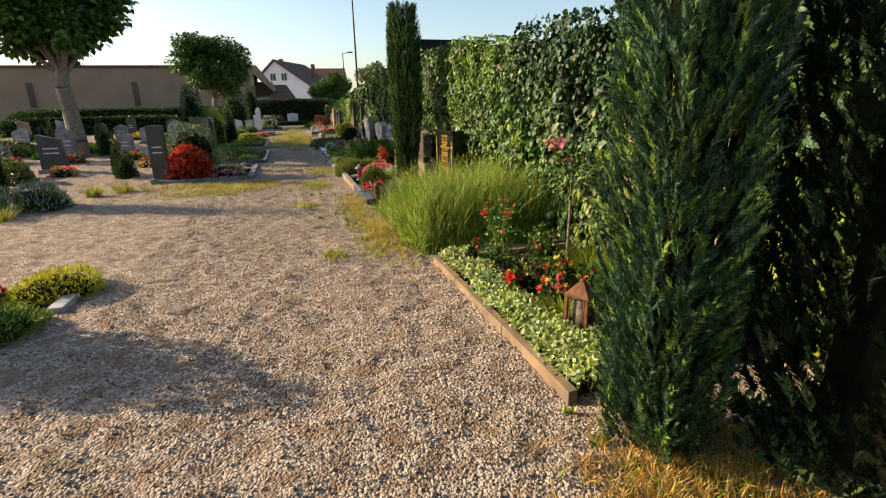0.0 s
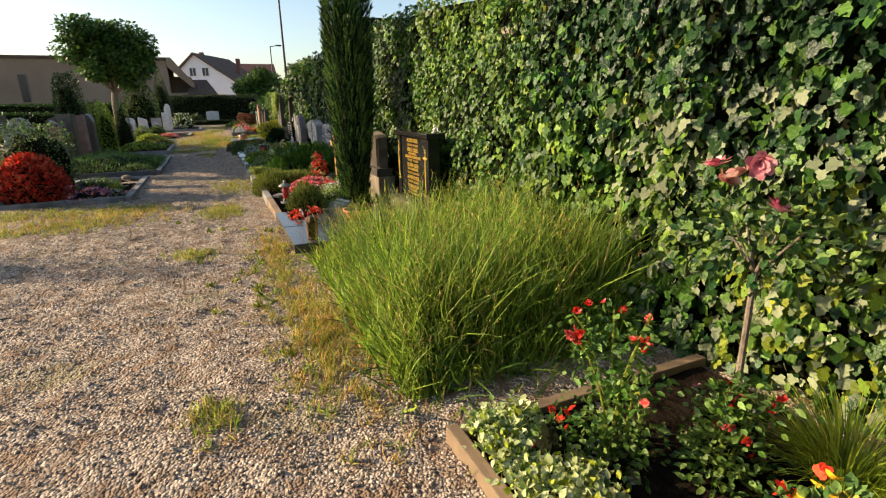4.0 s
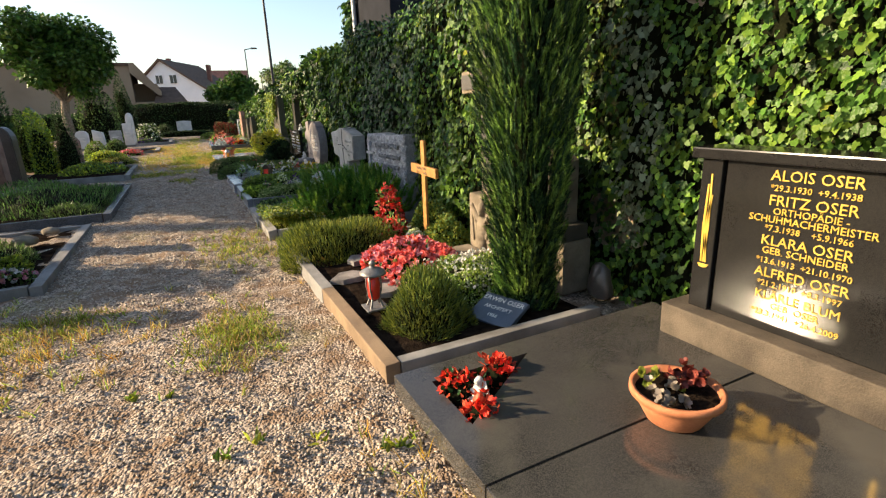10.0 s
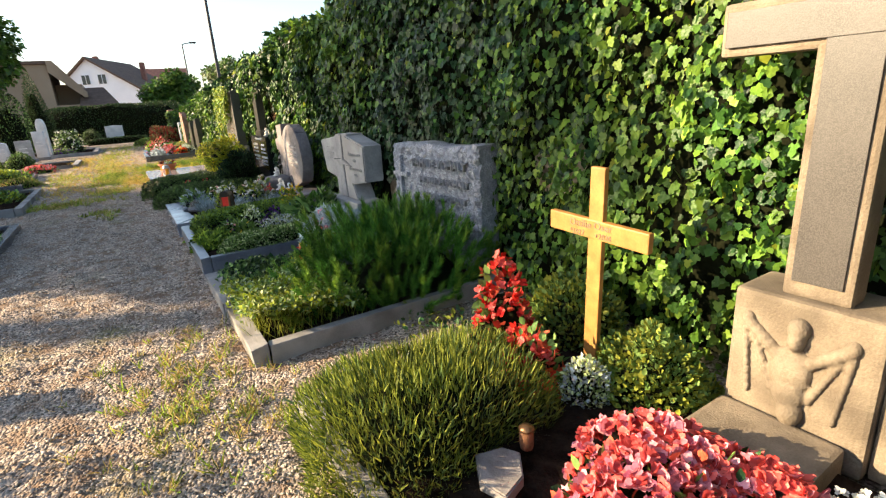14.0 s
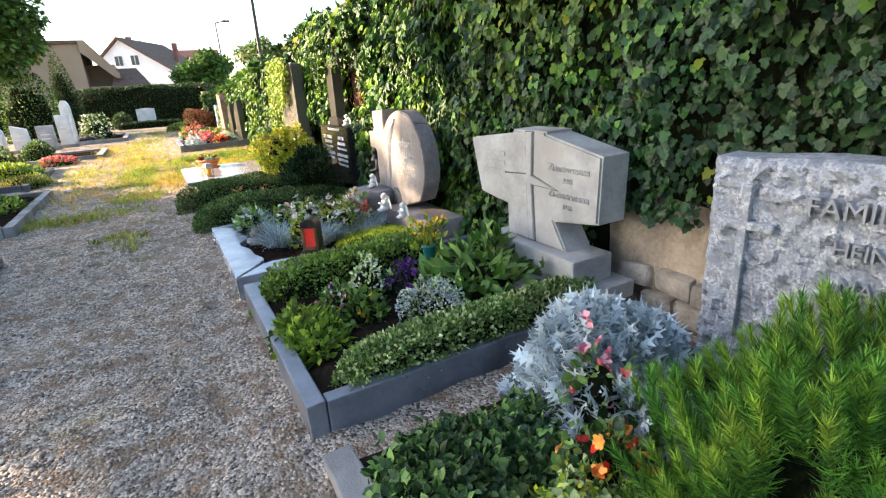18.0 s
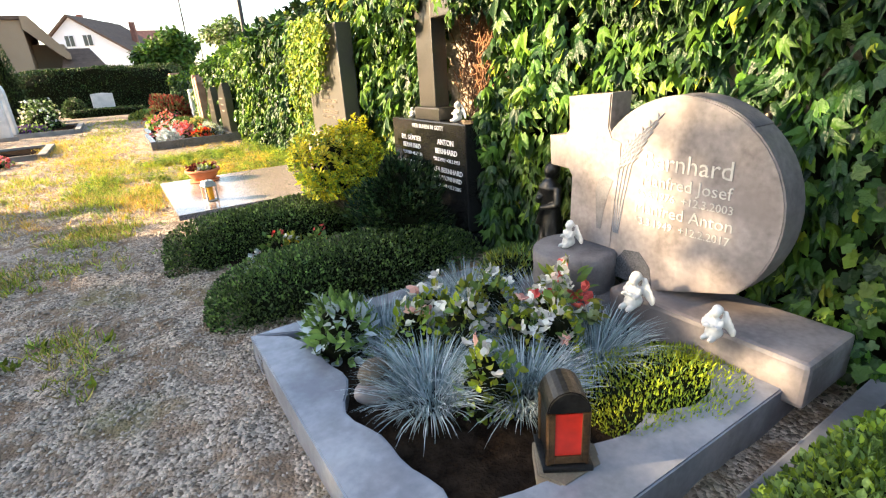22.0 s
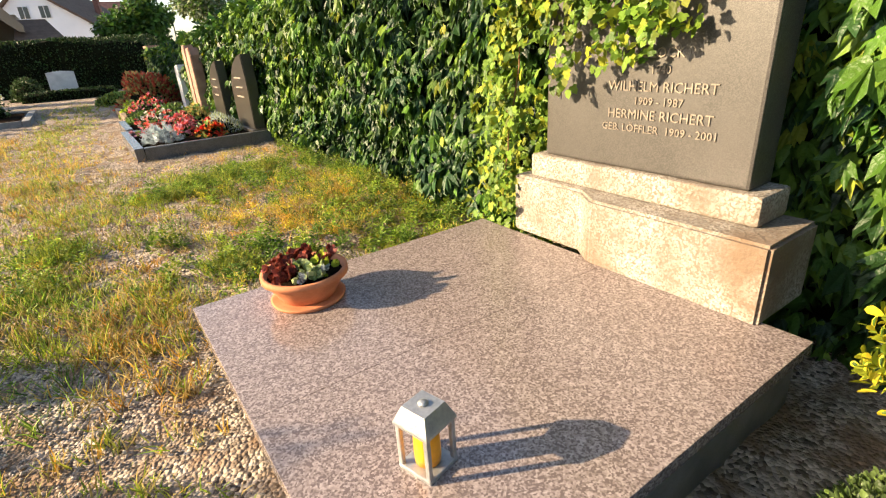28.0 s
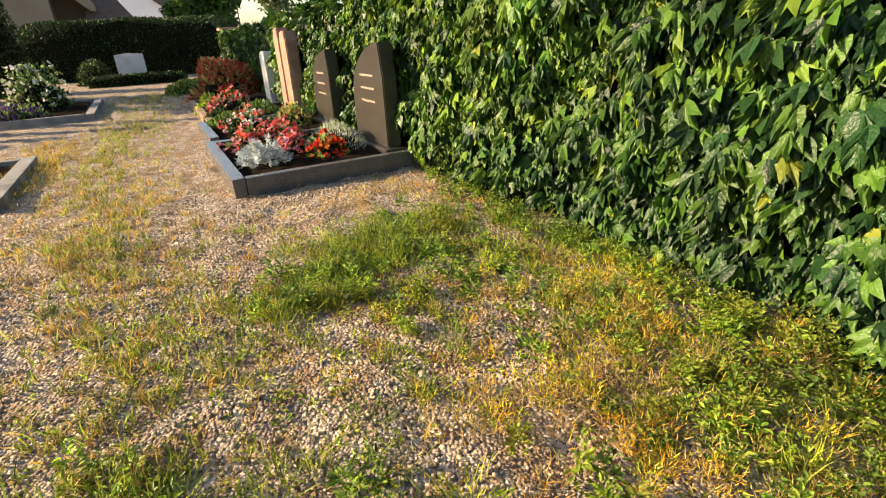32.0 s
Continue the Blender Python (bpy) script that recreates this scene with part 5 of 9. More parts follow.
gy_ = np.where(rng.random(n) < 0.25, rng.normal(-0.75, 0.25, n), rng.uniform(-1.35, 1.35, n))
gx_ = rng.uniform(-0.72, 1.0, n)
edge = np.clip(np.minimum(np.minimum(gx_ + 0.85, 1.4 - np.abs(gy_)) / 0.45, 1.0), 0.15, 1)
base = np.stack((gx_, gy_, np.zeros(n)), axis=1)
clump = np.array([noise.noise((a * 3, b * 3, 4)) for a, b in zip(gx_, gy_)])
along = unit(np.stack((-0.06 + clump * 0.35, rng.normal(0, 0.16, n), np.ones(n)), axis=1) + rng.normal(size=(n, 3)) * 0.25)
edge = edge * np.interp(gy_, (0.5, 1.2), (1.0, 0.6))
hh = 0.84 * edge * rng.uniform(0.25, 1.05, n) * (1 + 0.35 * clump)
pk = rng.choice(3, n, p=[0.7, 0.26, 0.04])
lean = unit(along + rng.normal(size=(n, 3)) * (0.14, 0.14, 0.0))
leaves("blades", ARCH, base, lean, unit(rng.normal(size=(n, 3)) * (1, 1, 0.3) + (-0.3, 0, 0.1)), hh, rng.uniform(0.0035, 0.0095, n), [GRASS, GRASS_DARK, DRY], meadow, pick=pk)
sel = rng.random(n) < 0.1
tips = base[sel] + along[sel] * (hh[sel] * 1.02)[:, None] + (0, 0, 0.02)
tp = np.repeat(tips, 7, axis=0) - np.tile(np.linspace(0, 0.1, 7), len(tips))[:, None] * np.repeat(along[sel], 7, axis=0)
leaves("seed_heads", DIAMOND, tp, unit(np.repeat(along[sel], 7, axis=0) + rng.normal(size=tp.shape) * 0.35), rng.normal(size=tp.shape), 0.03, 0.007, [DRY, GRASS], meadow, pick=rng.integers(0, 2, len(tp)))
m_ = rng.random(n) < 0.25
leaves("grass_floor", BLADE, base[m_] + rng.normal(0, 0.04, base[m_].shape) * (1, 1, 0), unit(rng.normal(size=base[m_].shape) + (0, 0, 0.7)), unit(rng.normal(size=base[m_].shape) + (0, 0, 1)), 0.28, 0.014, [GRASS_DARK, GRASS], meadow, pick=rng.integers(0, 2, m_.sum()))

# ---- second plot: dark polished slab and black headstone ----
def flame_stone():
    ob = thing("headstone", "black polished granite headstone with gilded names and cross", "headstone", 2.63, 8.5, 0.125)
    block("plinth", -0.1, 0.2, -0.63, 0.62, 0, 0.17, PLINTH_BROWN, ob, 0.008, wobble=0.003)
    block("slab", 0, 0.14, -0.45, 0.41, 0.172, 0.93, BLACK_GRANITE, ob, 0.006)
    block("side_pilaster", -0.012, 0.13, 0.425, 0.53, 0.172, 0.93, BLACK_GRANITE, ob, 0.006)
    block("cap", -0.045, 0.18, -0.52, 0.57, 0.932, 0.985, BLACK_GRANITE, ob, 0.008)
    for k, (yy, w) in enumerate(((0.47, 0.004), (0.482, 0.004), (0.458, 0.004))):
        prism("gilded_flame", [(yy - w, 0.42), (yy + 0.012 * (k - 1), 0.6), (yy - w, 0.86 - 0.05 * k), (yy + w, 0.86 - 0.05 * k), (yy + 0.012 + 0.012 * (k - 1), 0.6), (yy + w, 0.42)], -0.017, -0.0125, GOLD, ob, bevel=0)
    prism("gilded_bowl", [(0.44, 0.41), (0.45, 0.395), (0.47, 0.39), (0.49, 0.395), (0.5, 0.41)], -0.017, -0.0125, GOLD, ob, bevel=0)
    block("gilded_cross", -0.008, 0.0, -0.376, -0.354, 0.28, 0.81, GOLD, ob, 0.002)
    block("cross_arm", -0.01, -0.0005, -0.425, -0.305, 0.7, 0.72, GOLD, ob, 0.002)
    rows = [("ALOIS OSER", 0.058, 0.86), ("*29.3.1930  +9.4.1938", 0.034, 0.815), ("FRITZ OSER", 0.058, 0.752), ("ORTHOPÄDIE -", 0.038, 0.713), ("SCHUHMACHERMEISTER", 0.04, 0.675), ("*7.3.1938    +5.9.1966", 0.034, 0.637), ("KLARA OSER", 0.056, 0.575), ("GEB. SCHNEIDER", 0.04, 0.535), ("*13.6.1913  +21.10.1970", 0.034, 0.49), ("ALFRED OSER", 0.055, 0.428), ("*21.2.1910  +8.3.1997", 0.034, 0.385), ("KLÄRLE BLUM", 0.05, 0.325), ("GEB. OSER", 0.038, 0.285), ("*23.3.1941  +26.4.2009", 0.034, 0.245)]
    for text, s, z in rows:
        letters(text, s * 1.12, 0.03, z, -0.002, ob, GOLD, depth=0.003)
    return ob


slab = thing("grave_slab", "dark polished granite slab grave cover with a triangular planting gap", "grave slab", 1.1, 8.6, -0.03)
block("near_plate", 0, 1.72, -0.79, 0.0, 0.06, 0.155, SLAB_GREY, slab, 0.006)
bm = bmesh.new()
out = [(0, 0.006), (1.72, 0.006), (1.72, 0.82), (0, 0.82)]
hole = [(0.13, 0.31), (0.67, 0.68), (0.13, 0.68)]
zt, zb = 0.158, 0.06
o1, h1 = [bm.verts.new((*p, zt)) for p in out], [bm.verts.new((*p, zt)) for p in hole]
o0, h0 = [bm.verts.new((*p, zb)) for p in out], [bm.verts.new((*p, zb)) for p in hole]
for vs_, flip in (((o1, h1), False), ((o0, h0), True)):
    o, h = vs_
    for fc in ((o[0], o[1], h[0]), (o[1], h[1], h[0]), (o[1], o[2], h[1]), (o[2], o[3], h[2], h[1]), (o[3], o[0], h[0], h[2])):
        bm.faces.new(fc[::-1] if flip else fc)
for a, b in ((o0, o1), (h1, h0)):
    for i in range(len(a)):
        j = (i + 1) % len(a)
        bm.faces.new((a[i], a[j], b[j], b[i]))
bmesh.ops.recalc_face_normals(bm, faces=bm.faces[:])
part("far_plate", bm, SLAB_GREY, slab)
block("foundation", 0.06, 1.66, -0.74, 0.76, -0.06, 0.058, KERB_GREY, slab, 0.01)
bm = bmesh.new()
f = [bm.verts.new((x, y, 0.09)) for x, y in hole]
bm.faces.new(f)
part("earth_bed", bm, SOIL, slab, "dark soil in the triangular gap")
flame_stone()
flower_plant("begonia", "bright red begonias filling the triangular gap", "flower", 1.33, 9.18, 0.11, 0.13, [MAPLE_RED, IVY_DARK], [RED_P], 160, 46, 80, 0.035, 0.028, 0.06)
flower_plant("begonia", "bright red begonia at the gap's corner", "flower", 1.31, 8.98, 0.07, 0.12, [MAPLE_RED], [RED_P], 80, 24, 81, 0.035, 0.026, 0.06)
flower_plant("begonia", "bright red begonia in the gap's point", "flower", 1.55, 9.22, 0.08, 0.12, [MAPLE_RED], [RED_P], 90, 26, 82, 0.035, 0.026, 0.06)


def melt(name, lumps, h, voxel):
    """One smooth mesh grown together from rounded lumps: centre and half sizes, in units of h."""
    bm = bmesh.new()
    for cx, cy, cz, rx, ry, rz_ in lumps:
        g = bmesh.ops.create_icosphere(bm, subdivisions=2, radius=1.0)["verts"]
        for v in g:
            v.co = Vector((cx + v.co.x * rx, cy + v.co.y * ry, cz + v.co.z * rz_)) * h
    rough = bpy.data.meshes.new(name)
    bm.to_mesh(rough)
    bm.free()
    tmp = new(name, rough)
    mod = tmp.modifiers.new("joined", "REMESH")
    mod.mode, mod.voxel_size = "VOXEL", h * voxel
    me = bpy.data.meshes.new_from_object(tmp.evaluated_get(bpy.context.evaluated_depsgraph_get()))
    bpy.data.objects.remove(tmp)
    me.name = name
    me.shade_smooth()
    return me


def angel(name, label, x, y, z, h, mat, seed, rz=0.0):
    """A small sitting figure as one plain rounded shape with wings."""
    lumps = [(0, 0, 0.2, 0.24, 0.23, 0.2), (0.03, 0, 0.42, 0.15, 0.17, 0.22), (-0.02, 0, 0.78, 0.14, 0.13, 0.155), (0.05, 0, 0.83, 0.135, 0.15, 0.15), (0, 0, 0.62, 0.07, 0.07, 0.08)]
    for w in (-1, 1):
        lumps += [(-0.22, 0.1 * w, 0.09, 0.2, 0.08, 0.085), (-0.12, 0.17 * w, 0.4, 0.15, 0.06, 0.065), (-0.02, 0.19 * w, 0.5, 0.07, 0.06, 0.11), (-0.22, 0.06 * w, 0.45, 0.07, 0.06, 0.06)]
        lumps += [(0.2, (0.16 + 0.075 * i) * w, 0.58 - 0.1 * i, 0.045, 0.1, 0.26 - 0.035 * i) for i in range(4)]
    ob = put(new(name, melt(name, lumps, h, 0.032)), mat)
    ob.matrix_basis = pose(x, y, z, 0, 0, rz)
    return tagged(ob, label, "figurine")


angel("angel_figurine", "small white ceramic angel among red begonias", 1.36, 9.08, 0.1, 0.12, WHITE_CERAMIC, 1)
angel("angel_figurine", "small white ceramic angel on the black cap stone", 2.7, 8.02, 1.11, 0.1, WHITE_CERAMIC, 1)


def bowl(label, x, y, z, r, h, plants, seed, saucer=False):
    ob = thing("plant_bowl", label, "plant bowl", x, y, z)
    lathe("bowl", ((r * 0.55, 0), (r * 0.62, h * 0.06), (r * 0.86, h * 0.6), (r * 0.93, h * 0.8), (r * 1.03, h * 0.82), (r * 1.03, h), (r * 0.92, h), (r * 0.88, h * 0.8)), TERRACOTTA, ob, steps=28)
    if saucer:
        lathe("saucer", ((r * 0.7, -0.0), (r * 0.86, 0.004), (r * 0.9, 0.018), (r * 0.84, 0.018)), TERRACOTTA, ob, z=-0.004, steps=28)
    rng = np.random.default_rng(seed)
    bm = bmesh.new()
    bmesh.ops.create_circle(bm, cap_ends=True, segments=20, radius=r * 0.9)
    for v in bm.verts:
        v.co.z = h * 0.84
    part("soil", bm, SOIL, ob)
    for k, (mat, cnt, ang) in enumerate(plants):
        c = np.stack((r * 0.62 * np.sqrt(rng.random(cnt)) * np.cos(rng.uniform(0, 6.28, cnt)), r * 0.62 * np.sqrt(rng.random(cnt)) * np.sin(rng.uniform(0, 6.28, cnt)), np.full(cnt, h * 0.9) + rng.random(cnt) * r * 0.3), axis=1)
        c[:, :2] = c[:, :2] * 0.75 + r * 0.4 * np.array((math.cos(ang), math.sin(ang)))
        blooms(ob, "succulent", c, r * 0.17, mat, seed + k, 11, cup=1.0)
    return ob


bowl("terracotta bowl planted with red succulents on the dark slab", 1.94, 8.55, 0.125, 0.17, 0.14, ((WINE_LEAF, 22, 0.4), (BRONZE_LETTER, 14, 3.4), (WEED, 5, 1.8)), 90)


def wood_grave_light():
    ob = thing("grave_light", "carved bronze and wood grave light with domed lid", "grave light", 1.31, 7.98, 0.125, 20)
    lathe("body", ((0.05, 0), (0.056, 0.01), (0.05, 0.05), (0.057, 0.1), (0.055, 0.17), (0.06, 0.185)), BRONZE, ob, steps=8)
    lathe("lid", ((0.064, 0.186), (0.06, 0.205), (0.04, 0.225), (0.015, 0.235)), BRONZE, ob, steps=8)
    for k in range(4):
        bm = bmesh.new()
        a = k * 1.571 + 0.39
        tube(bm, (0.052 * math.cos(a), 0.052 * math.sin(a), 0.03), (0.058 * math.cos(a), 0.058 * math.sin(a), 0.17), 0.014, 0.012, 6)
        part("carved_stay", bm, WOOD_LIGHT if k % 2 else BRONZE, ob)


wood_grave_light()
# The dark granite colour stands in for the shade on this grey stone.
rock("boulder", "grey weathered stone at the yew's foot", "stone", 2.82, 9.86, 0.1, 0.07, 0.1, 0.16, BROWN_GRANITE, 13)

# ---- third plot: tall stone cross, begonias, wooden cross ----
ed = kerb("grave_edging", "weathered concrete edging in grey and sandy lengths round a planted grave", 1.13, 2.6, 9.62, 12.46, 0.12, 0.085, KERB_GREY, sides="fnr", joint=[10.95])
ed.children[1].data.materials[0] = KERB_SAND


def cross_stone():
    ob = thing("stone_cross", "tall dark granite cross with pale edges on a carved pedestal", "stone cross", 2.62, 11.08, -0.02)
    block("step", -0.34, -0.02, -0.2, 0.24, 0, 0.12, SAND_STONE, ob, 0.02, wobble=0.008)
    block("pedestal", 0, 0.28, -0.24, 0.25, 0, 0.6, SAND_STONE, ob, 0.02)
    block("shaft", 0.05, 0.17, -0.11, 0.11, 0.6, 1.98, SAND_STONE, ob, 0.015)
    block("arm", 0.052, 0.168, -0.31, 0.43, 1.455, 1.64, SAND_STONE, ob, 0.015)
    block("shaft_inlay", 0.04, 0.051, -0.08, 0.08, 0.66, 1.94, SLATE_GREY, ob, 0.002)
    block("arm_inlay", 0.037, 0.0395, -0.285, 0.405, 1.487, 1.608, SLATE_GREY, ob, 0.002)
    lumps = [(0, 0.01, 0.5, 0.05, 0.04, 0.045), (-0.01, 0.01, 0.46, 0.045, 0.03, 0.05), (0, 0.02, 0.33, 0.045, 0.075, 0.1), (0, 0.015, 0.24, 0.05, 0.06, 0.08), (-0.01, 0.0, 0.16, 0.045, 0.045, 0.06)]
    for w in (-1, 1):
        lumps += [(0, 0.015 + w * (0.06 + 0.024 * i), 0.385 + 0.02 * i, 0.03, 0.026, 0.028) for i in range(5)]
        lumps += [(0, 0.015 + w * 0.17, 0.485, 0.03, 0.026, 0.032)]
        lumps += [(0, 0.015 + w * (0.175 - 0.004 * i), 0.44 - 0.035 * i, 0.02, 0.014, 0.03) for i in range(8)]
        lumps += [(0, 0.015 + w * (0.14 - 0.012 * i), 0.42 - 0.03 * i, 0.018, 0.014, 0.03) for i in range(7)]
    put(new("relief_figure", melt("relief_figure", lumps, 1.0, 0.007)), SAND_STONE, ob, "worn carved relief")


cross_stone()


def family_stone():
    ob = thing("headstone", "brown granite family headstone on a pale sandstone base", "headstone", 2.66, 10.43, -0.02)
    block("base", 0, 0.26, -0.36, 0.41, 0, 0.4, SAND_STONE, ob, 0.02)
    block("name_band", -0.02, 0.22, -0.36, 0.41, 0.402, 0.52, SLATE_GREY, ob, 0.008)
    out = [(-0.28, 0.53), (0.34, 0.53), (0.34, 0.96), (0.28, 1.0), (0.03, 1.03), (-0.22, 1.0), (-0.28, 0.96)]
    prism("slab", out, 0.012, 0.16, BROWN_GRANITE, ob, bevel=0.012)
    prism("pale_edge", [(y * 1.05 - 0.0, 0.521 + (z - 0.53) * 1.03) for y, z in out], 0.03, 0.18, SAND_STONE, ob, bevel=0.01)
    letters("FAMILIE", 0.085, 0.16, 0.432, -0.022, ob, WHITE_LETTER)
    for text, s, z in (("Otto", 0.075, 0.87), ("1907", 0.04, 0.81), ("Cecile", 0.07, 0.735), ("1907", 0.04, 0.68)):
        letters(text, s, 0.14, z, 0.01, ob, WHITE_LETTER)


family_stone()


def wooden_cross():
    ob = thing("wooden_cross", "plain varnished light wooden grave cross with a carved name", "wooden cross", 2.44, 11.89, 0.0)
    for o in (block("upright", -0.014, 0.014, -0.04, 0.04, -0.05, 1.03, WOOD_LIGHT, ob, 0.006), block("crossbar", -0.0165, 0.0165, -0.28, 0.28, 0.7, 0.79, WOOD_LIGHT, ob, 0.006)):
        o.rotation_euler = (radians(2.0), radians(-0.8), 0)
    l_ = letters("Ottilie Oser", 0.05, 0.0, 0.748, -0.029, ob, DARK_LETTER, depth=0.001)
    letters("*1927      +2020", 0.036, 0.0, 0.708, -0.029, ob, DARK_LETTER, depth=0.001)


wooden_cross()
flower_plant("begonia", "large coral-pink begonia mound in full bloom", "flower", 1.87, 11.05, 0.35, 0.3, [MAPLE_RED, IVY_DARK, BOX_LEAF], [CORAL_P, CORAL_P, PINK_P], 500, 950, 100, 0.045, 0.032, -0.0)
flower_plant("salvia", "tall red begonia spike with dark leaves", "flower", 2.2, 12.28, 0.16, 0.46, [MAPLE_RED, BOX_LEAF], [RED_P, CORAL_P], 380, 150, 101, 0.05, 0.03, 0.0)
flower_plant("begonia", "coral begonia beside the wooden cross", "flower", 2.12, 11.98, 0.14, 0.26, [MAPLE_RED, BOX_LEAF], [CORAL_P, RED_P], 240, 80, 102, 0.05, 0.03, 0.0)
flower_plant("daisy_mound", "rounded green mound dotted with small white daisies", "flower", 2.1, 10.44, 0.33, 0.3, [BOX_LEAF, GRASS, VARIEG], [WHITE_P], 11000, 420, 103, 0.02, 0.015, -0.02, petals=7)
bush("heather", "olive-green heather cushion beside a name plaque", "heather", 1.6, 10.12, (0.27, 0.27, 0.34), [HEATHER, HEATHER, COTON], 6500, 0.055, 104, NEEDLE, lump=0.12, up=1.2, wide=0.13, z=0.0)
bush("heather", "broad olive-green heather mound at the path", "heather", 1.58, 12.05, (0.5, 0.4, 0.35), [HEATHER, HEATHER, WEED, COTON], 15000, 0.06, 105, NEEDLE, 3.0, 0.1, 3.0, 1.2, wide=0.13, z=-0.04)
bush("box_ball", "loose green box bush behind the begonias", "bush", 2.52, 11.6, (0.24, 0.28, 0.3), [BOX_LEAF, WEED], 4200, 0.032, 106, z=-0.02)
bush("box_ball", "green box bush at the wall", "bush", 2.66, 12.22, (0.24, 0.3, 0.36), [BOX_LEAF, WEED], 4200, 0.032, 107, z=-0.02)
bush("silver_cushion", "small silvery dome-shaped cushion plant", "plant", 2.24, 11.74, (0.12, 0.12, 0.2), [SILVER, VARIEG], 1500, 0.022, 108, lump=0.05, z=0.0)
for i, (x, y, sx, sy) in enumerate(((1.4, 11.14, 0.17, 0.12), (1.58, 10.77, 0.24, 0.16), (1.6, 11.55, 0.13, 0.09))):
    rock("flagstone", "flat broken flagstone laid on dark soil", "stone", x, y, 0.05, sx, sy, 0.022, FLAG, 20 + i, True, 30 * i)
pl = thing("name_plaque", "small blue-grey slate name plaque leaning on the soil", "plaque", 2.02, 9.93, 0.05, 18)
o = block("plate", -0.12, 0.12, -0.17, 0.17, 0, 0.03, SLATE_BLUE, pl, 0.005)
o.rotation_euler = (0, radians(-24), 0)
for i, (s, txt) in enumerate(((0.055, "ERWIN OSER"), (0.04, "ARCHITEKT"), (0.04, "1966"))):
    t_ = letters(txt, s, 0.0, 0.0, 0.0, pl, WHITE_LETTER, depth=0.001)
    k = 0.06 - i * 0.065
    t_.matrix_basis = pose(0, 0, 0, 0, -24, 0) @ Matrix.Translation((k, 0, 0.032)) @ pose(0, 0, 0, 0, 0, -90)


def storm_lantern():
    ob = thing("grave_lantern", "grey metal grave lantern with hour-glass stays and a red candle", "lantern", 1.36, 10.42, 0.06)
    block("foot_plate", -0.075, 0.075, -0.075, 0.075, 0, 0.012, LAMP_IRON, ob, 0.003)
    lathe("candle", ((0.034, 0.065), (0.042, 0.085), (0.042, 0.215), (0.024, 0.225)), RED_GLASS, ob, steps=14)
    for k in range(4):
        a = k * 1.571 + 0.785
        bm = bmesh.new()
        c, s = math.cos(a), math.sin(a)
        tube(bm, (0.06 * c, 0.06 * s, 0.01), (0.034 * c, 0.034 * s, 0.07), 0.008, 0.007, 6)
        tube(bm, (0.034 * c, 0.034 * s, 0.07), (0.055 * c, 0.055 * s, 0.15), 0.007, 0.007, 6)
        tube(bm, (0.055 * c, 0.055 * s, 0.15), (0.05 * c, 0.05 * s, 0.24), 0.007, 0.007, 6)
        part("stay", bm, LAMP_IRON, ob)
    lathe("hood", ((0.088, 0.238), (0.09, 0.248), (0.075, 0.262), (0.04, 0.28), (0.02, 0.286), (0.018, 0.3), (0.024, 0.31), (0.016, 0.325), (0.005, 0.33)), LAMP_IRON, ob, steps=18)


cd = thing("grave_candle", "small burnt-down red grave candle between the plants", "candle", 1.76, 11.6, 0.06)
lathe("cup", ((0.024, 0), (0.028, 0.02), (0.028, 0.075), (0.024, 0.08)), RUST, cd, steps=14)
lathe("lid", ((0.03, 0.081), (0.03, 0.09), (0.012, 0.1)), BRONZE, cd, steps=14)


storm_lantern()
ground_cover("groundcover_plant", "sparse ivy seedlings on bare gravelly soil", "groundcover", 1.9, 2.95, 12.2, 13.0, 0.07, [WEED, IVY_DARK], 500, 0.04, 109, -0.04, gaps=0.1)

# ---- fourth plot: pitched granite headstone and dwarf pine ----
kerb("grave_edging", "rough grey granite edging round a densely planted grave", 1.07, 2.9, 13.1, 14.8, 0.1, 0.1, KERB_GREY, sides="fn", joint=[14.0], worn=0.012)


def rough_stone():
    ob = thing("headstone", "light grey pitched granite headstone with raised family name", "headstone", 2.78, 13.9, 0.0, 4.0)
    bm = bmesh.new()
    bmesh.ops.create_grid(bm, x_segments=84, y_segments=64, size=0.5)
    top, bot = [], []
    for v in bm.verts:
        yy, zz = v.co.x * 1.18, (v.co.y + 0.5) * 1.0
        edge = min(0.59 - abs(yy), 1.0 - zz, zz + 0.2)
        d = 0.026 * noise.noise((yy * 26, zz * 17, 3)) + 0.016 * noise.noise((yy * 60, zz * 60, 9)) + (0.03 * max(0, 1 - edge / 0.03) if edge < 0.03 else 0)
        zt = 1.0 + 0.01 * math.sin(yy * 9)
        v.co = Vector((d, yy, zz * zt))
    ext = bmesh.ops.extrude_face_region(bm, geom=bm.faces[:])["geom"]
    for e in ext:
        if isinstance(e, bmesh.types.BMVert):
            e.co.x = 0.2 + 0.012 * noise.noise((e.co.y * 9, e.co.z * 9, 5))
    bmesh.ops.recalc_face_normals(bm, faces=bm.faces[:])
    part("slab", bm, STONE_ROUGH, ob)
    letters("FAMILIE VOHALT", 0.095, -0.14, 0.82, -0.02, ob, GREY_LETTER, depth=0.014)
    letters("HEINRICH VOHALT", 0.074, -0.2, 0.69, -0.02, ob, GREY_LETTER, depth=0.012)
    letters("MAGDA VOHALT", 0.074, -0.2, 0.56, -0.02, ob, GREY_LETTER, depth=0.012)
    block("raised_cross", -0.035, 0.01, 0.41, 0.445, 0.25, 0.9, STONE_ROUGH, ob, 0.006)
    block("cross_arm", -0.033, 0.01, 0.315, 0.54, 0.72, 0.755, STONE_ROUGH, ob, 0.006)


rough_stone()


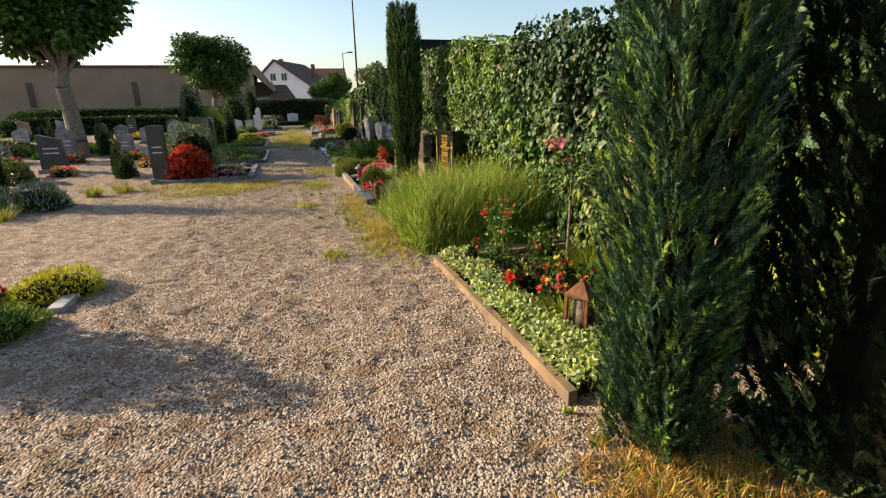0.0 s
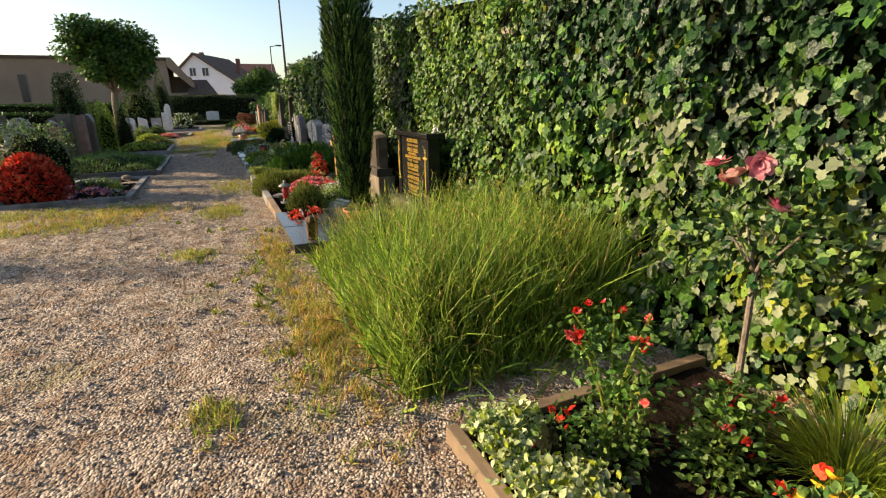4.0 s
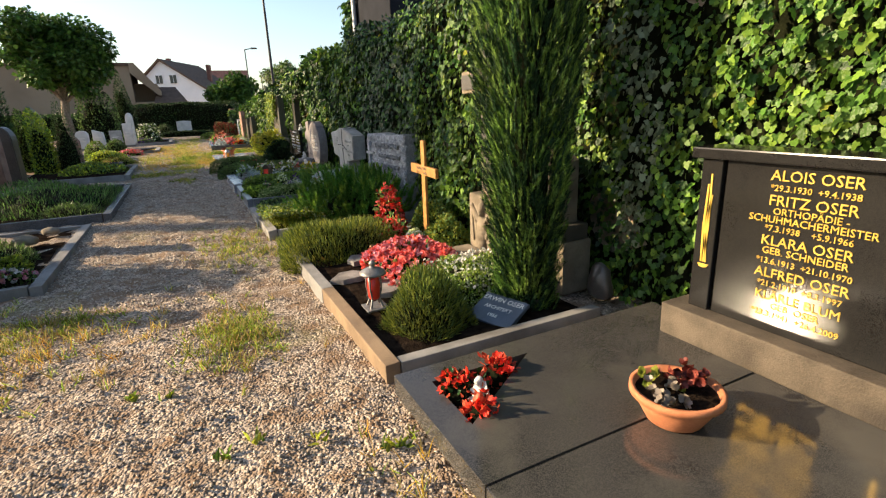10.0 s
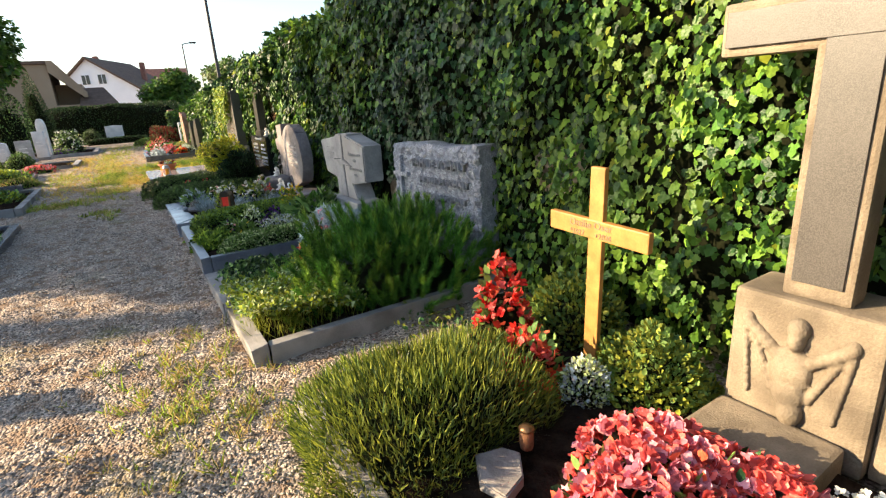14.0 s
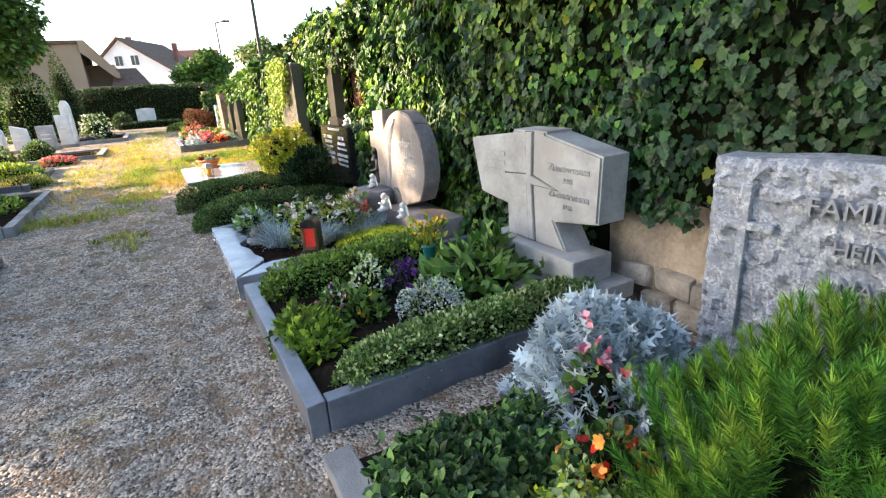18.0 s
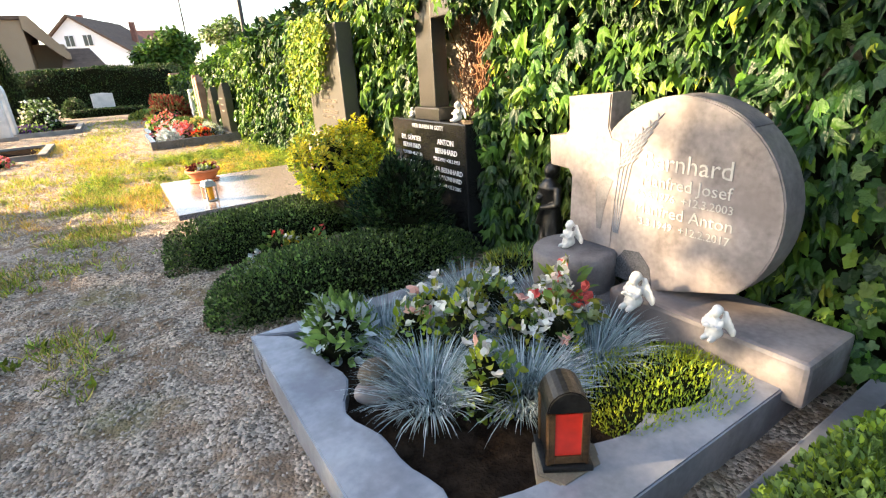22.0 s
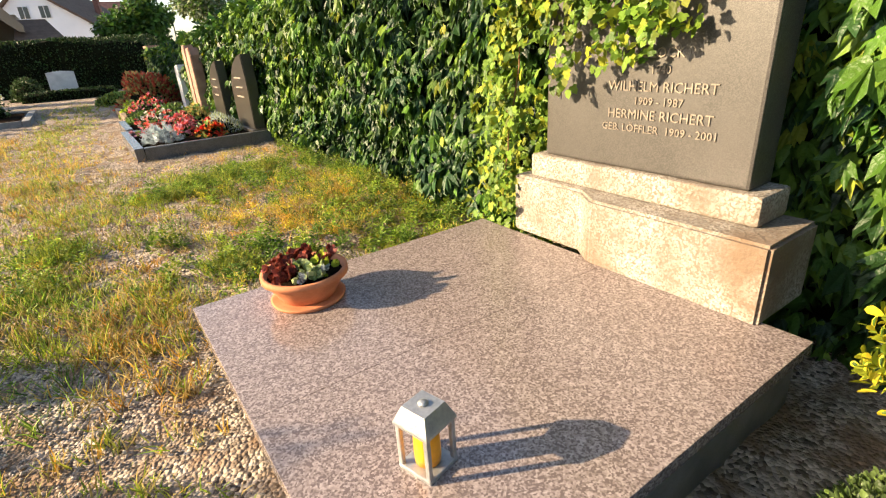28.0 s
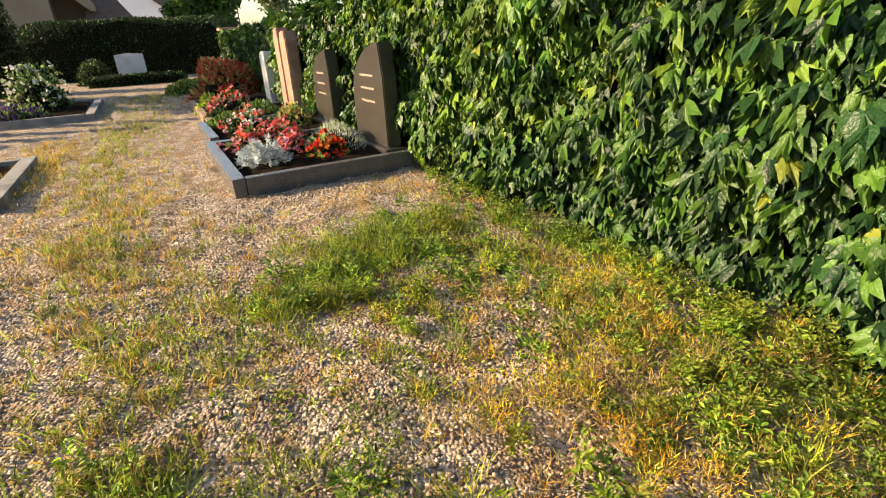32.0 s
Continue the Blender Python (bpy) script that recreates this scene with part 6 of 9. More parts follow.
def pine_mound(label, x, y, rx, ry, h, n, seed):
    """A dwarf pine: many upright shoots with needles all round."""
    rng = np.random.default_rng(seed)
    ob = thing("dwarf_pine", label, "conifer", x, y)
    core("twig_core", rx, ry, h, 0, ob, CORE_SHADE, 2.2, 0.62)
    p, d = shell(rng, n, rx, ry, h, 2.2, 0.2, 4.0, -0.05, 0.22)
    ax = unit(d * 0.8 + (0, 0, 1.0) + rng.normal(size=d.shape) * 0.25)
    k = 150
    base, al = [], []
    s1 = unit(np.cross(ax, rng.normal(size=ax.shape)))
    s2 = np.cross(ax, s1)
    long_ = rng.uniform(0.13, 0.24, (len(p), 1))
    for i in range(k):
        t, a = i / k, i * 2.4
        base.append(p + ax * (t * long_ - 0.06))
        al.append(unit(ax * (0.75 + 0.5 * t) + (s1 * math.cos(a) + s2 * math.sin(a)) * (1.0 - 0.4 * t) + rng.normal(size=ax.shape) * 0.1))
    base, al = np.concatenate(base), np.concatenate(al)
    fresh_ = rng.random(len(p)) < 0.5
    pk = np.concatenate([(fresh_ & (i > k * 0.62)).astype(int) for i in range(k)])
    leaves("needles", NEEDLE, base, al, unit(rng.normal(size=base.shape) + (-0.5, 0, 0.5)), 0.052 * rng.uniform(0.8, 1.2, len(base)), 0.0048, [PINE, PINE_TIP], ob, pick=pk)
    return ob


pine_mound("spreading dwarf mountain pine filling the grave", 2.27, 13.62, 0.72, 0.5, 0.6, 560, 120)
ground_cover("groundcover_plant", "glossy light green euonymus groundcover", "groundcover", 1.12, 1.8, 13.26, 14.15, 0.2, [BOX_LEAF, LIME, WEED, VARIEG], 11000, 0.03, 121, 0.03)
ground_cover("groundcover_plant", "dark green periwinkle groundcover", "groundcover", 1.18, 1.95, 14.1, 14.6, 0.15, [IVY_DARK, BOX_LEAF, COTON], 3600, 0.042, 122, 0.03)
flower_plant("geranium", "red and salmon geraniums between pine and silver ragwort", "flower", 1.78, 14.12, 0.14, 0.26, [BOX_LEAF, IVY_DARK], [RED_P, ORANGE_P], 200, 30, 123, 0.05, 0.026, 0.06)
flower_plant("geranium", "coral geranium against silver leaves", "flower", 1.98, 14.35, 0.12, 0.36, [BOX_LEAF], [CORAL_P, PINK_P], 150, 26, 124, 0.05, 0.024, 0.06)


def ragwort(label, x, y, r, h, n, seed):
    rng = np.random.default_rng(seed)
    ob = thing("silver_ragwort", label, "plant", x, y)
    core("twig_core", r, r, h, 0, ob, FLAG, 2.0, 0.5)
    p, d = shell(rng, n, r, r, h, 2, 0.25, 3, -0.05, 0.4)
    leaves("foliage", LOBED, p * 0.85, unit(d + (0, 0, 0.6) + rng.normal(size=d.shape) * 0.35), unit(rng.normal(size=d.shape) * 0.5 + d * 0.4 + (-0.3, 0, 0.8)), 0.13 * rng.uniform(0.6, 1.1, len(p)), 0.085, SILVER, ob)
    return ob


ragwort("silver-leaved ragwort with lobed felted leaves", 2.22, 14.48, 0.42, 0.56, 3000, 125)

# ---- fifth plot: chevron headstone and box edging ----
kerb("grave_edging", "dark grey granite edging with box hedges inside", 1.07, 2.85, 15.0, 16.6, 0.155, 0.08, KERB_NIGHT, sides="fnr")


def chevron_stone():
    ob = thing("headstone", "pale grey chevron-shaped headstone with a carved star cross", "headstone", 2.7, 15.65, 0.0)
    block("foot_slab", -0.26, 0.3, -0.6, 0.42, 0.1, 0.2, STONE_GREY, ob, 0.01)
    block("plinth", -0.08, 0.22, -0.5, 0.34, 0.202, 0.36, STONE_GREY, ob, 0.012)
    prism("slab", [(-0.6, 0.94), (-0.585, 0.576), (-0.245, 0.524), (-0.35, 0.362), (0.2, 0.362), (0.21, 0.56), (0.51, 0.6), (0.615, 0.967), (0.14, 1.02), (0.14, 1.045), (-0.17, 1.045), (-0.17, 1.03)], 0.0, 0.21, STONE_GREY, ob, bevel=0.012)
    shaft = [(0.0, 1.035), (-0.06, 1.035), (-0.05, 0.75), (-0.075, 0.375), (-0.025, 0.375), (-0.005, 0.75)]
    arms = [(0.24, 0.762), (-0.028, 0.782), (-0.27, 0.725), (-0.028, 0.728)]

    def wider(pts, by):
        cy, cz = sum(p[0] for p in pts) / len(pts), sum(p[1] for p in pts) / len(pts)
        return [(y + math.copysign(by, y - cy), z + math.copysign(by * 0.5, z - cz)) for y, z in pts]

    # Groove shade painted as dark outlines slightly wider than the raised star.
    prism("groove", wider(shaft, 0.012), -0.0015, 0.001, KERB_DARK, ob, bevel=0)
    prism("arm_groove", wider(arms, 0.016), -0.003, 0.0005, KERB_DARK, ob, bevel=0)
    prism("star_shaft", shaft, -0.012, 0.002, STONE_GREY, ob, bevel=0.003)
    prism("star_arm", arms, -0.016, 0.0015, STONE_GREY, ob, bevel=0.003)
    for text, s, y, z in (("Ida", 0.06, 0.35, 0.87), ("Zimmermann", 0.06, -0.36, 0.83), ("1921", 0.04, -0.36, 0.77), ("Zimmermann", 0.06, -0.36, 0.68), ("1926", 0.04, -0.36, 0.62)):
        if text == "Ida":
            for k in range(3):
                block("worn_lettering", -0.006, 0.002, y - 0.13, y + 0.1, z - k * 0.06, z - k * 0.06 + 0.028, STONE_GREY, ob, 0.002)
        else:
            letters(text, s, y, z, -0.002, ob, STONE_GREY, depth=0.004)


chevron_stone()
bush("box_hedge", "low clipped box hedge along the grave's side", "hedge", 2.0, 15.14, (0.76, 0.115, 0.27), [BOX_LEAF, BOX_LEAF, VARIEG], 17000, 0.026, 130, OVAL, 5.0, 0.06, 5.0, z=0.0)
bush("box_hedge", "low clipped box hedge along the grave's far side", "hedge", 1.8, 16.38, (0.68, 0.15, 0.31), [BOX_LEAF, GRASS, BOX_LEAF], 13000, 0.026, 131, OVAL, 5.0, 0.06, 5.0, z=0.0)
bush("primula", "crinkled fresh green primula leaves along the front edging", "plant", 1.27, 15.66, (0.15, 0.27, 0.15), [GRASS, IVY_LIGHT, GRASS_DARK], 1300, 0.055, 132, OVAL, 3.0, 0.14, 5.0, 0.2, 0.6, z=0.06)
flower_plant("bedding_flower", "mixed pink and lilac bedding flowers", "flower", 1.5, 15.9, 0.12, 0.18, [BOX_LEAF], [PINK_P, PURPLE_P, WHITE_P], 380, 60, 133, 0.035, 0.016, 0.08)
flower_plant("bedding_flower", "cream coloured fluffy bedding flowers", "flower", 1.72, 16.0, 0.13, 0.24, [VARIEG], [VARIEG, WHITE_P], 300, 170, 134, 0.03, 0.012, 0.08)
flower_plant("pansy", "deep purple pansies in dark soil", "flower", 1.95, 15.88, 0.14, 0.22, [BOX_LEAF, IVY_DARK], [PURPLE_P], 200, 110, 135, 0.04, 0.024, 0.08)
flower_plant("marigold", "yellow marigolds among green leaves", "flower", 1.6, 15.74, 0.12, 0.16, [BOX_LEAF, GRASS_DARK], [YELLOW_P], 300, 9, 136, 0.045, 0.02, 0.08)
flower_plant("alyssum", "pale silvery alyssum cushion", "plant", 1.9, 15.5, 0.17, 0.22, [SILVER, VARIEG, BOX_LEAF], [WHITE_P, SILVER], 2200, 620, 137, 0.018, 0.009, 0.08)
bush("hydrangea", "broad-leaved hydrangea with green leaves", "bush", 2.36, 15.66, (0.3, 0.32, 0.3), [BOX_LEAF, IVY_MID, BOX_LEAF], 620, 0.125, 138, OVAL, lump=0.25, up=-0.1, wide=0.45, z=0.05)


def vase(x, y, z):
    ob = thing("grave_vase", "green plastic spike vase with small yellow flowers", "vase", x, y, z)
    lathe("vase", ((0.02, 0), (0.03, 0.06), (0.045, 0.2), (0.05, 0.21), (0.042, 0.21)), GREEN_PLASTIC, ob, steps=16)
    rng = np.random.default_rng(140)
    p = rosette_stems(rng, 60, 0.13, 0.38)
    bm = bmesh.new()
    for c in p[:16]:
        tube(bm, (0, 0, 0.18), c, 0.003, 0.002, 5)
    part("stalk", bm, WEED, ob)
    leaves("foliage", OVAL, p - (0, 0, 0.05), unit(p - (0, 0, 0.1) + rng.normal(size=p.shape) * 0.1), unit(rng.normal(size=p.shape) + (0, 0, 1)), 0.06, 0.03, [WEED, GRASS], ob, pick=rng.integers(0, 2, 60))
    blooms(ob, "blossoms", p[:34], 0.018, [YELLOW_P], 141)


vase(2.22, 16.1, 0.1)
for i, (dy, dz, w, h) in enumerate(((14.5, 0.06, 0.22, 0.12), (14.72, 0.07, 0.2, 0.14), (14.95, 0.06, 0.24, 0.12), (14.6, 0.2, 0.24, 0.12), (14.86, 0.21, 0.22, 0.12), (15.12, 0.2, 0.2, 0.13), (14.55, 0.33, 0.26, 0.1))):
    block("rubble_stone", 3.06, 3.16, dy - w / 2, dy + w / 2, dz - h / 2 - 0.01, dz + h / 2, RUBBLE, wall, 0.03, wobble=0.02, seed=i)

# ---- sixth plot: disc and cross headstone, fescue bed ----
sp = thing("grave_edging", "blue-grey polished marble edging with a wavy inner rim", "grave edging", 1.05, 17.57, 0.0)


def wavy(name, pts_out, pts_in, z0, z1, parent):
    bm = bmesh.new()
    o = [[bm.verts.new((x, y, z)) for x, y in pts_out] for z in (z0, z1)]
    i_ = [[bm.verts.new((x, y, z)) for x, y in pts_in] for z in (z0, z1)]
    k = len(pts_out)
    for j in range(k - 1):
        bm.faces.new((o[1][j], o[1][j + 1], i_[1][j + 1], i_[1][j]))
        bm.faces.new((o[0][j], i_[0][j], i_[0][j + 1], o[0][j + 1]))
        bm.faces.new((o[0][j], o[0][j + 1], o[1][j + 1], o[1][j]))
        bm.faces.new((i_[0][j], i_[1][j], i_[1][j + 1], i_[0][j + 1]))
    for j in (0, k - 1):
        bm.faces.new((o[0][j], o[1][j], i_[1][j], i_[0][j]))
    bmesh.ops.recalc_face_normals(bm, faces=bm.faces[:])
    bmesh.ops.bevel(bm, geom=[e for e in bm.edges if e.verts[0].co.z > z1 - 0.001 and e.verts[1].co.z > z1 - 0.001 and len(e.link_faces) == 2 and abs(e.link_faces[0].normal.z - e.link_faces[1].normal.z) > 0.5], offset=0.006, segments=2, affect="EDGES")
    return part(name, bm, KERB_MARBLE, parent)


ss = np.linspace(0, 1, 22)
wavy("front_kerb", [(0.0, -0.82 + 1.64 * s) for s in ss], [(0.2 + 0.035 * math.sin(s * 11) + 0.02 * math.sin(s * 23), -0.6 + 1.3 * s) for s in ss], -0.05, 0.155, sp)
wavy("near_kerb", [(0.006 + 1.75 * s, -0.82) for s in ss], [(0.215 + 1.5 * s, -0.61 + 0.0 + 0.03 * math.sin(s * 12) * s + 0.02 * math.sin(s * 25)) for s in ss], -0.05, 0.152, sp)
wavy("far_kerb", [(0.006 + 1.7 * s, 0.82) for s in ss], [(0.22 + 1.45 * s, 0.7 + 0.004 * math.sin(s * 14)) for s in ss], -0.05, 0.152, sp)
bm = bmesh.new()
bmesh.ops.create_grid(bm, x_segments=24, y_segments=24, size=0.5)
for v in bm.verts:
    v.co = Vector((0.95 + v.co.x * 1.6, 0.04 + v.co.y * 1.45, 0.11 + 0.03 * noise.noise((v.co.x * 9, v.co.y * 9, 8))))
part("earth_bed", bm, SOIL, sp)


def disc_stone():
    ob = thing("headstone", "round veined pink-grey headstone joined to a cross", "headstone", 2.63, 17.4, 0.0)
    cy, cz, r = -0.075, 0.695, 0.435

    def arc(rad, a0, a1, k):
        return [(cy + rad * math.cos(math.radians(a0 + (a1 - a0) * i / k)), cz + rad * math.sin(math.radians(a0 + (a1 - a0) * i / k))) for i in range(k + 1)]

    bm_out = arc(r, -80, 225, 44)
    prism("disc", bm_out, 0.0, 0.15, [STONE_PINK], ob, bevel=0.006)
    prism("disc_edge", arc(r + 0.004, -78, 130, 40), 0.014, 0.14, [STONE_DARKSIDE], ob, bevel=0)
    prism("cross", [(0.22, 0.415), (0.49, 0.415), (0.485, 0.735), (0.51, 0.768), (0.635, 0.775), (0.645, 0.925), (0.535, 0.935), (0.51, 0.965), (0.52, 1.12), (0.262, 1.14), (0.268, 0.99), (0.245, 0.945), (0.19, 0.93)], -0.004, 0.14, [STONE_PINK], ob, bevel=0.006)
    # Recess shade painted as a thin dark plate proud of the stone.
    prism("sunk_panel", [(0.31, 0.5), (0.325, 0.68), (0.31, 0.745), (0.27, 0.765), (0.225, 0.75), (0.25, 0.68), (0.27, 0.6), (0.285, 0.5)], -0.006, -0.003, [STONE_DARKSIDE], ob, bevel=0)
    # Arched hole drawn as a dark plate, its inner shade in the colour.
    prism("dark_niche", [(0.2, 0.282), (0.19, 0.36), (0.14, 0.43), (0.06, 0.44), (0.0, 0.38), (-0.02, 0.282)], -0.003, 0.02, [KERB_DARK], ob, bevel=0)
    block("plinth", -0.12, 0.24, -0.72, 0.12, 0.1, 0.28, STONE_PINK, ob, 0.02)
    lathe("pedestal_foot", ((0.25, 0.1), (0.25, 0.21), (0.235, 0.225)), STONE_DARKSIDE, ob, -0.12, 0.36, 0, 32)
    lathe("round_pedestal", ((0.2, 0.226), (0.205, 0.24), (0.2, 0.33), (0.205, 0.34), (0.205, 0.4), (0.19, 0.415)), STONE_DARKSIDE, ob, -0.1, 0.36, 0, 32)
    for k in range(5):
        bm = bmesh.new()
        stalk = [Vector((-0.001, 0.21 - k * 0.006, 0.5)), Vector((-0.002, 0.23 - k * 0.016, 0.66)), Vector((-0.002, 0.22 - k * 0.022, 0.8 + k * 0.012)), Vector((-0.002, 0.16 - k * 0.035, 0.92 + k * 0.03))]
        for a, b in zip(stalk, stalk[1:]):
            tube(bm, a, b, 0.0028, 0.0028, 5)
        for j in range(6):
            c = stalk[2].lerp(stalk[3], j / 5)
            for s in (-1, 1):
                tube(bm, c, c + Vector((-0.002, s * 0.014 - 0.012, 0.024)), 0.005, 0.002, 5)
        part("carved_wheat_ear", bm, KERB_MARBLE, ob)
    for text, s, z in (("Bernhard", 0.105, 0.83), ("Manfred Josef", 0.072, 0.755), ("*5.6.1976  +12.3.2003", 0.048, 0.7), ("Manfred Anton", 0.072, 0.63), ("*3.3.1949  +12.2.2017", 0.048, 0.575)):
        letters(text, s, -0.12, z, -0.002, ob, WORN_LETTER, depth=0.002)


disc_stone()
for i, (x, y, h) in enumerate(((1.5, 17.5, 0.25), (1.58, 17.68, 0.22), (1.78, 17.3, 0.23), (1.92, 17.36, 0.2), (1.57, 18.0, 0.22), (2.05, 18.03, 0.25), (2.2, 17.32, 0.24), (2.3, 17.75, 0.24), (1.85, 17.95, 0.22), (2.1, 17.62, 0.22))):
    tuft("blue_fescue", "blue-grey fescue grass tuft", "grass", x, y, 620, h, 0.34, [FESCUE, FESCUE, SILVER], 150 + i, 0.0045, 0.95, 0.11)
for i, (x, y) in enumerate(((1.77, 17.92), (1.76, 17.68), (1.97, 17.53), (2.08, 17.42), (1.66, 17.36), (2.06, 17.84), (1.86, 17.78), (2.16, 17.55), (1.62, 17.82))):
    flower_plant("mandevilla", "white trumpet flowers with yellow-green leaves", "flower", x, y, 0.11, 0.25, [BOX_LEAF, WEED, BOX_LEAF, LIME], [WHITE_P, WHITE_P, WHITE_P, WHITE_P, WHITE_P, SALMON_P], 190, 16, 170 + i, 0.042, 0.034, 0.11, petals=5, flower_low=0.8)
bush("moss_cushion", "yellow-green moss cushion in the grave bed", "moss", 2.2, 17.05, (0.34, 0.24, 0.1), [LIME, LIME, LIME, BOX_LEAF], 6500, 0.02, 180, NEEDLE, 2.5, 0.1, 4.0, 1.0, wide=0.35, z=0.1)
bush("sage", "grey-green broad-leaved sage at the edging", "plant", 1.4, 18.12, (0.15, 0.2, 0.22), [BOX_LEAF, BOX_LEAF, SILVER], 420, 0.07, 181, OVAL, up=0.3, wide=0.45, z=0.1)
rock("flagstone", "small stepping stone under the red lantern", "stone", 1.66, 16.98, 0.12, 0.12, 0.1, 0.04, SAND_STONE, 31, True)
def arched_lantern(label, x, y, z, w, h, rz):
    """A box lantern with an arched top, a framed red pane and rounded corner bars."""
    ob = thing("grave_lantern", label, "lantern", x, y, z, rz)
    q = w / 2
    block("foot", -q - 0.012, q + 0.012, -q - 0.012, q + 0.012, 0, 0.02, STATUE_DARK, ob, 0.005)
    for sx in (-1, 1):
        for sy in (-1, 1):
            bm = bmesh.new()
            tube(bm, (sx * (q - 0.006), sy * (q - 0.006), 0.02), (sx * (q - 0.006), sy * (q - 0.006), h * 0.74), 0.008, 0.008, 8)
            part("corner_bar", bm, BRONZE, ob)
    arch = [(q * math.cos(i * math.pi / 12), h * 0.74 + (h * 0.26) * math.sin(i * math.pi / 12)) for i in range(13)]
    prism("top", arch, -q, q, STATUE_DARK, ob, bevel=0.004)
    block("back_plate", q - 0.012, q - 0.006, -q + 0.01, q - 0.01, 0.021, h * 0.738, STATUE_DARK, ob, 0)
    for sy in (-1, 1):
        block("side_plate", -q + 0.012, q - 0.014, sy * (q - 0.008) - 0.003, sy * (q - 0.008) + 0.003, 0.021, h * 0.738, STATUE_DARK, ob, 0)
    block("red_pane", -q + 0.004, -q + 0.008, -q * 0.62, q * 0.62, 0.05, h * 0.72, RED_GLASS, ob, 0, "red glass pane")
    for a, b, c, d in ((-q * 0.86, -q * 0.62, 0.024, h * 0.736), (q * 0.62, q * 0.86, 0.024, h * 0.736), (-q * 0.62, q * 0.62, 0.024, 0.05)):
        block("pane_frame", -q - 0.002, -q + 0.008, a, b, c, d, BRONZE, ob, 0.002)
    return ob


arched_lantern("dark bronze grave lantern with an arched top and red glass", 1.66, 16.98, 0.16, 0.125, 0.27, 58)
rock("boulder", "pale rounded cobble in the bed", "stone", 1.36, 17.66, 0.14, 0.09, 0.07, 0.05, STONE_PINK, 33)
rock("boulder", "tan rounded cobble in the bed", "stone", 1.37, 17.68, 0.2, 0.07, 0.06, 0.05, SAND_STONE, 34)
angel("angel_figurine", "white ceramic angel leaning on the round headstone", 2.42, 17.32, 0.28, 0.17, WHITE_CERAMIC, 2)
angel("angel_figurine", "small white ceramic angel on the stone plinth", 2.44, 16.98, 0.28, 0.14, WHITE_CERAMIC, 3)
angel("angel_figurine", "reclining white ceramic angel on the round pedestal", 2.5, 17.77, 0.415, 0.14, WHITE_CERAMIC, 4)
bq = thing("bouquet", "bouquet of cream and white roses with a pale ribbon", "bouquet", 2.25, 17.55, 0.2)
rng = np.random.default_rng(190)
p, d = shell(rng, 60, 0.13, 0.13, 0.26, 2, 0.2, 3, 0, 0.2)
blooms(bq, "blossoms", p[:46], 0.035, [WHITE_P, WHITE_P, CORAL_P, VARIEG], 191, 8)
leaves("foliage", OVAL, p * 0.9, d, unit(rng.normal(size=d.shape) + (0, 0, 1)), 0.07, 0.035, [WEED, BOX_LEAF], bq, pick=rng.integers(0, 2, len(p)))
bm = bmesh.new()
for s in (0, 0.03):
    pr_ = None
    for k in range(7):
        c = Vector((-0.13 - 0.01 * k + 0.01 * math.sin(k), -0.06 - s, 0.16 - 0.045 * k))
        a, b = bm.verts.new(c + Vector((0, -0.012, 0))), bm.verts.new(c + Vector((0.004, 0.012, 0.004)))
        if pr_:
            bm.faces.new((pr_[0], a, b, pr_[1]))
        pr_ = (a, b)
part("ribbon", bm, WHITE_CERAMIC, bq)
sp_ = thing("stone_pedestal", "low rough stone block under the bronze statuette", "pedestal", 2.72, 18.06, 0.0)
block("block", -0.12, 0.14, -0.13, 0.13, -0.02, 0.268, KERB_DARK, sp_, 0.02, wobble=0.015, seed=4)


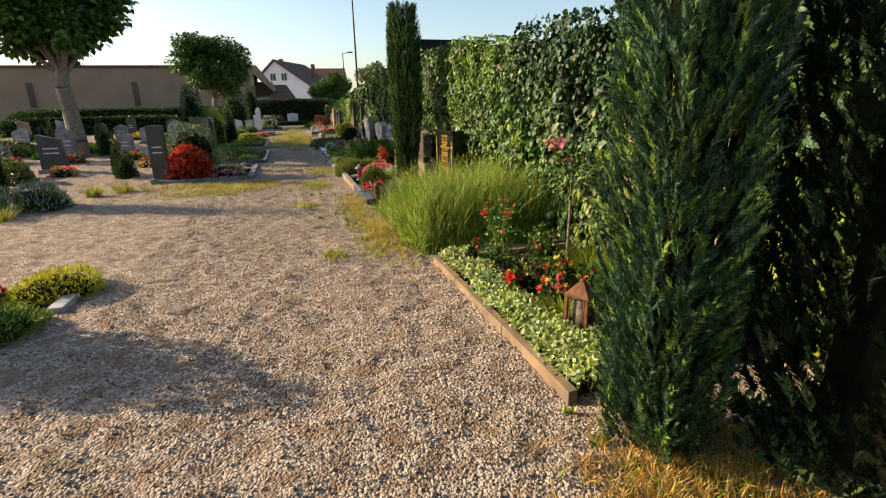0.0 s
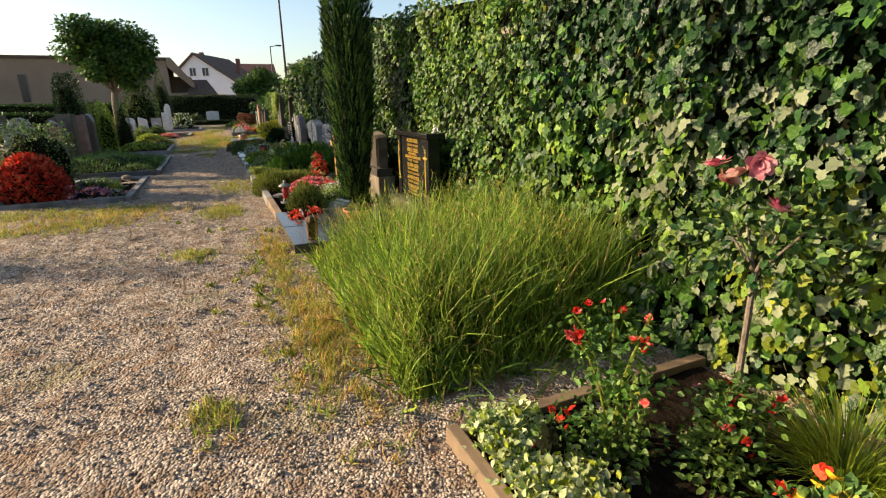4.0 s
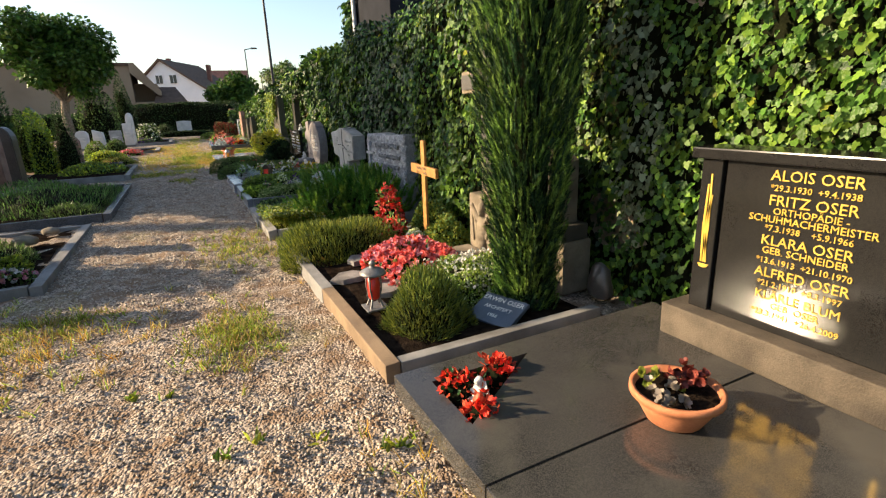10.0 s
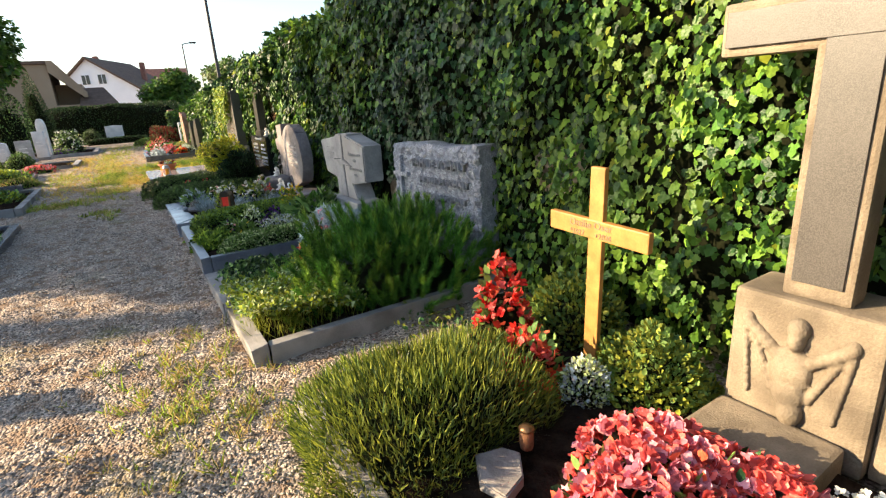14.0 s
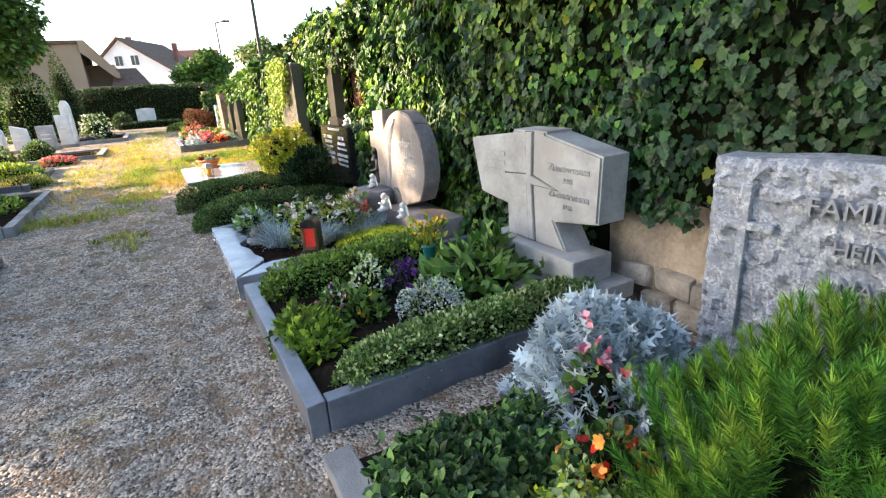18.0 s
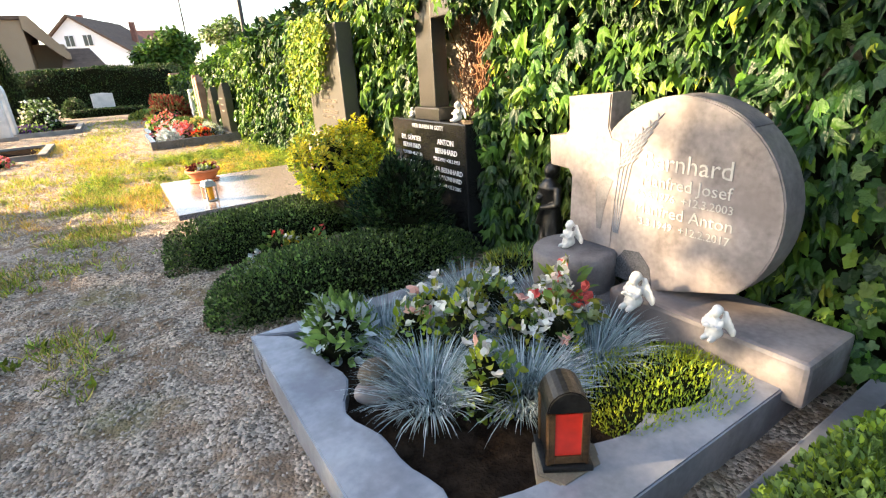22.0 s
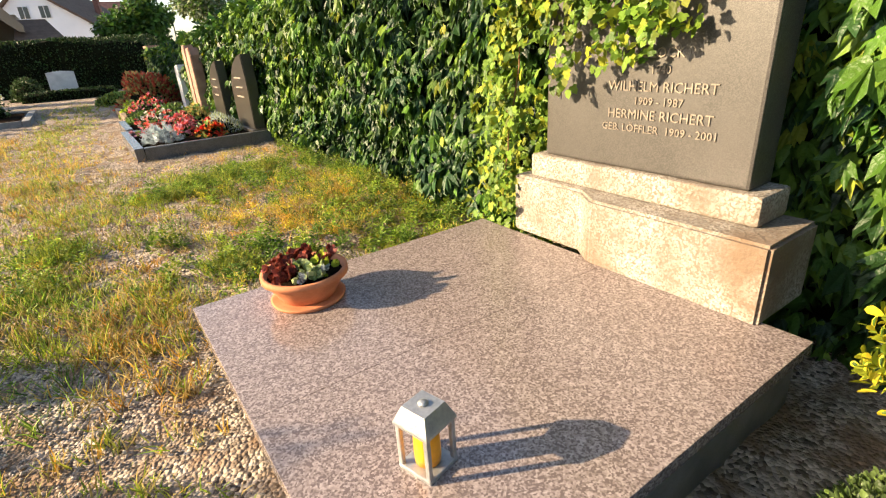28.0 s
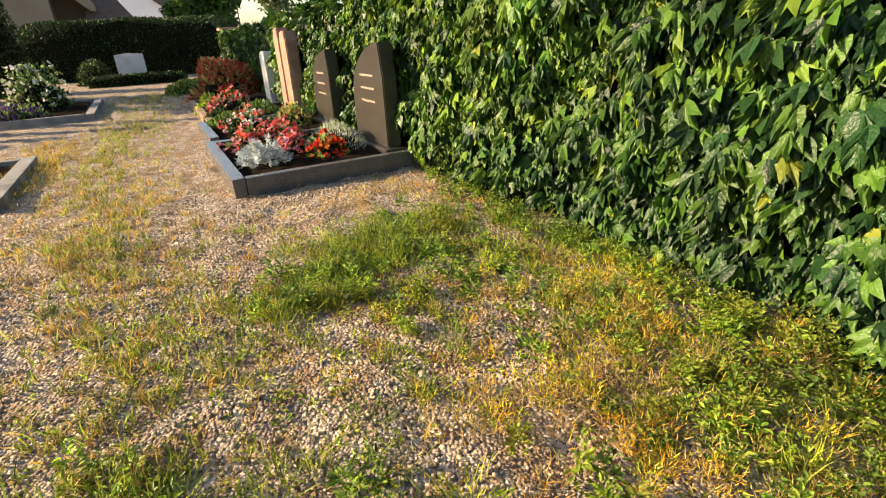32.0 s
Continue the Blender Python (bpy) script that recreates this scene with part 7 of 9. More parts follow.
def statuette():
    """A small robed standing figure, one plain shape with hanging folds."""
    bm = bmesh.new()
    prof = ((0.085, 0), (0.088, 0.03), (0.072, 0.12), (0.064, 0.22), (0.058, 0.28), (0.066, 0.34), (0.07, 0.38), (0.045, 0.415), (0.024, 0.43))
    rings = []
    for r, z in prof:
        ring = []
        for a in range(28):
            t = 2 * math.pi * a / 28
            k = r * (1 + max(0.0, 0.3 - z) * 0.55 * math.sin(t * 7 + z * 14))
            ring.append(bm.verts.new((0.85 * k * math.cos(t) + 0.012 * math.sin(z * 9), k * math.sin(t) + 0.014 * math.sin(z * 7), z)))
        rings.append(ring)
    for ra, rb in zip(rings, rings[1:]):
        for i in range(28):
            bm.faces.new((ra[i], ra[(i + 1) % 28], rb[(i + 1) % 28], rb[i]))
    bm.faces.new(rings[0][::-1])
    bm.faces.new(rings[-1])
    for cx, cy, cz, rx, ry, rz in ((-0.004, 0.004, 0.465, 0.036, 0.034, 0.045), (0.012, 0.004, 0.478, 0.042, 0.043, 0.042), (0.028, 0.004, 0.45, 0.022, 0.03, 0.035)):
        for v in bmesh.ops.create_icosphere(bm, subdivisions=3, radius=1.0)["verts"]:
            v.co = Vector((cx + v.co.x * rx, cy + v.co.y * ry, cz + v.co.z * rz))
    for a, b, ra, rb in (((0, 0.06, 0.385), (-0.03, 0.085, 0.29), 0.024, 0.02), ((-0.03, 0.085, 0.29), (-0.075, 0.01, 0.33), 0.02, 0.013), ((0, -0.06, 0.385), (-0.02, -0.085, 0.29), 0.024, 0.02), ((-0.02, -0.085, 0.29), (-0.075, -0.005, 0.27), 0.02, 0.013), ((-0.06, 0.0, 0.27), (-0.05, 0.05, 0.16), 0.012, 0.02)):
        tube(bm, a, b, ra, rb, 10)
    rough = bpy.data.meshes.new("statuette")
    bm.to_mesh(rough)
    bm.free()
    tmp = new("statuette", rough)
    mod = tmp.modifiers.new("joined", "REMESH")
    mod.mode, mod.voxel_size = "VOXEL", 0.007
    me = bpy.data.meshes.new_from_object(tmp.evaluated_get(bpy.context.evaluated_depsgraph_get()))
    bpy.data.objects.remove(tmp)
    me.name = "statuette"
    me.shade_smooth()
    ob = put(new("statuette", me), STATUE_DARK)
    ob.matrix_basis = pose(2.7, 18.1, 0.25, 0, 0, -10)
    return tagged(ob, "slender dark bronze robed statuette at the headstone's side", "figurine")


statuette()
bush("bedding_plant", "low dark green shrub at the statuette's foot", "plant", 2.42, 18.1, (0.26, 0.2, 0.26), [COTON, BOX_LEAF, WEED], 2200, 0.04, 196, NEEDLE, 2.0, 0.2, up=0.8, wide=0.3, z=0.08)
# ---- seventh plot: black headstone with cross, cotoneaster mounds ----
def black_cross_stone():
    ob = thing("headstone", "black granite headstone with white names and a tall cross", "headstone", 2.68, 19.37, 0.02)
    block("plinth", -0.06, 0.24, -0.55, 0.61, 0, 0.14, BLACK_GRANITE, ob, 0.01)
    block("slab", 0, 0.18, -0.49, 0.55, 0.142, 0.9, BLACK_GRANITE, ob, 0.01)
    block("cross_foot", 0.02, 0.17, -0.14, 0.2, 0.902, 0.99, DARK_GRANITE, ob, 0.008)
    block("cross_shaft", 0.035, 0.155, -0.08, 0.14, 0.992, 1.95, DARK_GRANITE, ob, 0.008)
    block("cross_arm", 0.037, 0.153, -0.33, 0.39, 1.58, 1.74, DARK_GRANITE, ob, 0.008)
    rows = [("HIER RUHEN IN GOTT", 0.052, 0.0, 0.84), ("DR. GÜNTER", 0.062, 0.25, 0.74), ("BERNHARD", 0.062, 0.25, 0.68), ("*1.9.1959 +8.6.2004", 0.044, 0.25, 0.625), ("KARL BERNHARD", 0.062, 0.25, 0.545), ("*1.7.1949 + 4.3.2005", 0.044, 0.25, 0.49),
            ("ANTON", 0.068, -0.24, 0.74), ("BERNHARD", 0.064, -0.24, 0.675), ("*28.2.1911 +30.1.1993", 0.044, -0.24, 0.62), ("ELSA BERNHARD", 0.062, -0.24, 0.54), ("GEB. LEONHARD", 0.056, -0.24, 0.485), ("*9.11.1918 +23.7.2005", 0.044, -0.24, 0.43)]
    for text, s, y, z in rows:
        letters(text, s * 0.85, y, z, -0.002, ob, WHITE_LETTER, depth=0.002)


black_cross_stone()
rng = np.random.default_rng(205)
dry = thing("dead_vine", "brown tangle of dead creeper stems on the bare wall", "creeper", 3.06, 19.3, 0.0)
bm = bmesh.new()
for _ in range(420):
    a = Vector((rng.uniform(-0.08, 0.04), rng.normal(-0.12, 0.09), rng.uniform(0.9, 1.6)))
    for _k in range(3):
        b = a + Vector((rng.uniform(-0.03, 0.025), rng.normal(0, 0.045), rng.uniform(-0.03, 0.1)))
        tube(bm, a, b, 0.0035, 0.003, 4)
        a = b
part("stem_tangle", bm, DRY_STEM, dry)
rng = np.random.default_rng(206)
shoots = thing("hanging_vine", "dark green creeper hanging over the arms of the granite cross", "creeper", 2.7, 19.4, 0.0)
k = 1500
cy = rng.normal(0.0, 0.3, k)
cz = 2.15 - rng.random(k) ** 1.4 * (0.42 + 0.16 * np.sin(cy * 11.0))
p = np.stack((rng.uniform(-0.08, 0.22, k), cy, cz), axis=1)
leaves("foliage", VINE, p, unit(rng.normal(size=p.shape) * 0.3 + (-0.5, 0, -0.8)), unit(rng.normal(size=p.shape) * 0.4 + (-0.9, 0, 0.5)), 0.1 * rng.uniform(0.6, 1.2, k), 0.08, [IVY_DARK, IVY_MID, IVY_LIGHT], shoots, pick=(rng.random(k) ** 1.5 * 3).astype(int))
bm = bmesh.new()
for j in range(7):
    tube(bm, (0.16, -0.4 + j * 0.13, 2.2), (-0.02, -0.42 + j * 0.135, 1.72), 0.004, 0.003, 5)
part("stem_mat", bm, DRY_STEM, shoots)
k = 420
p = np.stack((rng.uniform(0.06, 0.34, k), rng.normal(-0.6, 0.05, k), rng.uniform(0.05, 1.15, k)), axis=1)
leaves("side_foliage", VINE, p, unit(rng.normal(size=p.shape) * 0.3 + (-0.4, -0.3, -0.8)), unit(rng.normal(size=p.shape) * 0.4 + (-0.6, -0.6, 0.5)), 0.1 * rng.uniform(0.6, 1.2, k), 0.08, [IVY_DARK, IVY_MID], shoots, pick=rng.integers(0, 2, k))
angel("angel_figurine", "white ceramic angel standing on the black headstone", 2.76, 19.08, 0.92, 0.14, WHITE_CERAMIC, 6)
angel("angel_figurine", "white reclining ceramic angel on the black headstone", 2.76, 19.72, 0.92, 0.08, WHITE_CERAMIC, 7)
bush("cotoneaster", "dark clipped cotoneaster mound along the grave's near side", "bush", 1.8, 18.93, (0.88, 0.33, 0.32), [COTON, COTON, COTON, BOX_LEAF], 24000, 0.02, 200, OVAL, 3.0, 0.07, 3.0, z=0.0)
bush("cotoneaster", "dark clipped cotoneaster mound along the grave's far side", "bush", 1.58, 20.0, (0.74, 0.3, 0.33), [COTON, COTON, COTON, BOX_LEAF], 20000, 0.02, 201, OVAL, 3.0, 0.07, 3.0, z=0.03)


def golden_euonymus(label, x, y, z, r, h, shoots, seed):
    """Twiggy shrub whose shoots end in rosettes of green leaves with broad yellow margins."""
    rng = np.random.default_rng(seed)
    ob = thing("golden_euonymus", label, "bush", x, y, z)
    core("twig_core", r * 0.8, r * 0.8, h * 0.8, h * 1.2, ob, CORE_SHADE, 2.0, 0.8)
    d = unit(rng.normal(size=(shoots, 3)) * (1, 1, 0.95))
    rad = bumps(d, rng, 0.2, 3.2) * (1 - 0.3 * rng.random(shoots) ** 2)
    c = d * rad[:, None] * (r, r, h) + (0, 0, h * 1.2)
    ax = unit(d * 0.8 + (0, 0, 0.7) + rng.normal(size=d.shape) * 0.3)
    for k in range(0, shoots, 9):
        bm = bmesh.new()
        tube(bm, (0, 0, 0.02), Vector(c[k]), 0.008, 0.003, 5)
        part("twig", bm, BARK, ob)
    e = unit(np.cross(ax, rng.normal(size=ax.shape)))
    f = np.cross(ax, e)
    base, al, fc = [], [], []
    for i in range(9):
        a = i * 2.4 + rng.uniform(-0.3, 0.3, (shoots, 1))
        way = e * np.cos(a) + f * np.sin(a)
        lift = 0.25 + 0.1 * i
        base.append(c + ax * (i * 0.006) - ax * 0.02)
        al.append(unit(way + ax * lift))
        fc.append(unit(ax - way * lift * 0.6 + rng.normal(size=ax.shape) * 0.12))
    base, al, fc = np.concatenate(base), np.concatenate(al), np.concatenate(fc)
    n = len(base)
    ln = 0.037 * rng.uniform(0.65, 1.2, n)
    gold = np.repeat(rng.random(shoots)[None], 9, axis=0).ravel() + 0.25 * (base[:, 2] - h * 1.2) / h
    leaves("leaf_margin", OBOVATE, base, al, fc, ln, ln * 0.66, [YELLOW_LEAF, LIME], ob, pick=(rng.random(n) < 0.25).astype(int))
    g = (gold < 0.6)
    leaves("leaf_middle", OBOVATE, (base + al * (ln * 0.14)[:, None] + fc * 0.0016)[g], al[g], fc[g], ln[g] * 0.68, ln[g] * 0.36, [BOX_LEAF, IVY_LIGHT, IVY_MID], ob, pick=rng.integers(0, 3, g.sum()))
    return ob


golden_euonymus("golden variegated euonymus bush with an uneven outline", 2.18, 19.86, 0.2, 0.34, 0.33, 900, 202)
bush("dwarf_cypress", "dark green dwarf cypress in front of the black headstone", "conifer", 2.24, 19.08, (0.23, 0.23, 0.7), [FAR_LEAF, YEW_DARK_SHADE, YEW], 10000, 0.045, 203, DIAMOND, 1.9, 0.42, 5.0, 0.7, wide=0.4, z=0.05, rise=0.34, low=-0.9, depth=0.5)
rng = np.random.default_rng(9)
bedm = bmesh.new()
bmesh.ops.create_grid(bedm, x_segments=16, y_segments=16, size=0.5)
for v in bedm.verts:
    v.co = Vector((v.co.x * 1.5, v.co.y * 1.1, 0.05 + 0.03 * noise.noise(v.co * 7)))
bd = thing("grave_bed", "bare dark soil bed between cotoneaster mounds", "grave bed", 1.95, 19.5, 0.03)
part("earth_bed", bedm, SOIL, bd)
for i, (x, y, r, h, pm, lm, lb) in enumerate(((1.47, 19.38, 0.09, 0.24, [RED_P, CORAL_P], [BOX_LEAF], "small red geranium in the dark soil"), (1.72, 19.28, 0.08, 0.24, [RED_P, CORAL_P], [BOX_LEAF], "small red geranium beside the cotoneaster"), (1.33, 19.4, 0.07, 0.12, [WHITE_P, PINK_P], [SILVER], "tiny silver-leaved plant with pale flowers"), (2.3, 19.42, 0.13, 0.2, [YELLOW_P], [IVY_DARK, BOX_LEAF], "low leafy green plant in dark soil"), (1.6, 19.5, 0.07, 0.16, [YELLOW_P, WHITE_P], [WEED], "small yellow bedding flower in dark soil"))):
    flower_plant("bedding_flower", lb, "flower", x, y, r, h, lm, pm, 130, 4 if i == 3 else 16, 210 + i, 0.045, 0.022, 0.07)
rock("boulder", "small round tan cobble on the cotoneaster", "stone", 1.78, 19.1, 0.27, 0.05, 0.05, 0.04, SAND_STONE, 41)

# ---- eighth plot: rose granite slab and dark headstone ----
rs = thing("grave_slab", "speckled rose granite slab grave cover on a concrete base", "grave slab", 1.0, 21.25, 0.08)
block("near_plate", 0, 1.5, -0.8, -0.0195, 0.18, 0.225, SLAB_ROSE, rs, 0.002)
block("far_plate", 0, 1.5, -0.0185, 0.8, 0.18, 0.225, SLAB_ROSE, rs, 0.002)
block("base", 0.12, 1.5, -0.77, 0.74, -0.06, 0.178, KERB_GREY, rs, 0.01)


def book_stone():
    ob = thing("headstone", "dark grey granite headstone on a pale weathered stepped base", "headstone", 2.52, 21.22, 0.295)
    bm = bmesh.new()
    foot = [(0.02, 0.62), (0.02, 0.2), (-0.06, 0.08), (-0.06, -0.62), (0.28, -0.62), (0.28, 0.62)]
    for z0, z1, k in ((0.0, 0.29, 0.0),):
        a = [bm.verts.new((x + k, y, z0)) for x, y in foot]
        b = [bm.verts.new((x + k, y, z1)) for x, y in foot]
        bm.faces.new(a)
        bm.faces.new(b[::-1])
        for i in range(6):
            bm.faces.new((a[i], b[i], b[(i + 1) % 6], a[(i + 1) % 6]))
    bmesh.ops.recalc_face_normals(bm, faces=bm.faces[:])
    bmesh.ops.bevel(bm, geom=bm.edges[:], offset=0.012, segments=2, affect="EDGES")
    part("base", bm, PALE_PLINTH, ob)
    block("upper_base", 0.06, 0.27, -0.52, 0.54, 0.292, 0.4, PALE_PLINTH, ob, 0.015)
    block("slab", 0.09, 0.25, -0.46, 0.47, 0.402, 1.42, SLATE_GREY, ob, 0.012)
    for text, s, z in (("GLOCK", 0.052, 0.83), ("1940", 0.042, 0.775), ("WILHELM RICHERT", 0.052, 0.71), ("1909 - 1987", 0.042, 0.66), ("HERMINE RICHERT", 0.052, 0.605), ("GEB. LÖFFLER  1909 - 2001", 0.042, 0.555)):
        letters(text, s, -0.09, z, 0.088, ob, BRONZE_LETTER, depth=0.003)
    block("slot", 0.086, 0.1, 0.385, 0.395, 0.66, 0.8, KERB_DARK, ob, 0)


book_stone()
bowl("terracotta bowl with red and green houseleeks on a saucer", 1.4, 21.82, 0.307, 0.165, 0.125, ((WINE_LEAF, 40, 2.4), (WINE_LEAF, 34, 0.6), (WINE_LEAF, 24, 3.6), (VARIEG, 22, 4.4), (SILVER, 12, 5.0), (LIME, 8, 5.8)), 220, True)
lantern("zinc grave lantern with an amber candle", 1.3, 20.8, 0.305, 0.1, 0.185, ZINC, AMBER_GLASS, False, 15, posts=False)

# hanging golden vine over the headstone and beside the slab
rng = np.random.default_rng(230)
vine = thing("hanging_vine", "young yellow-green creeper shoots hanging over the headstone", "creeper", 2.56, 21.3, 0.1)
strands = []
for y0, z0, ln in ((0.45, 1.65, 0.5), (0.3, 1.68, 0.35), (0.15, 1.68, 0.5), (-0.05, 1.66, 0.28), (-0.22, 1.68, 0.45), (-0.35, 1.7, 0.4), (0.52, 1.6, 0.9), (0.6, 1.2, 0.9), (0.55, 1.5, 0.6), (0.38, 1.7, 0.4), (-0.15, 1.72, 0.4), (-0.42, 1.66, 0.3), (0.05, 1.72, 0.74), (0.22, 1.7, 0.8), (-0.3, 1.72, 0.6), (0.32, 1.7, 0.6), (0.42, 1.66, 0.5), (-0.08, 1.72, 0.7), (0.12, 1.72, 0.42), (-0.2, 1.72, 0.62)):
    k = int(ln * 240)
    t = rng.random(k)
    strands.append(np.stack((rng.normal(0.0, 0.035, k) - 0.03, y0 + rng.normal(0, 0.045, k) + 0.05 * np.sin(t * 5 + y0 * 9), z0 - t * ln), axis=1))
strands.append(np.stack((rng.normal(0.24, 0.1, 900), rng.uniform(0.55, 1.05, 900), rng.uniform(0.0, 1.0, 900) ** 1.3 * 0.9), axis=1))
p = np.concatenate(strands)
leaves("foliage", IVY, p, unit(rng.normal(size=p.shape) * 0.5 + (-0.4, 0, -0.8)), unit(rng.normal(size=p.shape) * 0.4 + (-0.9, 0, 0.5)), 0.042 * rng.uniform(0.6, 1.3, len(p)), 0.036, [IVY_YELLOW, IVY_LIGHT, IVY_LIGHT], vine, pick=rng.integers(0, 3, len(p)))

for y0, z0, ln in ((0.45, 1.65, 0.5), (0.15, 1.68, 0.5), (-0.22, 1.68, 0.45), (0.52, 1.6, 0.9), (0.6, 1.2, 0.9)):
    bm = bmesh.new()
    for k in range(6):
        tube(bm, (-0.02 + 0.01 * math.sin(k), y0 + 0.03 * math.sin(k * 1.3), z0 - ln * k / 6), (-0.02 + 0.01 * math.sin(k + 1), y0 + 0.03 * math.sin(k * 1.3 + 1.3), z0 - ln * (k + 1) / 6), 0.003, 0.003, 5)
    part("stem", bm, DRY_STEM, vine)

# ---- ninth plot and beyond, along the wall ----
kerb("grave_edging", "black granite edging round a bed of red and silver plants", 1.22, 2.95, 26.8, 28.7, 0.16, 0.1, KERB_DARK, sides="fnr")
kerb("grave_edging", "dark granite edging of a planted double grave", 1.3, 2.95, 28.9, 30.3, 0.16, 0.1, KERB_DARK, sides="fr")
kerb("grave_edging", "sandy stone edging of a far flower bed", 1.45, 2.95, 30.6, 33.6, 0.14, 0.1, KERB_SAND, sides="fr")


def leaf_stone(label, y, x, w, h, mat, seed):
    ob = thing("headstone", label, "headstone", x, y)
    out = [(-w / 2, 0.16), (w / 2, 0.16)] + [(w / 2 - w * (1 - math.cos(a)), 0.16 + (h - 0.16) * (0.45 + 0.55 * math.sin(a))) for a in np.linspace(0.1, 1.5, 9)] + [(-w / 2, h * 0.72)]
    prism("slab", out, 0, 0.14, mat, ob, bevel=0.01)
    block("plinth", -0.06, 0.2, -w / 2 - 0.08, w / 2 + 0.08, 0, 0.158, mat, ob, 0.01)
    for k in range(3):
        block("worn_lettering", -0.003, 0.002, -w * 0.22, w * 0.2, h * 0.72 - k * 0.12, h * 0.72 - k * 0.12 + 0.02, BRONZE_LETTER, ob, 0)


leaf_stone("brown polished headstone with one rounded shoulder", 27.45, 2.68, 0.8, 1.1, DARK_GRANITE, 1)
leaf_stone("brown polished headstone with a slanting top", 29.1, 2.72, 0.7, 1.02, DARK_GRANITE, 2)
for y, h, w, m, lb in ((30.7, 1.25, 0.35, RED_STONE, "narrow reddish sandstone stele"), (31.1, 1.3, 0.3, RED_STONE, "slim tall red sandstone stele"), (32.4, 0.95, 0.4, WHITE_STONE, "pale narrow headstone with rounded top")):
    ob = thing("headstone", lb + " by the ivy", "headstone", 2.7, y)
    prism("slab", [(-w / 2, 0), (w / 2, 0), (w / 2, h * 0.9), (w * 0.3, h), (-w * 0.3, h), (-w / 2, h * 0.9)], 0, 0.18, m, ob, bevel=0.015)
    block("plinth", -0.08, 0.24, -w / 2 - 0.08, w / 2 + 0.08, -0.03, 0.1, m, ob, 0.01)
ragwort("silver ragwort at the black edging", 1.6, 27.45, 0.2, 0.28, 240, 240)
bush("lavender_cotton", "soft silver-grey lavender cotton cushion", "plant", 2.4, 27.7, (0.34, 0.34, 0.36), [SILVER, VARIEG], 3600, 0.05, 241, NEEDLE, up=1.0, wide=0.2)
for i, (x, y, r, h, pm) in enumerate(((1.65, 28.25, 0.24, 0.3, [PINK_P, CORAL_P]), (2.0, 28.45, 0.26, 0.32, [PINK_P, CORAL_P]), (1.95, 27.75, 0.2, 0.28, [PINK_P, CORAL_P]), (2.2, 27.4, 0.18, 0.26, [RED_P, ORANGE_P]), (1.8, 29.6, 0.3, 0.32, [CORAL_P, WHITE_P]), (1.9, 31.4, 0.34, 0.4, [CORAL_P, PINK_P]), (2.2, 33.0, 0.3, 0.3, [CORAL_P, RED_P]))):
    flower_plant("geranium", "dense pink and red flowering geranium", "flower", x, y, r, h, [BOX_LEAF, IVY_DARK], pm, 420, 170, 250 + i, 0.05, 0.034)
for i, (x, y, r, h, m) in enumerate(((1.6, 30.0, 0.22, 0.26, [BOX_LEAF]), (1.7, 32.2, 0.22, 0.3, [LIME, BOX_LEAF]), (2.4, 29.5, 0.26, 0.32, [DRY, BOX_LEAF]), (2.2, 30.6, 0.3, 0.3, [BOX_LEAF]), (1.65, 30.9, 0.16, 0.2, [COTON]))):
    bush("bedding_plant", "green leafy bedding plant in a far grave", "plant", x, y, (r, r, h), m, 700, 0.06, 260 + i)
bush("red_maple", "russet red-leaved dwarf maple", "bush", 2.3, 34.6, (0.62, 0.6, 0.72), [MAPLE_RED, DRY], 2600, 0.09, 270, IVY, lump=0.2)
bush("bedding_plant", "low green mat beside the far path", "plant", 1.9, 37.0, (0.7, 0.6, 0.25), [BOX_LEAF, HEATHER], 1500, 0.08, 271)
flower_plant("geranium", "far red geraniums beside the path", "flower", 2.2, 36.0, 0.3, 0.3, [BOX_LEAF], [RED_P, CORAL_P], 300, 80, 272, 0.05, 0.04)
ob = thing("headstone", "wide low white headstone before the dark hedge", "headstone", 0.58, 42.2)
prism_pts = [(-0.4, 0.0), (0.4, 0.0), (0.4, 0.86), (0.0, 0.9), (-0.4, 0.86)]
o = prism("slab", prism_pts, -0.09, 0.09, WHITE_STONE, ob, bevel=0.02)
o.rotation_euler = (0, 0, radians(90))
hedge_row("low clipped border hedge round the far grave", -0.6, 2.0, 41.2, 41.7, 0.28, 1800, 273, 0.07)
bush("bush", "round dark bush beside the far white stone", "bush", -0.5, 42.8, (0.45, 0.45, 0.75), [FAR_LEAF, COTON], 1400, 0.08, 274)

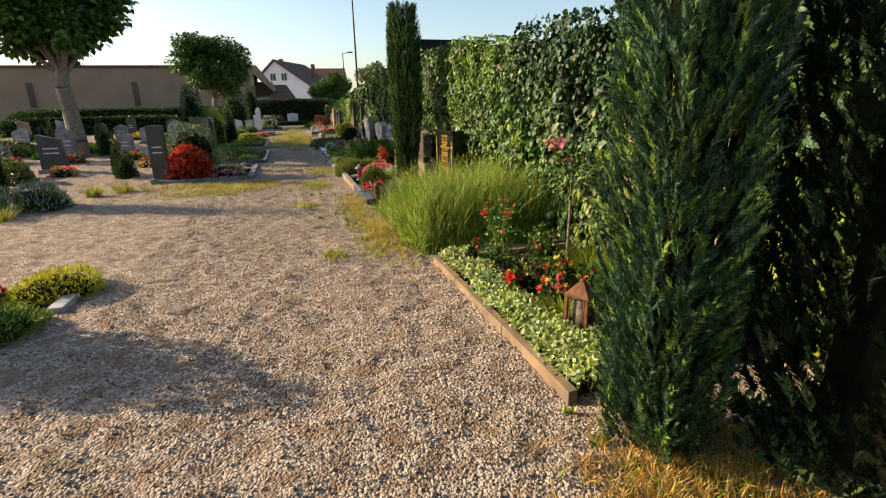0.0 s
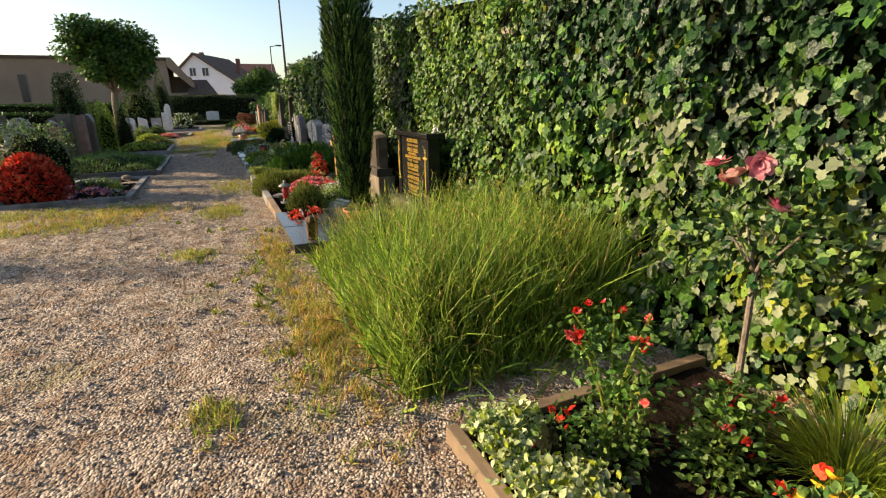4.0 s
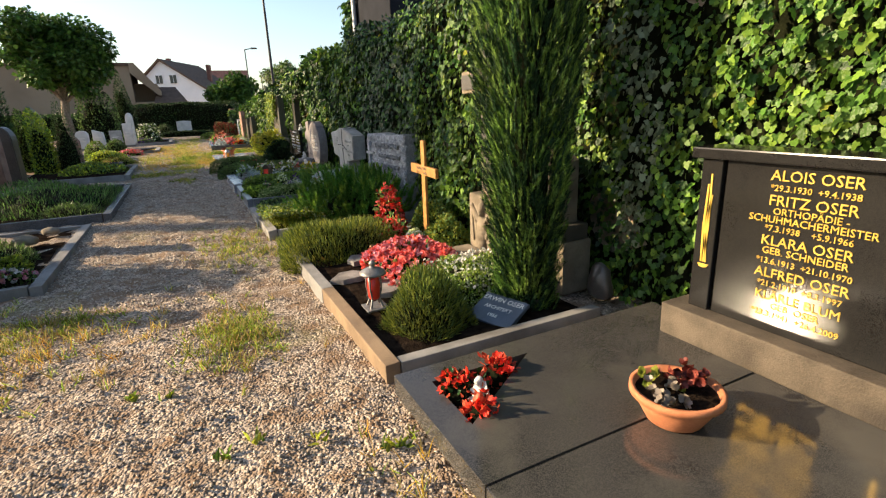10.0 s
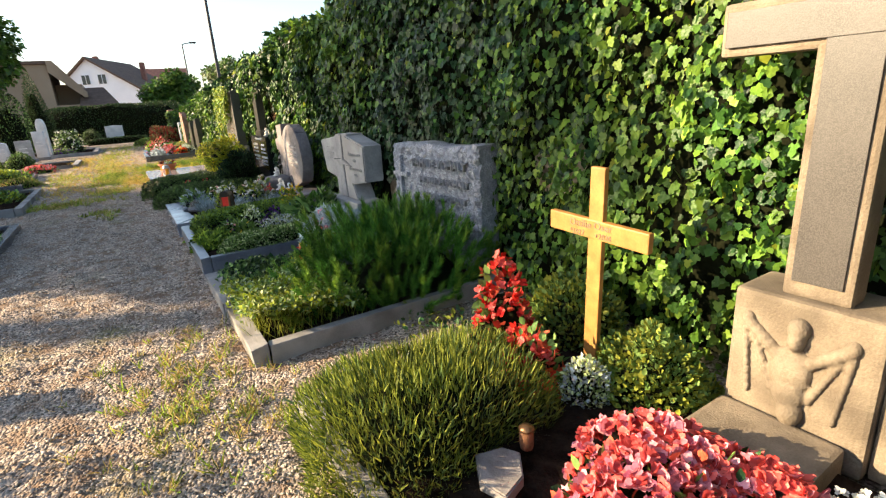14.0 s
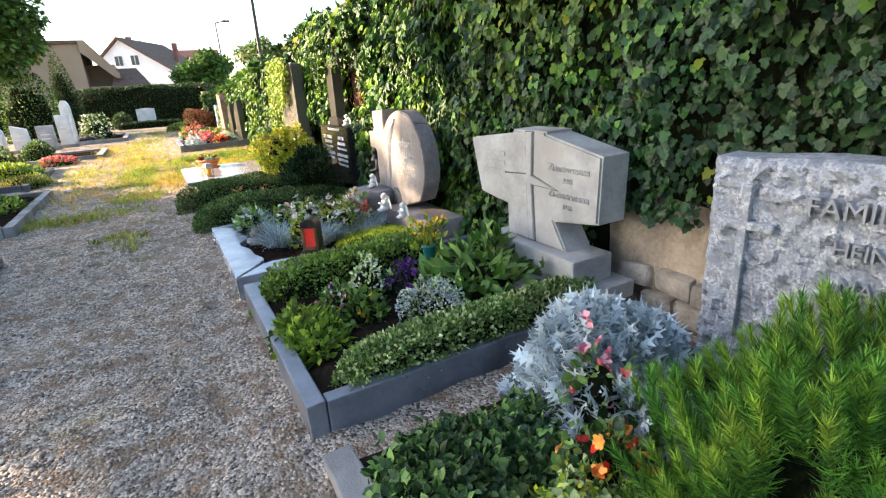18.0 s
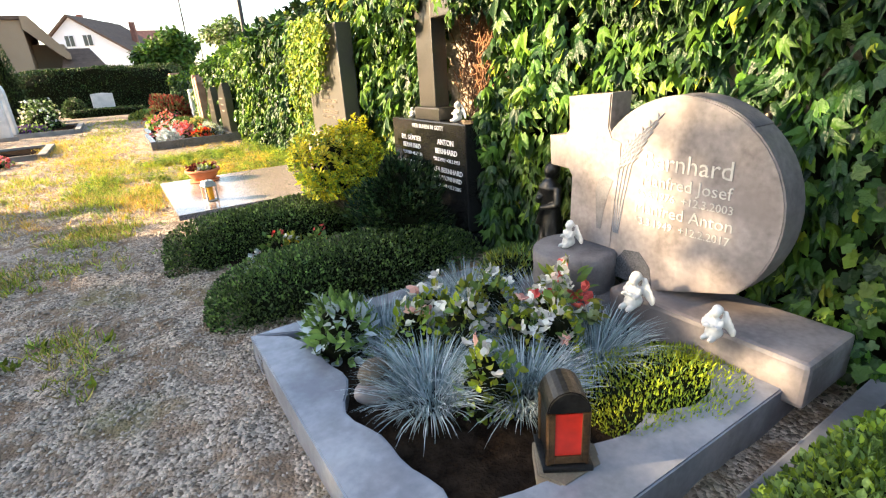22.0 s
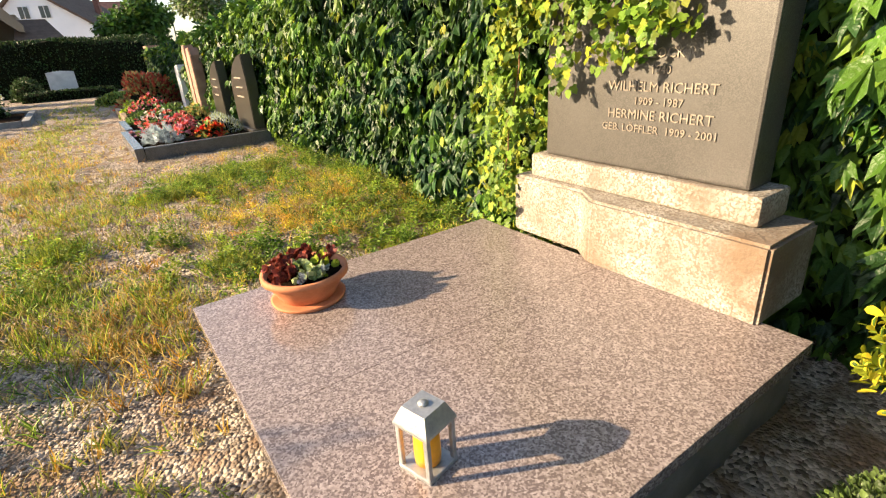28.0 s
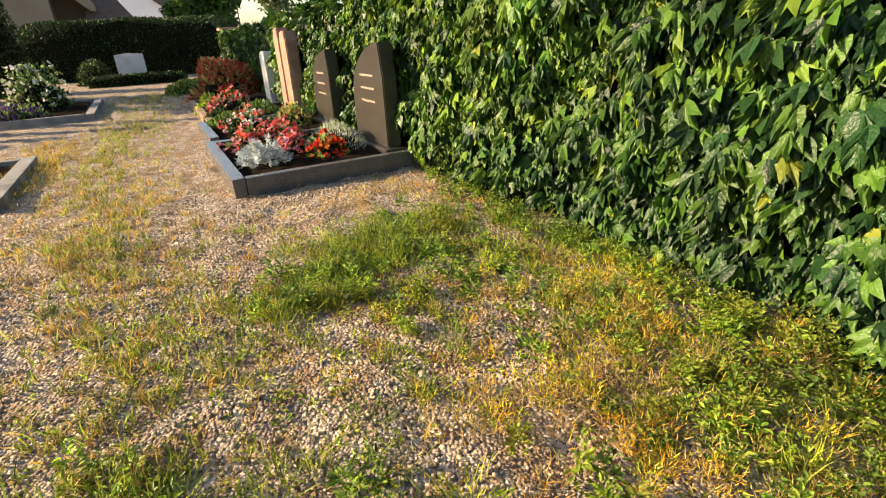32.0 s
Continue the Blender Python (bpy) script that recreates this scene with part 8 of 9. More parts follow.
# ---- graves on the open side of the path ----
def simple_stone(label, x, y, w, h, t, mat, top="round", rz=0.0, lines=2, group=""):
    """An upright headstone facing the path or the row, with worn lettering."""
    ob = thing("headstone", label, "headstone", x, y, None, rz, group)
    if top == "round":
        out = [(-w / 2, 0.1), (w / 2, 0.1), (w / 2, h * 0.8)] + [(w / 2 * math.cos(a), h * 0.8 + h * 0.2 * math.sin(a)) for a in np.linspace(0.3, 2.84, 8)] + [(-w / 2, h * 0.8)]
    elif top == "slant":
        out = [(-w / 2, 0.1), (w / 2, 0.1), (w / 2 * 0.9, h), (-w / 2 * 0.8, h * 0.86)]
    elif top == "point":
        out = [(-w / 2, 0.1), (w / 2, 0.1), (w / 2, h * 0.85), (0, h), (-w / 2, h * 0.85)]
    else:
        out = [(-w / 2, 0.1), (w / 2, 0.1), (w / 2, h), (-w / 2, h)]
    prism("slab", out, -t / 2, t / 2, mat, ob, bevel=0.015)
    block("plinth", -t / 2 - 0.06, t / 2 + 0.06, -w / 2 - 0.06, w / 2 + 0.06, -0.04, 0.102, KERB_GREY, ob, 0.01)
    for k in range(lines):
        block("worn_lettering", -t / 2 - 0.003, -t / 2 + 0.002, -w * 0.28, w * 0.28, h * 0.62 - k * 0.12, h * 0.62 - k * 0.12 + 0.03, PALE_LETTER, ob, 0)
    return ob


kerb("grave_edging", "pale flat stone edging at the path with low cushions behind", -3.4, -2.0, 4.5, 5.3, 0.05, 0.12, WHITE_STONE, sides="b")
bush("sedum_cushion", "bright yellow-green sedum cushion", "plant", -2.1, 5.02, (0.34, 0.32, 0.19), [LIME, YELLOW_LEAF], 3600, 0.03, 300, NEEDLE, 2.5, 0.12, wide=0.4)
bush("sedum_cushion", "fresh green grassy cushion", "plant", -2.25, 4.2, (0.32, 0.3, 0.16), [GRASS, BOX_LEAF], 3600, 0.04, 301, NEEDLE, 2.5, 0.12, wide=0.25)
flower_plant("geranium", "red bedding flowers behind the cushions", "flower", -2.75, 5.0, 0.24, 0.22, [BOX_LEAF], [RED_P], 300, 70, 302, 0.05, 0.03)
# Shrubs added out of view, for the rounded shadow on the gravel.
bush("juniper", "rounded evergreen shrub out of view, added for its shadow", "bush", -3.2, 4.3, (0.6, 0.55, 1.35), [COTON, BOX_LEAF], 4200, 0.05, 303)
bush("juniper", "rounded evergreen shrub out of view, added beside the first", "bush", -3.15, 2.4, (0.55, 0.5, 0.95), [COTON, BOX_LEAF], 4000, 0.05, 304)

for i, (x, y, r, h) in enumerate(((-4.15, 10.1, 0.5, 0.42), (-4.9, 9.8, 0.55, 0.45), (-5.6, 10.3, 0.5, 0.4))):
    bush("lavender", "grey-green lavender bush at the gravel's edge", "plant", x, y, (r, r * 0.8, h), [SILVER, HEATHER, BOX_LEAF], 2600, 0.09, 310 + i, NEEDLE, 2.0, 0.15, up=1.2, wide=0.14)
for i, (x, y) in enumerate(((-4.3, 9.1), (-4.9, 8.8), (-3.7, 11.2), (-3.3, 11.6), (-5.4, 9.0))):
    tuft("grass_tuft", "dry straw-coloured grass tuft", "grass", x, y, 160, 0.3, 0.5, [DRY, GRASS], 320 + i, 0.012, 0.6)

# Thuja added past the left edge of view, for a long narrow shadow.
bush("thuja", "upright dark thuja beside the lavender, added for its shadow", "conifer", -5.15, 10.57, (0.42, 0.42, 2.15), [FAR_LEAF, COTON], 3600, 0.06, 318, DIAMOND, 3.0, 0.1, up=1.0, wide=0.4)
ed = kerb("grave_edging", "pale grey stone edging round a planted grave at the path", -2.95, -0.95, 12.45, 15.2, 0.06, 0.1, KERB_GREY, sides="bnr")
simple_stone("slim dark grey granite stele", -2.8, 12.75, 0.34, 1.26, 0.2, SLATE_GREY, "flat", 90)
bush("red_maple", "round red-leaved dwarf maple", "bush", -2.25, 12.95, (0.52, 0.46, 0.78), [MAPLE_RED, RED_P, MAPLE_RED], 4200, 0.06, 330, IVY, lump=0.1)
flower_plant("begonia", "pink bedding begonias at the edging", "flower", -1.5, 12.8, 0.34, 0.2, [BOX_LEAF, MAPLE_RED], [PINK_P, PINK_P, PURPLE_P], 300, 230, 331, 0.04, 0.03)
flower_plant("begonia", "pink and white bedding flowers", "flower", -1.15, 12.9, 0.18, 0.13, [BOX_LEAF], [PINK_P, WHITE_P], 200, 80, 332, 0.04, 0.03)
bush("box_ball", "clipped green box ball on the grave", "bush", -2.2, 13.4, (0.5, 0.46, 1.2), [BOX_LEAF, COTON], 4600, 0.04, 333, OVAL, 3.2, rise=0.4, low=-0.9)
# Stele added to lay a band of shadow across the path.
simple_stone("weathered grey stele behind the box ball, added for its shadow", -2.75, 14.85, 0.38, 1.28, 0.2, STONE_GREY, "round", 90, 0)
bush("juniper", "low spreading green juniper", "bush", -1.55, 13.7, (0.45, 0.5, 0.22), [COTON, BOX_LEAF], 2600, 0.05, 334, NEEDLE, wide=0.2)
bush("box_ball", "small yellow-green cushion near the edging", "bush", -1.25, 13.3, (0.14, 0.14, 0.16), [LIME, HEATHER], 700, 0.035, 335)
for i, (x, y, s) in enumerate(((-1.35, 14.3, 0.12), (-1.7, 14.5, 0.1), (-1.2, 14.75, 0.09), (-1.9, 14.2, 0.11))):
    rock("boulder", "pale rounded decorative cobble", "stone", x, y, 0.06, s, s * 0.7, s * 0.6, WHITE_STONE if i % 2 else SAND_STONE, 60 + i)
kerb("grave_edging", "dark grey edging round a bed of low juniper", -2.9, -0.75, 15.45, 18.9, 0.1, 0.1, KERB_DARK, sides="bnr")
bush("juniper", "wide low green juniper carpet", "bush", -1.7, 17.2, (0.95, 1.5, 0.32), [BOX_LEAF, COTON, PINE], 9000, 0.06, 340, NEEDLE, 2.5, 0.18, up=0.8, wide=0.2)
bush("juniper", "low dark evergreen at the path's edge", "bush", -1.2, 15.9, (0.4, 0.35, 0.22), [COTON, BOX_LEAF], 2000, 0.05, 341, NEEDLE, wide=0.2)
for x, y, w, h, m, tp in ((-2.95, 18.3, 0.34, 1.12, BROWN_GRANITE, "slant"), (-2.85, 18.75, 0.36, 1.25, BROWN_GRANITE, "flat"), (-2.72, 19.2, 0.34, 1.2, RED_STONE, "flat"), (-2.6, 19.65, 0.36, 1.22, BROWN_GRANITE, "round")):
    simple_stone("narrow brown upright slab of a grouped headstone", x, y, w, h, 0.2, m, tp, 75, 0, "grouped brown headstone slabs")
simple_stone("slim reddish sandstone pillar headstone", -2.74, 17.03, 0.26, 1.02, 0.25, RED_STONE, "flat", 90, 0)
simple_stone("tall weathered tan stele", -3.0, 24.0, 0.42, 1.6, 0.26, SAND_STONE, "point", 80)
bush("thuja", "dark narrow clipped thuja", "conifer", -3.15, 23.7, (0.26, 0.26, 1.35), [FAR_LEAF, YEW_LIT], 3600, 0.06, 350, DIAMOND, 2.6, 0.1, up=1.0, wide=0.4)
bush("thuja", "bright lime-green young thuja", "conifer", -2.62, 22.5, (0.24, 0.24, 1.28), [LIME, LIME, BOX_LEAF], 3200, 0.06, 351, DIAMOND, 3.2, 0.1, up=1.0, wide=0.4)
bush("thuja", "dark green cone-shaped clipped thuja", "conifer", -2.2, 22.75, (0.3, 0.3, 1.74), [COTON, FAR_LEAF], 2600, 0.05, 352, DIAMOND, 1.4, 0.08, up=1.0, wide=0.4)
bush("thuja", "tall dark clipped thuja with a flared top", "conifer", -3.52, 22.6, (0.38, 0.45, 2.3), [FAR_LEAF, FAR_LEAF, COTON], 5000, 0.08, 353, DIAMOND, 3.2, 0.1, up=1.0, wide=0.4)
kerb("grave_edging", "pale edging round a grave with stones and cushions", -2.9, -0.85, 20.0, 22.6, 0.1, 0.1, KERB_GREY, sides="bnr")
bush("bedding_plant", "low mixed green planting on a grave", "plant", -1.6, 21.6, (0.6, 0.6, 0.25), [BOX_LEAF, HEATHER, LIME], 2200, 0.06, 354)
simple_stone("reddish rounded sandstone headstone", -2.4, 24.4, 0.5, 0.8, 0.2, RED_STONE, "round", 80)
kerb("grave_edging", "dark stone edging of a low bed at the path", -2.9, -1.25, 23.4, 26.0, 0.1, 0.1, KERB_DARK, sides="bn")
bush("bedding_plant", "rounded green cushion on a grave", "plant", -1.7, 25.0, (0.5, 0.5, 0.32), [BOX_LEAF, LIME], 2000, 0.05, 355)
bush("bedding_plant", "dry grassy cushion at the path", "plant", -1.3, 23.9, (0.45, 0.35, 0.2), [HEATHER, DRY, GRASS], 2000, 0.06, 356, NEEDLE, wide=0.2)
flower_plant("begonia", "bright pink begonias along a grave's edge", "flower", -1.25, 27.1, 0.36, 0.16, [BOX_LEAF], [PINK_P, CORAL_P], 300, 200, 357, 0.05, 0.04)
kerb("grave_edging", "light grey slab edging at the path's side", -2.8, -0.55, 27.6, 29.6, 0.1, 0.14, KERB_GREY, sides="bnr")
for x, y, w, h, m, tp, rz in ((-3.1, 31.6, 0.42, 0.78, WHITE_STONE, "round", 75), (-2.6, 32.0, 0.42, 0.78, WHITE_STONE, "slant", 75), (-2.05, 32.3, 0.42, 0.72, STONE_GREY, "flat", 80), (-1.62, 32.7, 0.34, 0.98, WHITE_STONE, "flat", 80)):
    simple_stone("pale grey upright headstone on a planted grave", x, y, w, h, 0.18, m, tp, rz)
bush("box_ball", "dark round box ball between graves", "bush", -1.75, 28.6, (0.36, 0.36, 0.5), [COTON, BOX_LEAF], 1600, 0.05, 360)
bush("box_ball", "round olive cushion beside the path", "bush", -2.1, 26.6, (0.36, 0.36, 0.46), [BOX_LEAF, HEATHER], 1600, 0.05, 361)
simple_stone("white marble stele with a rounded head", -1.55, 33.4, 0.26, 1.4, 0.22, WHITE_STONE, "round", 80)
kerb("grave_edging", "grey edging of a far grave with white flowers", -2.6, -0.2, 33.2, 36.2, 0.12, 0.14, KERB_GREY, sides="bnr")
flower_plant("daisy_bush", "tall bush of cream-white flowers", "flower", -1.0, 35.2, 0.5, 0.8, [BOX_LEAF, COTON], [WHITE_P, VARIEG], 1400, 150, 362, 0.06, 0.05)
bush("bedding_plant", "low green and purple planting", "plant", -1.2, 33.8, (0.5, 0.4, 0.26), [BOX_LEAF, PURPLE_P], 1400, 0.06, 363)
bush("arch_shrub", "rounded clipped evergreen arch", "bush", -3.25, 38.5, (0.85, 0.7, 2.35), [BOX_LEAF, FAR_LEAF], 4000, 0.09, 364, OVAL, 3.5, 0.06)
bush("thuja", "dark pointed columnar conifer far off", "conifer", -2.25, 40.5, (0.62, 0.6, 3.35), [FAR_LEAF], 5000, 0.09, 365, DIAMOND, 1.6, 0.06, up=1.0, wide=0.4)
bush("thuja", "slim dark conifer far off among graves", "conifer", -4.4, 30.5, (0.3, 0.3, 1.3), [FAR_LEAF, COTON], 2200, 0.07, 366, DIAMOND, 1.6, 0.06, up=1.0, wide=0.4)

# rows of headstones deeper in the cemetery
rr = random.Random(77)
kinds = ((STONE_GREY, "grey granite headstone in a far row"), (RED_STONE, "reddish sandstone headstone in a far row"), (BROWN_GRANITE, "dark brown headstone in a far row"), (STONE_PINK, "pale veined headstone in a far row"), (SLATE_GREY, "slate-grey headstone in a far row"))
for row, (y0, xa, xb, step) in enumerate(((15.5, -9.5, -4.9, 1.3), (19.0, -11.5, -4.0, 1.35), (25.5, -13.5, -4.6, 1.5), (31.0, -15.5, -4.8, 1.6))):
    x = xa
    while x < xb:
        m, lb = rr.choice(kinds)
        simple_stone(lb, x + rr.uniform(-0.2, 0.2), y0 + rr.uniform(-0.4, 0.4), rr.uniform(0.35, 0.6), rr.uniform(0.7, 1.1), 0.2, m, rr.choice(("round", "flat", "slant", "point")), 90 + rr.uniform(-8, 8), group="headstones of the far rows")
        c = rr.random()
        if c < 0.4:
            flower_plant("bedding_flower", "bright flowers on a grave in a far row", "flower", x + 0.3, y0 - 0.7, 0.28, 0.25, [BOX_LEAF], rr.choice(([RED_P], [PINK_P, WHITE_P], [YELLOW_P], [CORAL_P])), 220, 60, rr.randint(1, 9999), 0.06, 0.045)
        elif c < 0.85:
            g = rr.choice(([BOX_LEAF, COTON], [HEATHER, BOX_LEAF], [COTON]))
            bush("bedding_plant", "green shrub on a grave in a far row", "plant", x + 0.2, y0 - 0.6, (rr.uniform(0.3, 0.5), rr.uniform(0.3, 0.4), rr.uniform(0.3, 0.6)), g, 900, 0.07, rr.randint(1, 9999))
        x += step * rr.uniform(0.8, 1.3)
for i, (x, y, w, d, h) in enumerate(((-7.0, 12.2, 0.7, 0.5, 0.55), (-6.2, 14.0, 0.4, 0.4, 0.5), (-8.6, 13.5, 0.7, 0.5, 0.5), (-9.5, 20.8, 0.9, 0.5, 0.6))):
    bush("bush", "olive and russet shrub among the graves", "bush", x, y, (w, d, h), [HEATHER, BOX_LEAF, DRY] if i % 2 else [BOX_LEAF, ORANGE_MOSS], 1600, 0.08, 400 + i)
for i in range(46):
    x, y = rr.uniform(-11.5, -3.4), rr.uniform(13.0, 30.0)
    if abs(x + 6.75) < 0.8 and abs(y - 19.3) < 0.8:
        continue
    r = rr.uniform(0.28, 0.6)
    if i % 4 == 0:
        flower_plant("bedding_flower", "low flowering plants on a grave deeper in the cemetery", "flower", x, y, r * 0.8, 0.22, [BOX_LEAF, COTON], rr.choice(([RED_P, CORAL_P], [PINK_P, WHITE_P], [YELLOW_P, ORANGE_P])), 260, 60, 420 + i, 0.06, 0.045)
    elif i % 4 == 1:
        bush("thuja", "small dark clipped conifer among the graves", "conifer", x, y, (r * 0.5, r * 0.5, rr.uniform(0.6, 1.2)), [FAR_LEAF, COTON], 1300, 0.06, 420 + i, DIAMOND, 1.7, 0.08, up=1.0, wide=0.4)
    else:
        bush("bedding_plant", "spreading green grave planting deeper in the cemetery", "plant", x, y, (r * 1.3, r, rr.uniform(0.18, 0.4)), rr.choice(([BOX_LEAF, COTON], [HEATHER, BOX_LEAF], [COTON, PINE], [BOX_LEAF, LIME])), 1300, 0.06, 420 + i)
hedge_row("low clipped hedge dividing the grave fields", -16, -6.5, 36.2, 37.0, 1.0, 6000, 410, 0.12, (FAR_LEAF, IVY_MID))
# plain evergreen hedges that close the place at the back
hedge_row("clipped evergreen hedge behind the path's start", -9, 3.0, -5.0, -4.0, 1.9, 3000, 411, 0.2)
hedge_row("clipped evergreen hedge along the cemetery's far side", -22, -20.5, -4, 46, 1.7, 4000, 412, 0.25)

# ---- weeds, moss and gravel ----
def weeds(name, label, patches, mats, seed, height, width, weights=None, shape=BLADE, lean=0.6):
    """Small plants scattered over patches: (x, y, spread x, spread y, count)."""
    rng = np.random.default_rng(seed)
    pts = []
    for x, y, sx, sy, k in patches:
        roots = np.stack((rng.normal(x, sx, k), rng.normal(y, sy, k)), axis=1)
        for _ in range(9):
            pts.append(roots + rng.normal(0, 0.016, roots.shape))
    p = np.concatenate(pts)
    p = p[p[:, 0] < 3.0]
    n = len(p)
    base = np.concatenate((p, np.interp(p[:, 1], GROUND_Y, GROUND_Z)[:, None]), axis=1)
    al = unit(np.concatenate((rng.normal(0, lean, (n, 2)), np.ones((n, 1))), axis=1))
    ob = tagged(new(name), label, "weeds", kind="stuff")
    leaves("blades", shape, base, al, unit(rng.normal(size=(n, 3)) + (-0.3, 0, 0.6)), height * rng.uniform(0.4, 1.3, n), width, mats, ob, pick=rng.choice(len(mats), n, p=weights))
    return ob


weeds("grass_patches", "short yellow-green grass patches growing through the gravel",
      ((0.5, 10.7, 0.13, 0.26, 220), (0.75, 13.0, 0.2, 0.4, 160), (0.35, 5.3, 0.06, 0.08, 40), (0.2, 8.4, 0.12, 0.12, 60), (0.9, 7.3, 0.14, 0.7, 160), (0.95, 5.8, 0.14, 0.45, 160), (0.35, 23.1, 0.18, 0.3, 240), (0.35, 21.3, 0.2, 0.25, 200), (-0.3, 20.4, 0.4, 0.15, 260), (0.55, 24.6, 0.2, 0.35, 160), (0.35, 25.9, 0.14, 0.6, 160), (0.9, 22.6, 0.14, 0.3, 160), (0.2, 28.5, 0.2, 1.2, 260), (0.5, 31.5, 0.3, 1.2, 240), (-0.5, 24.5, 0.2, 0.8, 200), (0.8, 36, 0.6, 1.2, 300), (0.3, 19.0, 0.07, 0.2, 50), (-1.5, 10.6, 0.5, 0.2, 240), (-0.9, 11.5, 0.4, 0.2, 200), (-2.2, 11.8, 0.6, 0.25, 260)),
      [GRASS, WEED, DRY], 500, 0.07, 0.006, [0.3, 0.32, 0.38])
weeds("dry_grass", "dry straw and orange stonecrop between the stones",
      ((1.6, 1.35, 0.25, 0.25, 420), (1.25, 1.1, 0.18, 0.3, 160), (1.05, 6.1, 0.12, 0.5, 260), (0.95, 8.2, 0.08, 0.4, 90), (0.75, 22.3, 0.12, 0.4, 130), (-0.4, 22.2, 0.3, 0.5, 120), (-0.4, 29.5, 0.15, 0.9, 260), (0.3, 26.5, 0.5, 1.5, 300), (-1.2, 11.0, 0.8, 0.3, 200)),
      [DRY, ORANGE_MOSS, GRASS], 501, 0.085, 0.005, [0.55, 0.3, 0.15])
weeds("broad_weeds", "small broad-leaved weeds in the gravel",
      ((0.8, 6.8, 0.2, 0.6, 12), (0.95, 8.3, 0.12, 0.6, 12), (0.5, 9.3, 0.4, 1.0, 8), (0.2, 19.2, 0.15, 0.3, 6), (1.6, 1.2, 0.4, 0.3, 30), (2.7, 12.6, 0.15, 0.3, 24)),
      [WEED, GRASS_DARK, LIME], 502, 0.06, 0.022, [0.5, 0.35, 0.15], OVAL, 0.9)
def clumps(name, label, patches, mats, seed, kind, height, leaf, wide, per=26, spread=0.05):
    """Separate small plants, each of one shade: patches of (x, y, spread x, spread y, plants)."""
    rng = np.random.default_rng(seed)
    c = np.concatenate([np.stack((rng.normal(x, sx, k), rng.normal(y, sy, k)), axis=1) for x, y, sx, sy, k in patches])
    c = c[(c[:, 0] < 2.95) & (c[:, 0] > -1.2)]
    m = len(c)
    tall = height * rng.uniform(0.5, 1.35, m)
    shade = rng.integers(0, len(mats), m)
    g = np.repeat(np.arange(m), per)
    k = len(g)
    t = rng.random(k)
    root = np.concatenate((c[g], np.interp(c[g][:, 1], GROUND_Y, GROUND_Z)[:, None]), axis=1)
    out = np.concatenate((rng.normal(0, 1, (k, 2)), np.zeros((k, 1))), axis=1)
    if kind == "herb":
        stem = unit(np.concatenate((rng.normal(0, 0.25, (m * 4, 2)), np.ones((m * 4, 1))), axis=1))[g * 4 + rng.integers(0, 4, k)]
        base = root + stem * (t * tall[g])[:, None] + out * 0.012
        al = unit(out + (0, 0, 0.5))
        fc = unit(rng.normal(size=(k, 3)) * 0.4 + (-0.2, 0, 1))
        ln = leaf * (1.25 - 0.7 * t) * rng.uniform(0.7, 1.2, k)
        shp = OVAL
    elif kind == "fluff":
        base = root + out * spread * (0.5 + 0.5 * t[:, None]) + (0, 0, 1) * (t * tall[g])[:, None]
        al = unit(out * 0.5 + (0, 0, 1) + rng.normal(size=(k, 3)) * 0.3)
        fc = rng.normal(size=(k, 3))
        ln = leaf * rng.uniform(0.6, 1.2, k)
        shp = NEEDLE
    else:
        base = root + out * spread
        al = unit(out * 0.45 + (0, 0, 1) + rng.normal(size=(k, 3)) * 0.25)
        fc = unit(rng.normal(size=(k, 3)) + (-0.3, 0, 0.5))
        ln = tall[g] * rng.uniform(0.4, 1.1, k)
        shp = BLADE
    ob = tagged(new(name), label, "weeds", kind="stuff")
    leaves("foliage", shp, base, al, fc, ln, ln * wide if kind == "herb" else wide, mats, ob, pick=shade[g])
    return ob


clumps("grass_clumps", "yellow-green grass clumps on the untended gravel plot",
       ((1.2, 24.85, 0.14, 0.12, 26), (1.6, 25.15, 0.2, 0.16, 60), (2.1, 25.4, 0.24, 0.14, 50), (1.36, 22.95, 0.1, 0.08, 20), (0.42, 23.9, 0.14, 0.14, 30), (0.3, 23.2, 0.1, 0.12, 14), (2.5, 24.3, 0.2, 0.5, 26), (2.4, 23.1, 0.25, 0.3, 24), (2.75, 25.0, 0.1, 0.7, 30), (1.4, 23.9, 0.3, 0.3, 14), (2.3, 22.3, 0.2, 0.1, 26), (0.75, 25.4, 0.3, 0.6, 10), (0.5, 22.4, 0.25, 0.2, 20)),
       [WEED, LIME, GRASS, GRASS_DARK, WEED], 520, "grass", 0.1, 0, 0.0045, 40, 0.04)
clumps("orange_stonecrop", "feathery orange and straw-yellow stonecrop in the gravel",
       ((1.77, 23.7, 0.14, 0.16, 44), (1.94, 23.3, 0.12, 0.12, 36), (2.05, 22.95, 0.1, 0.08, 22), (2.45, 24.1, 0.16, 0.2, 60), (2.2, 23.7, 0.2, 0.3, 60), (2.25, 26.15, 0.3, 0.12, 22), (2.3, 22.3, 0.18, 0.08, 20), (1.9, 24.5, 0.3, 0.2, 16), (1.3, 23.4, 0.3, 0.4, 16), (2.7, 23.4, 0.12, 0.4, 16), (0.7, 24.3, 0.3, 0.5, 12), (1.2, 22.5, 0.3, 0.15, 16)),
       [DRY, ORANGE_MOSS, YELLOW_LEAF, DRY], 521, "fluff", 0.075, 0.035, 0.0035, 44, 0.03)
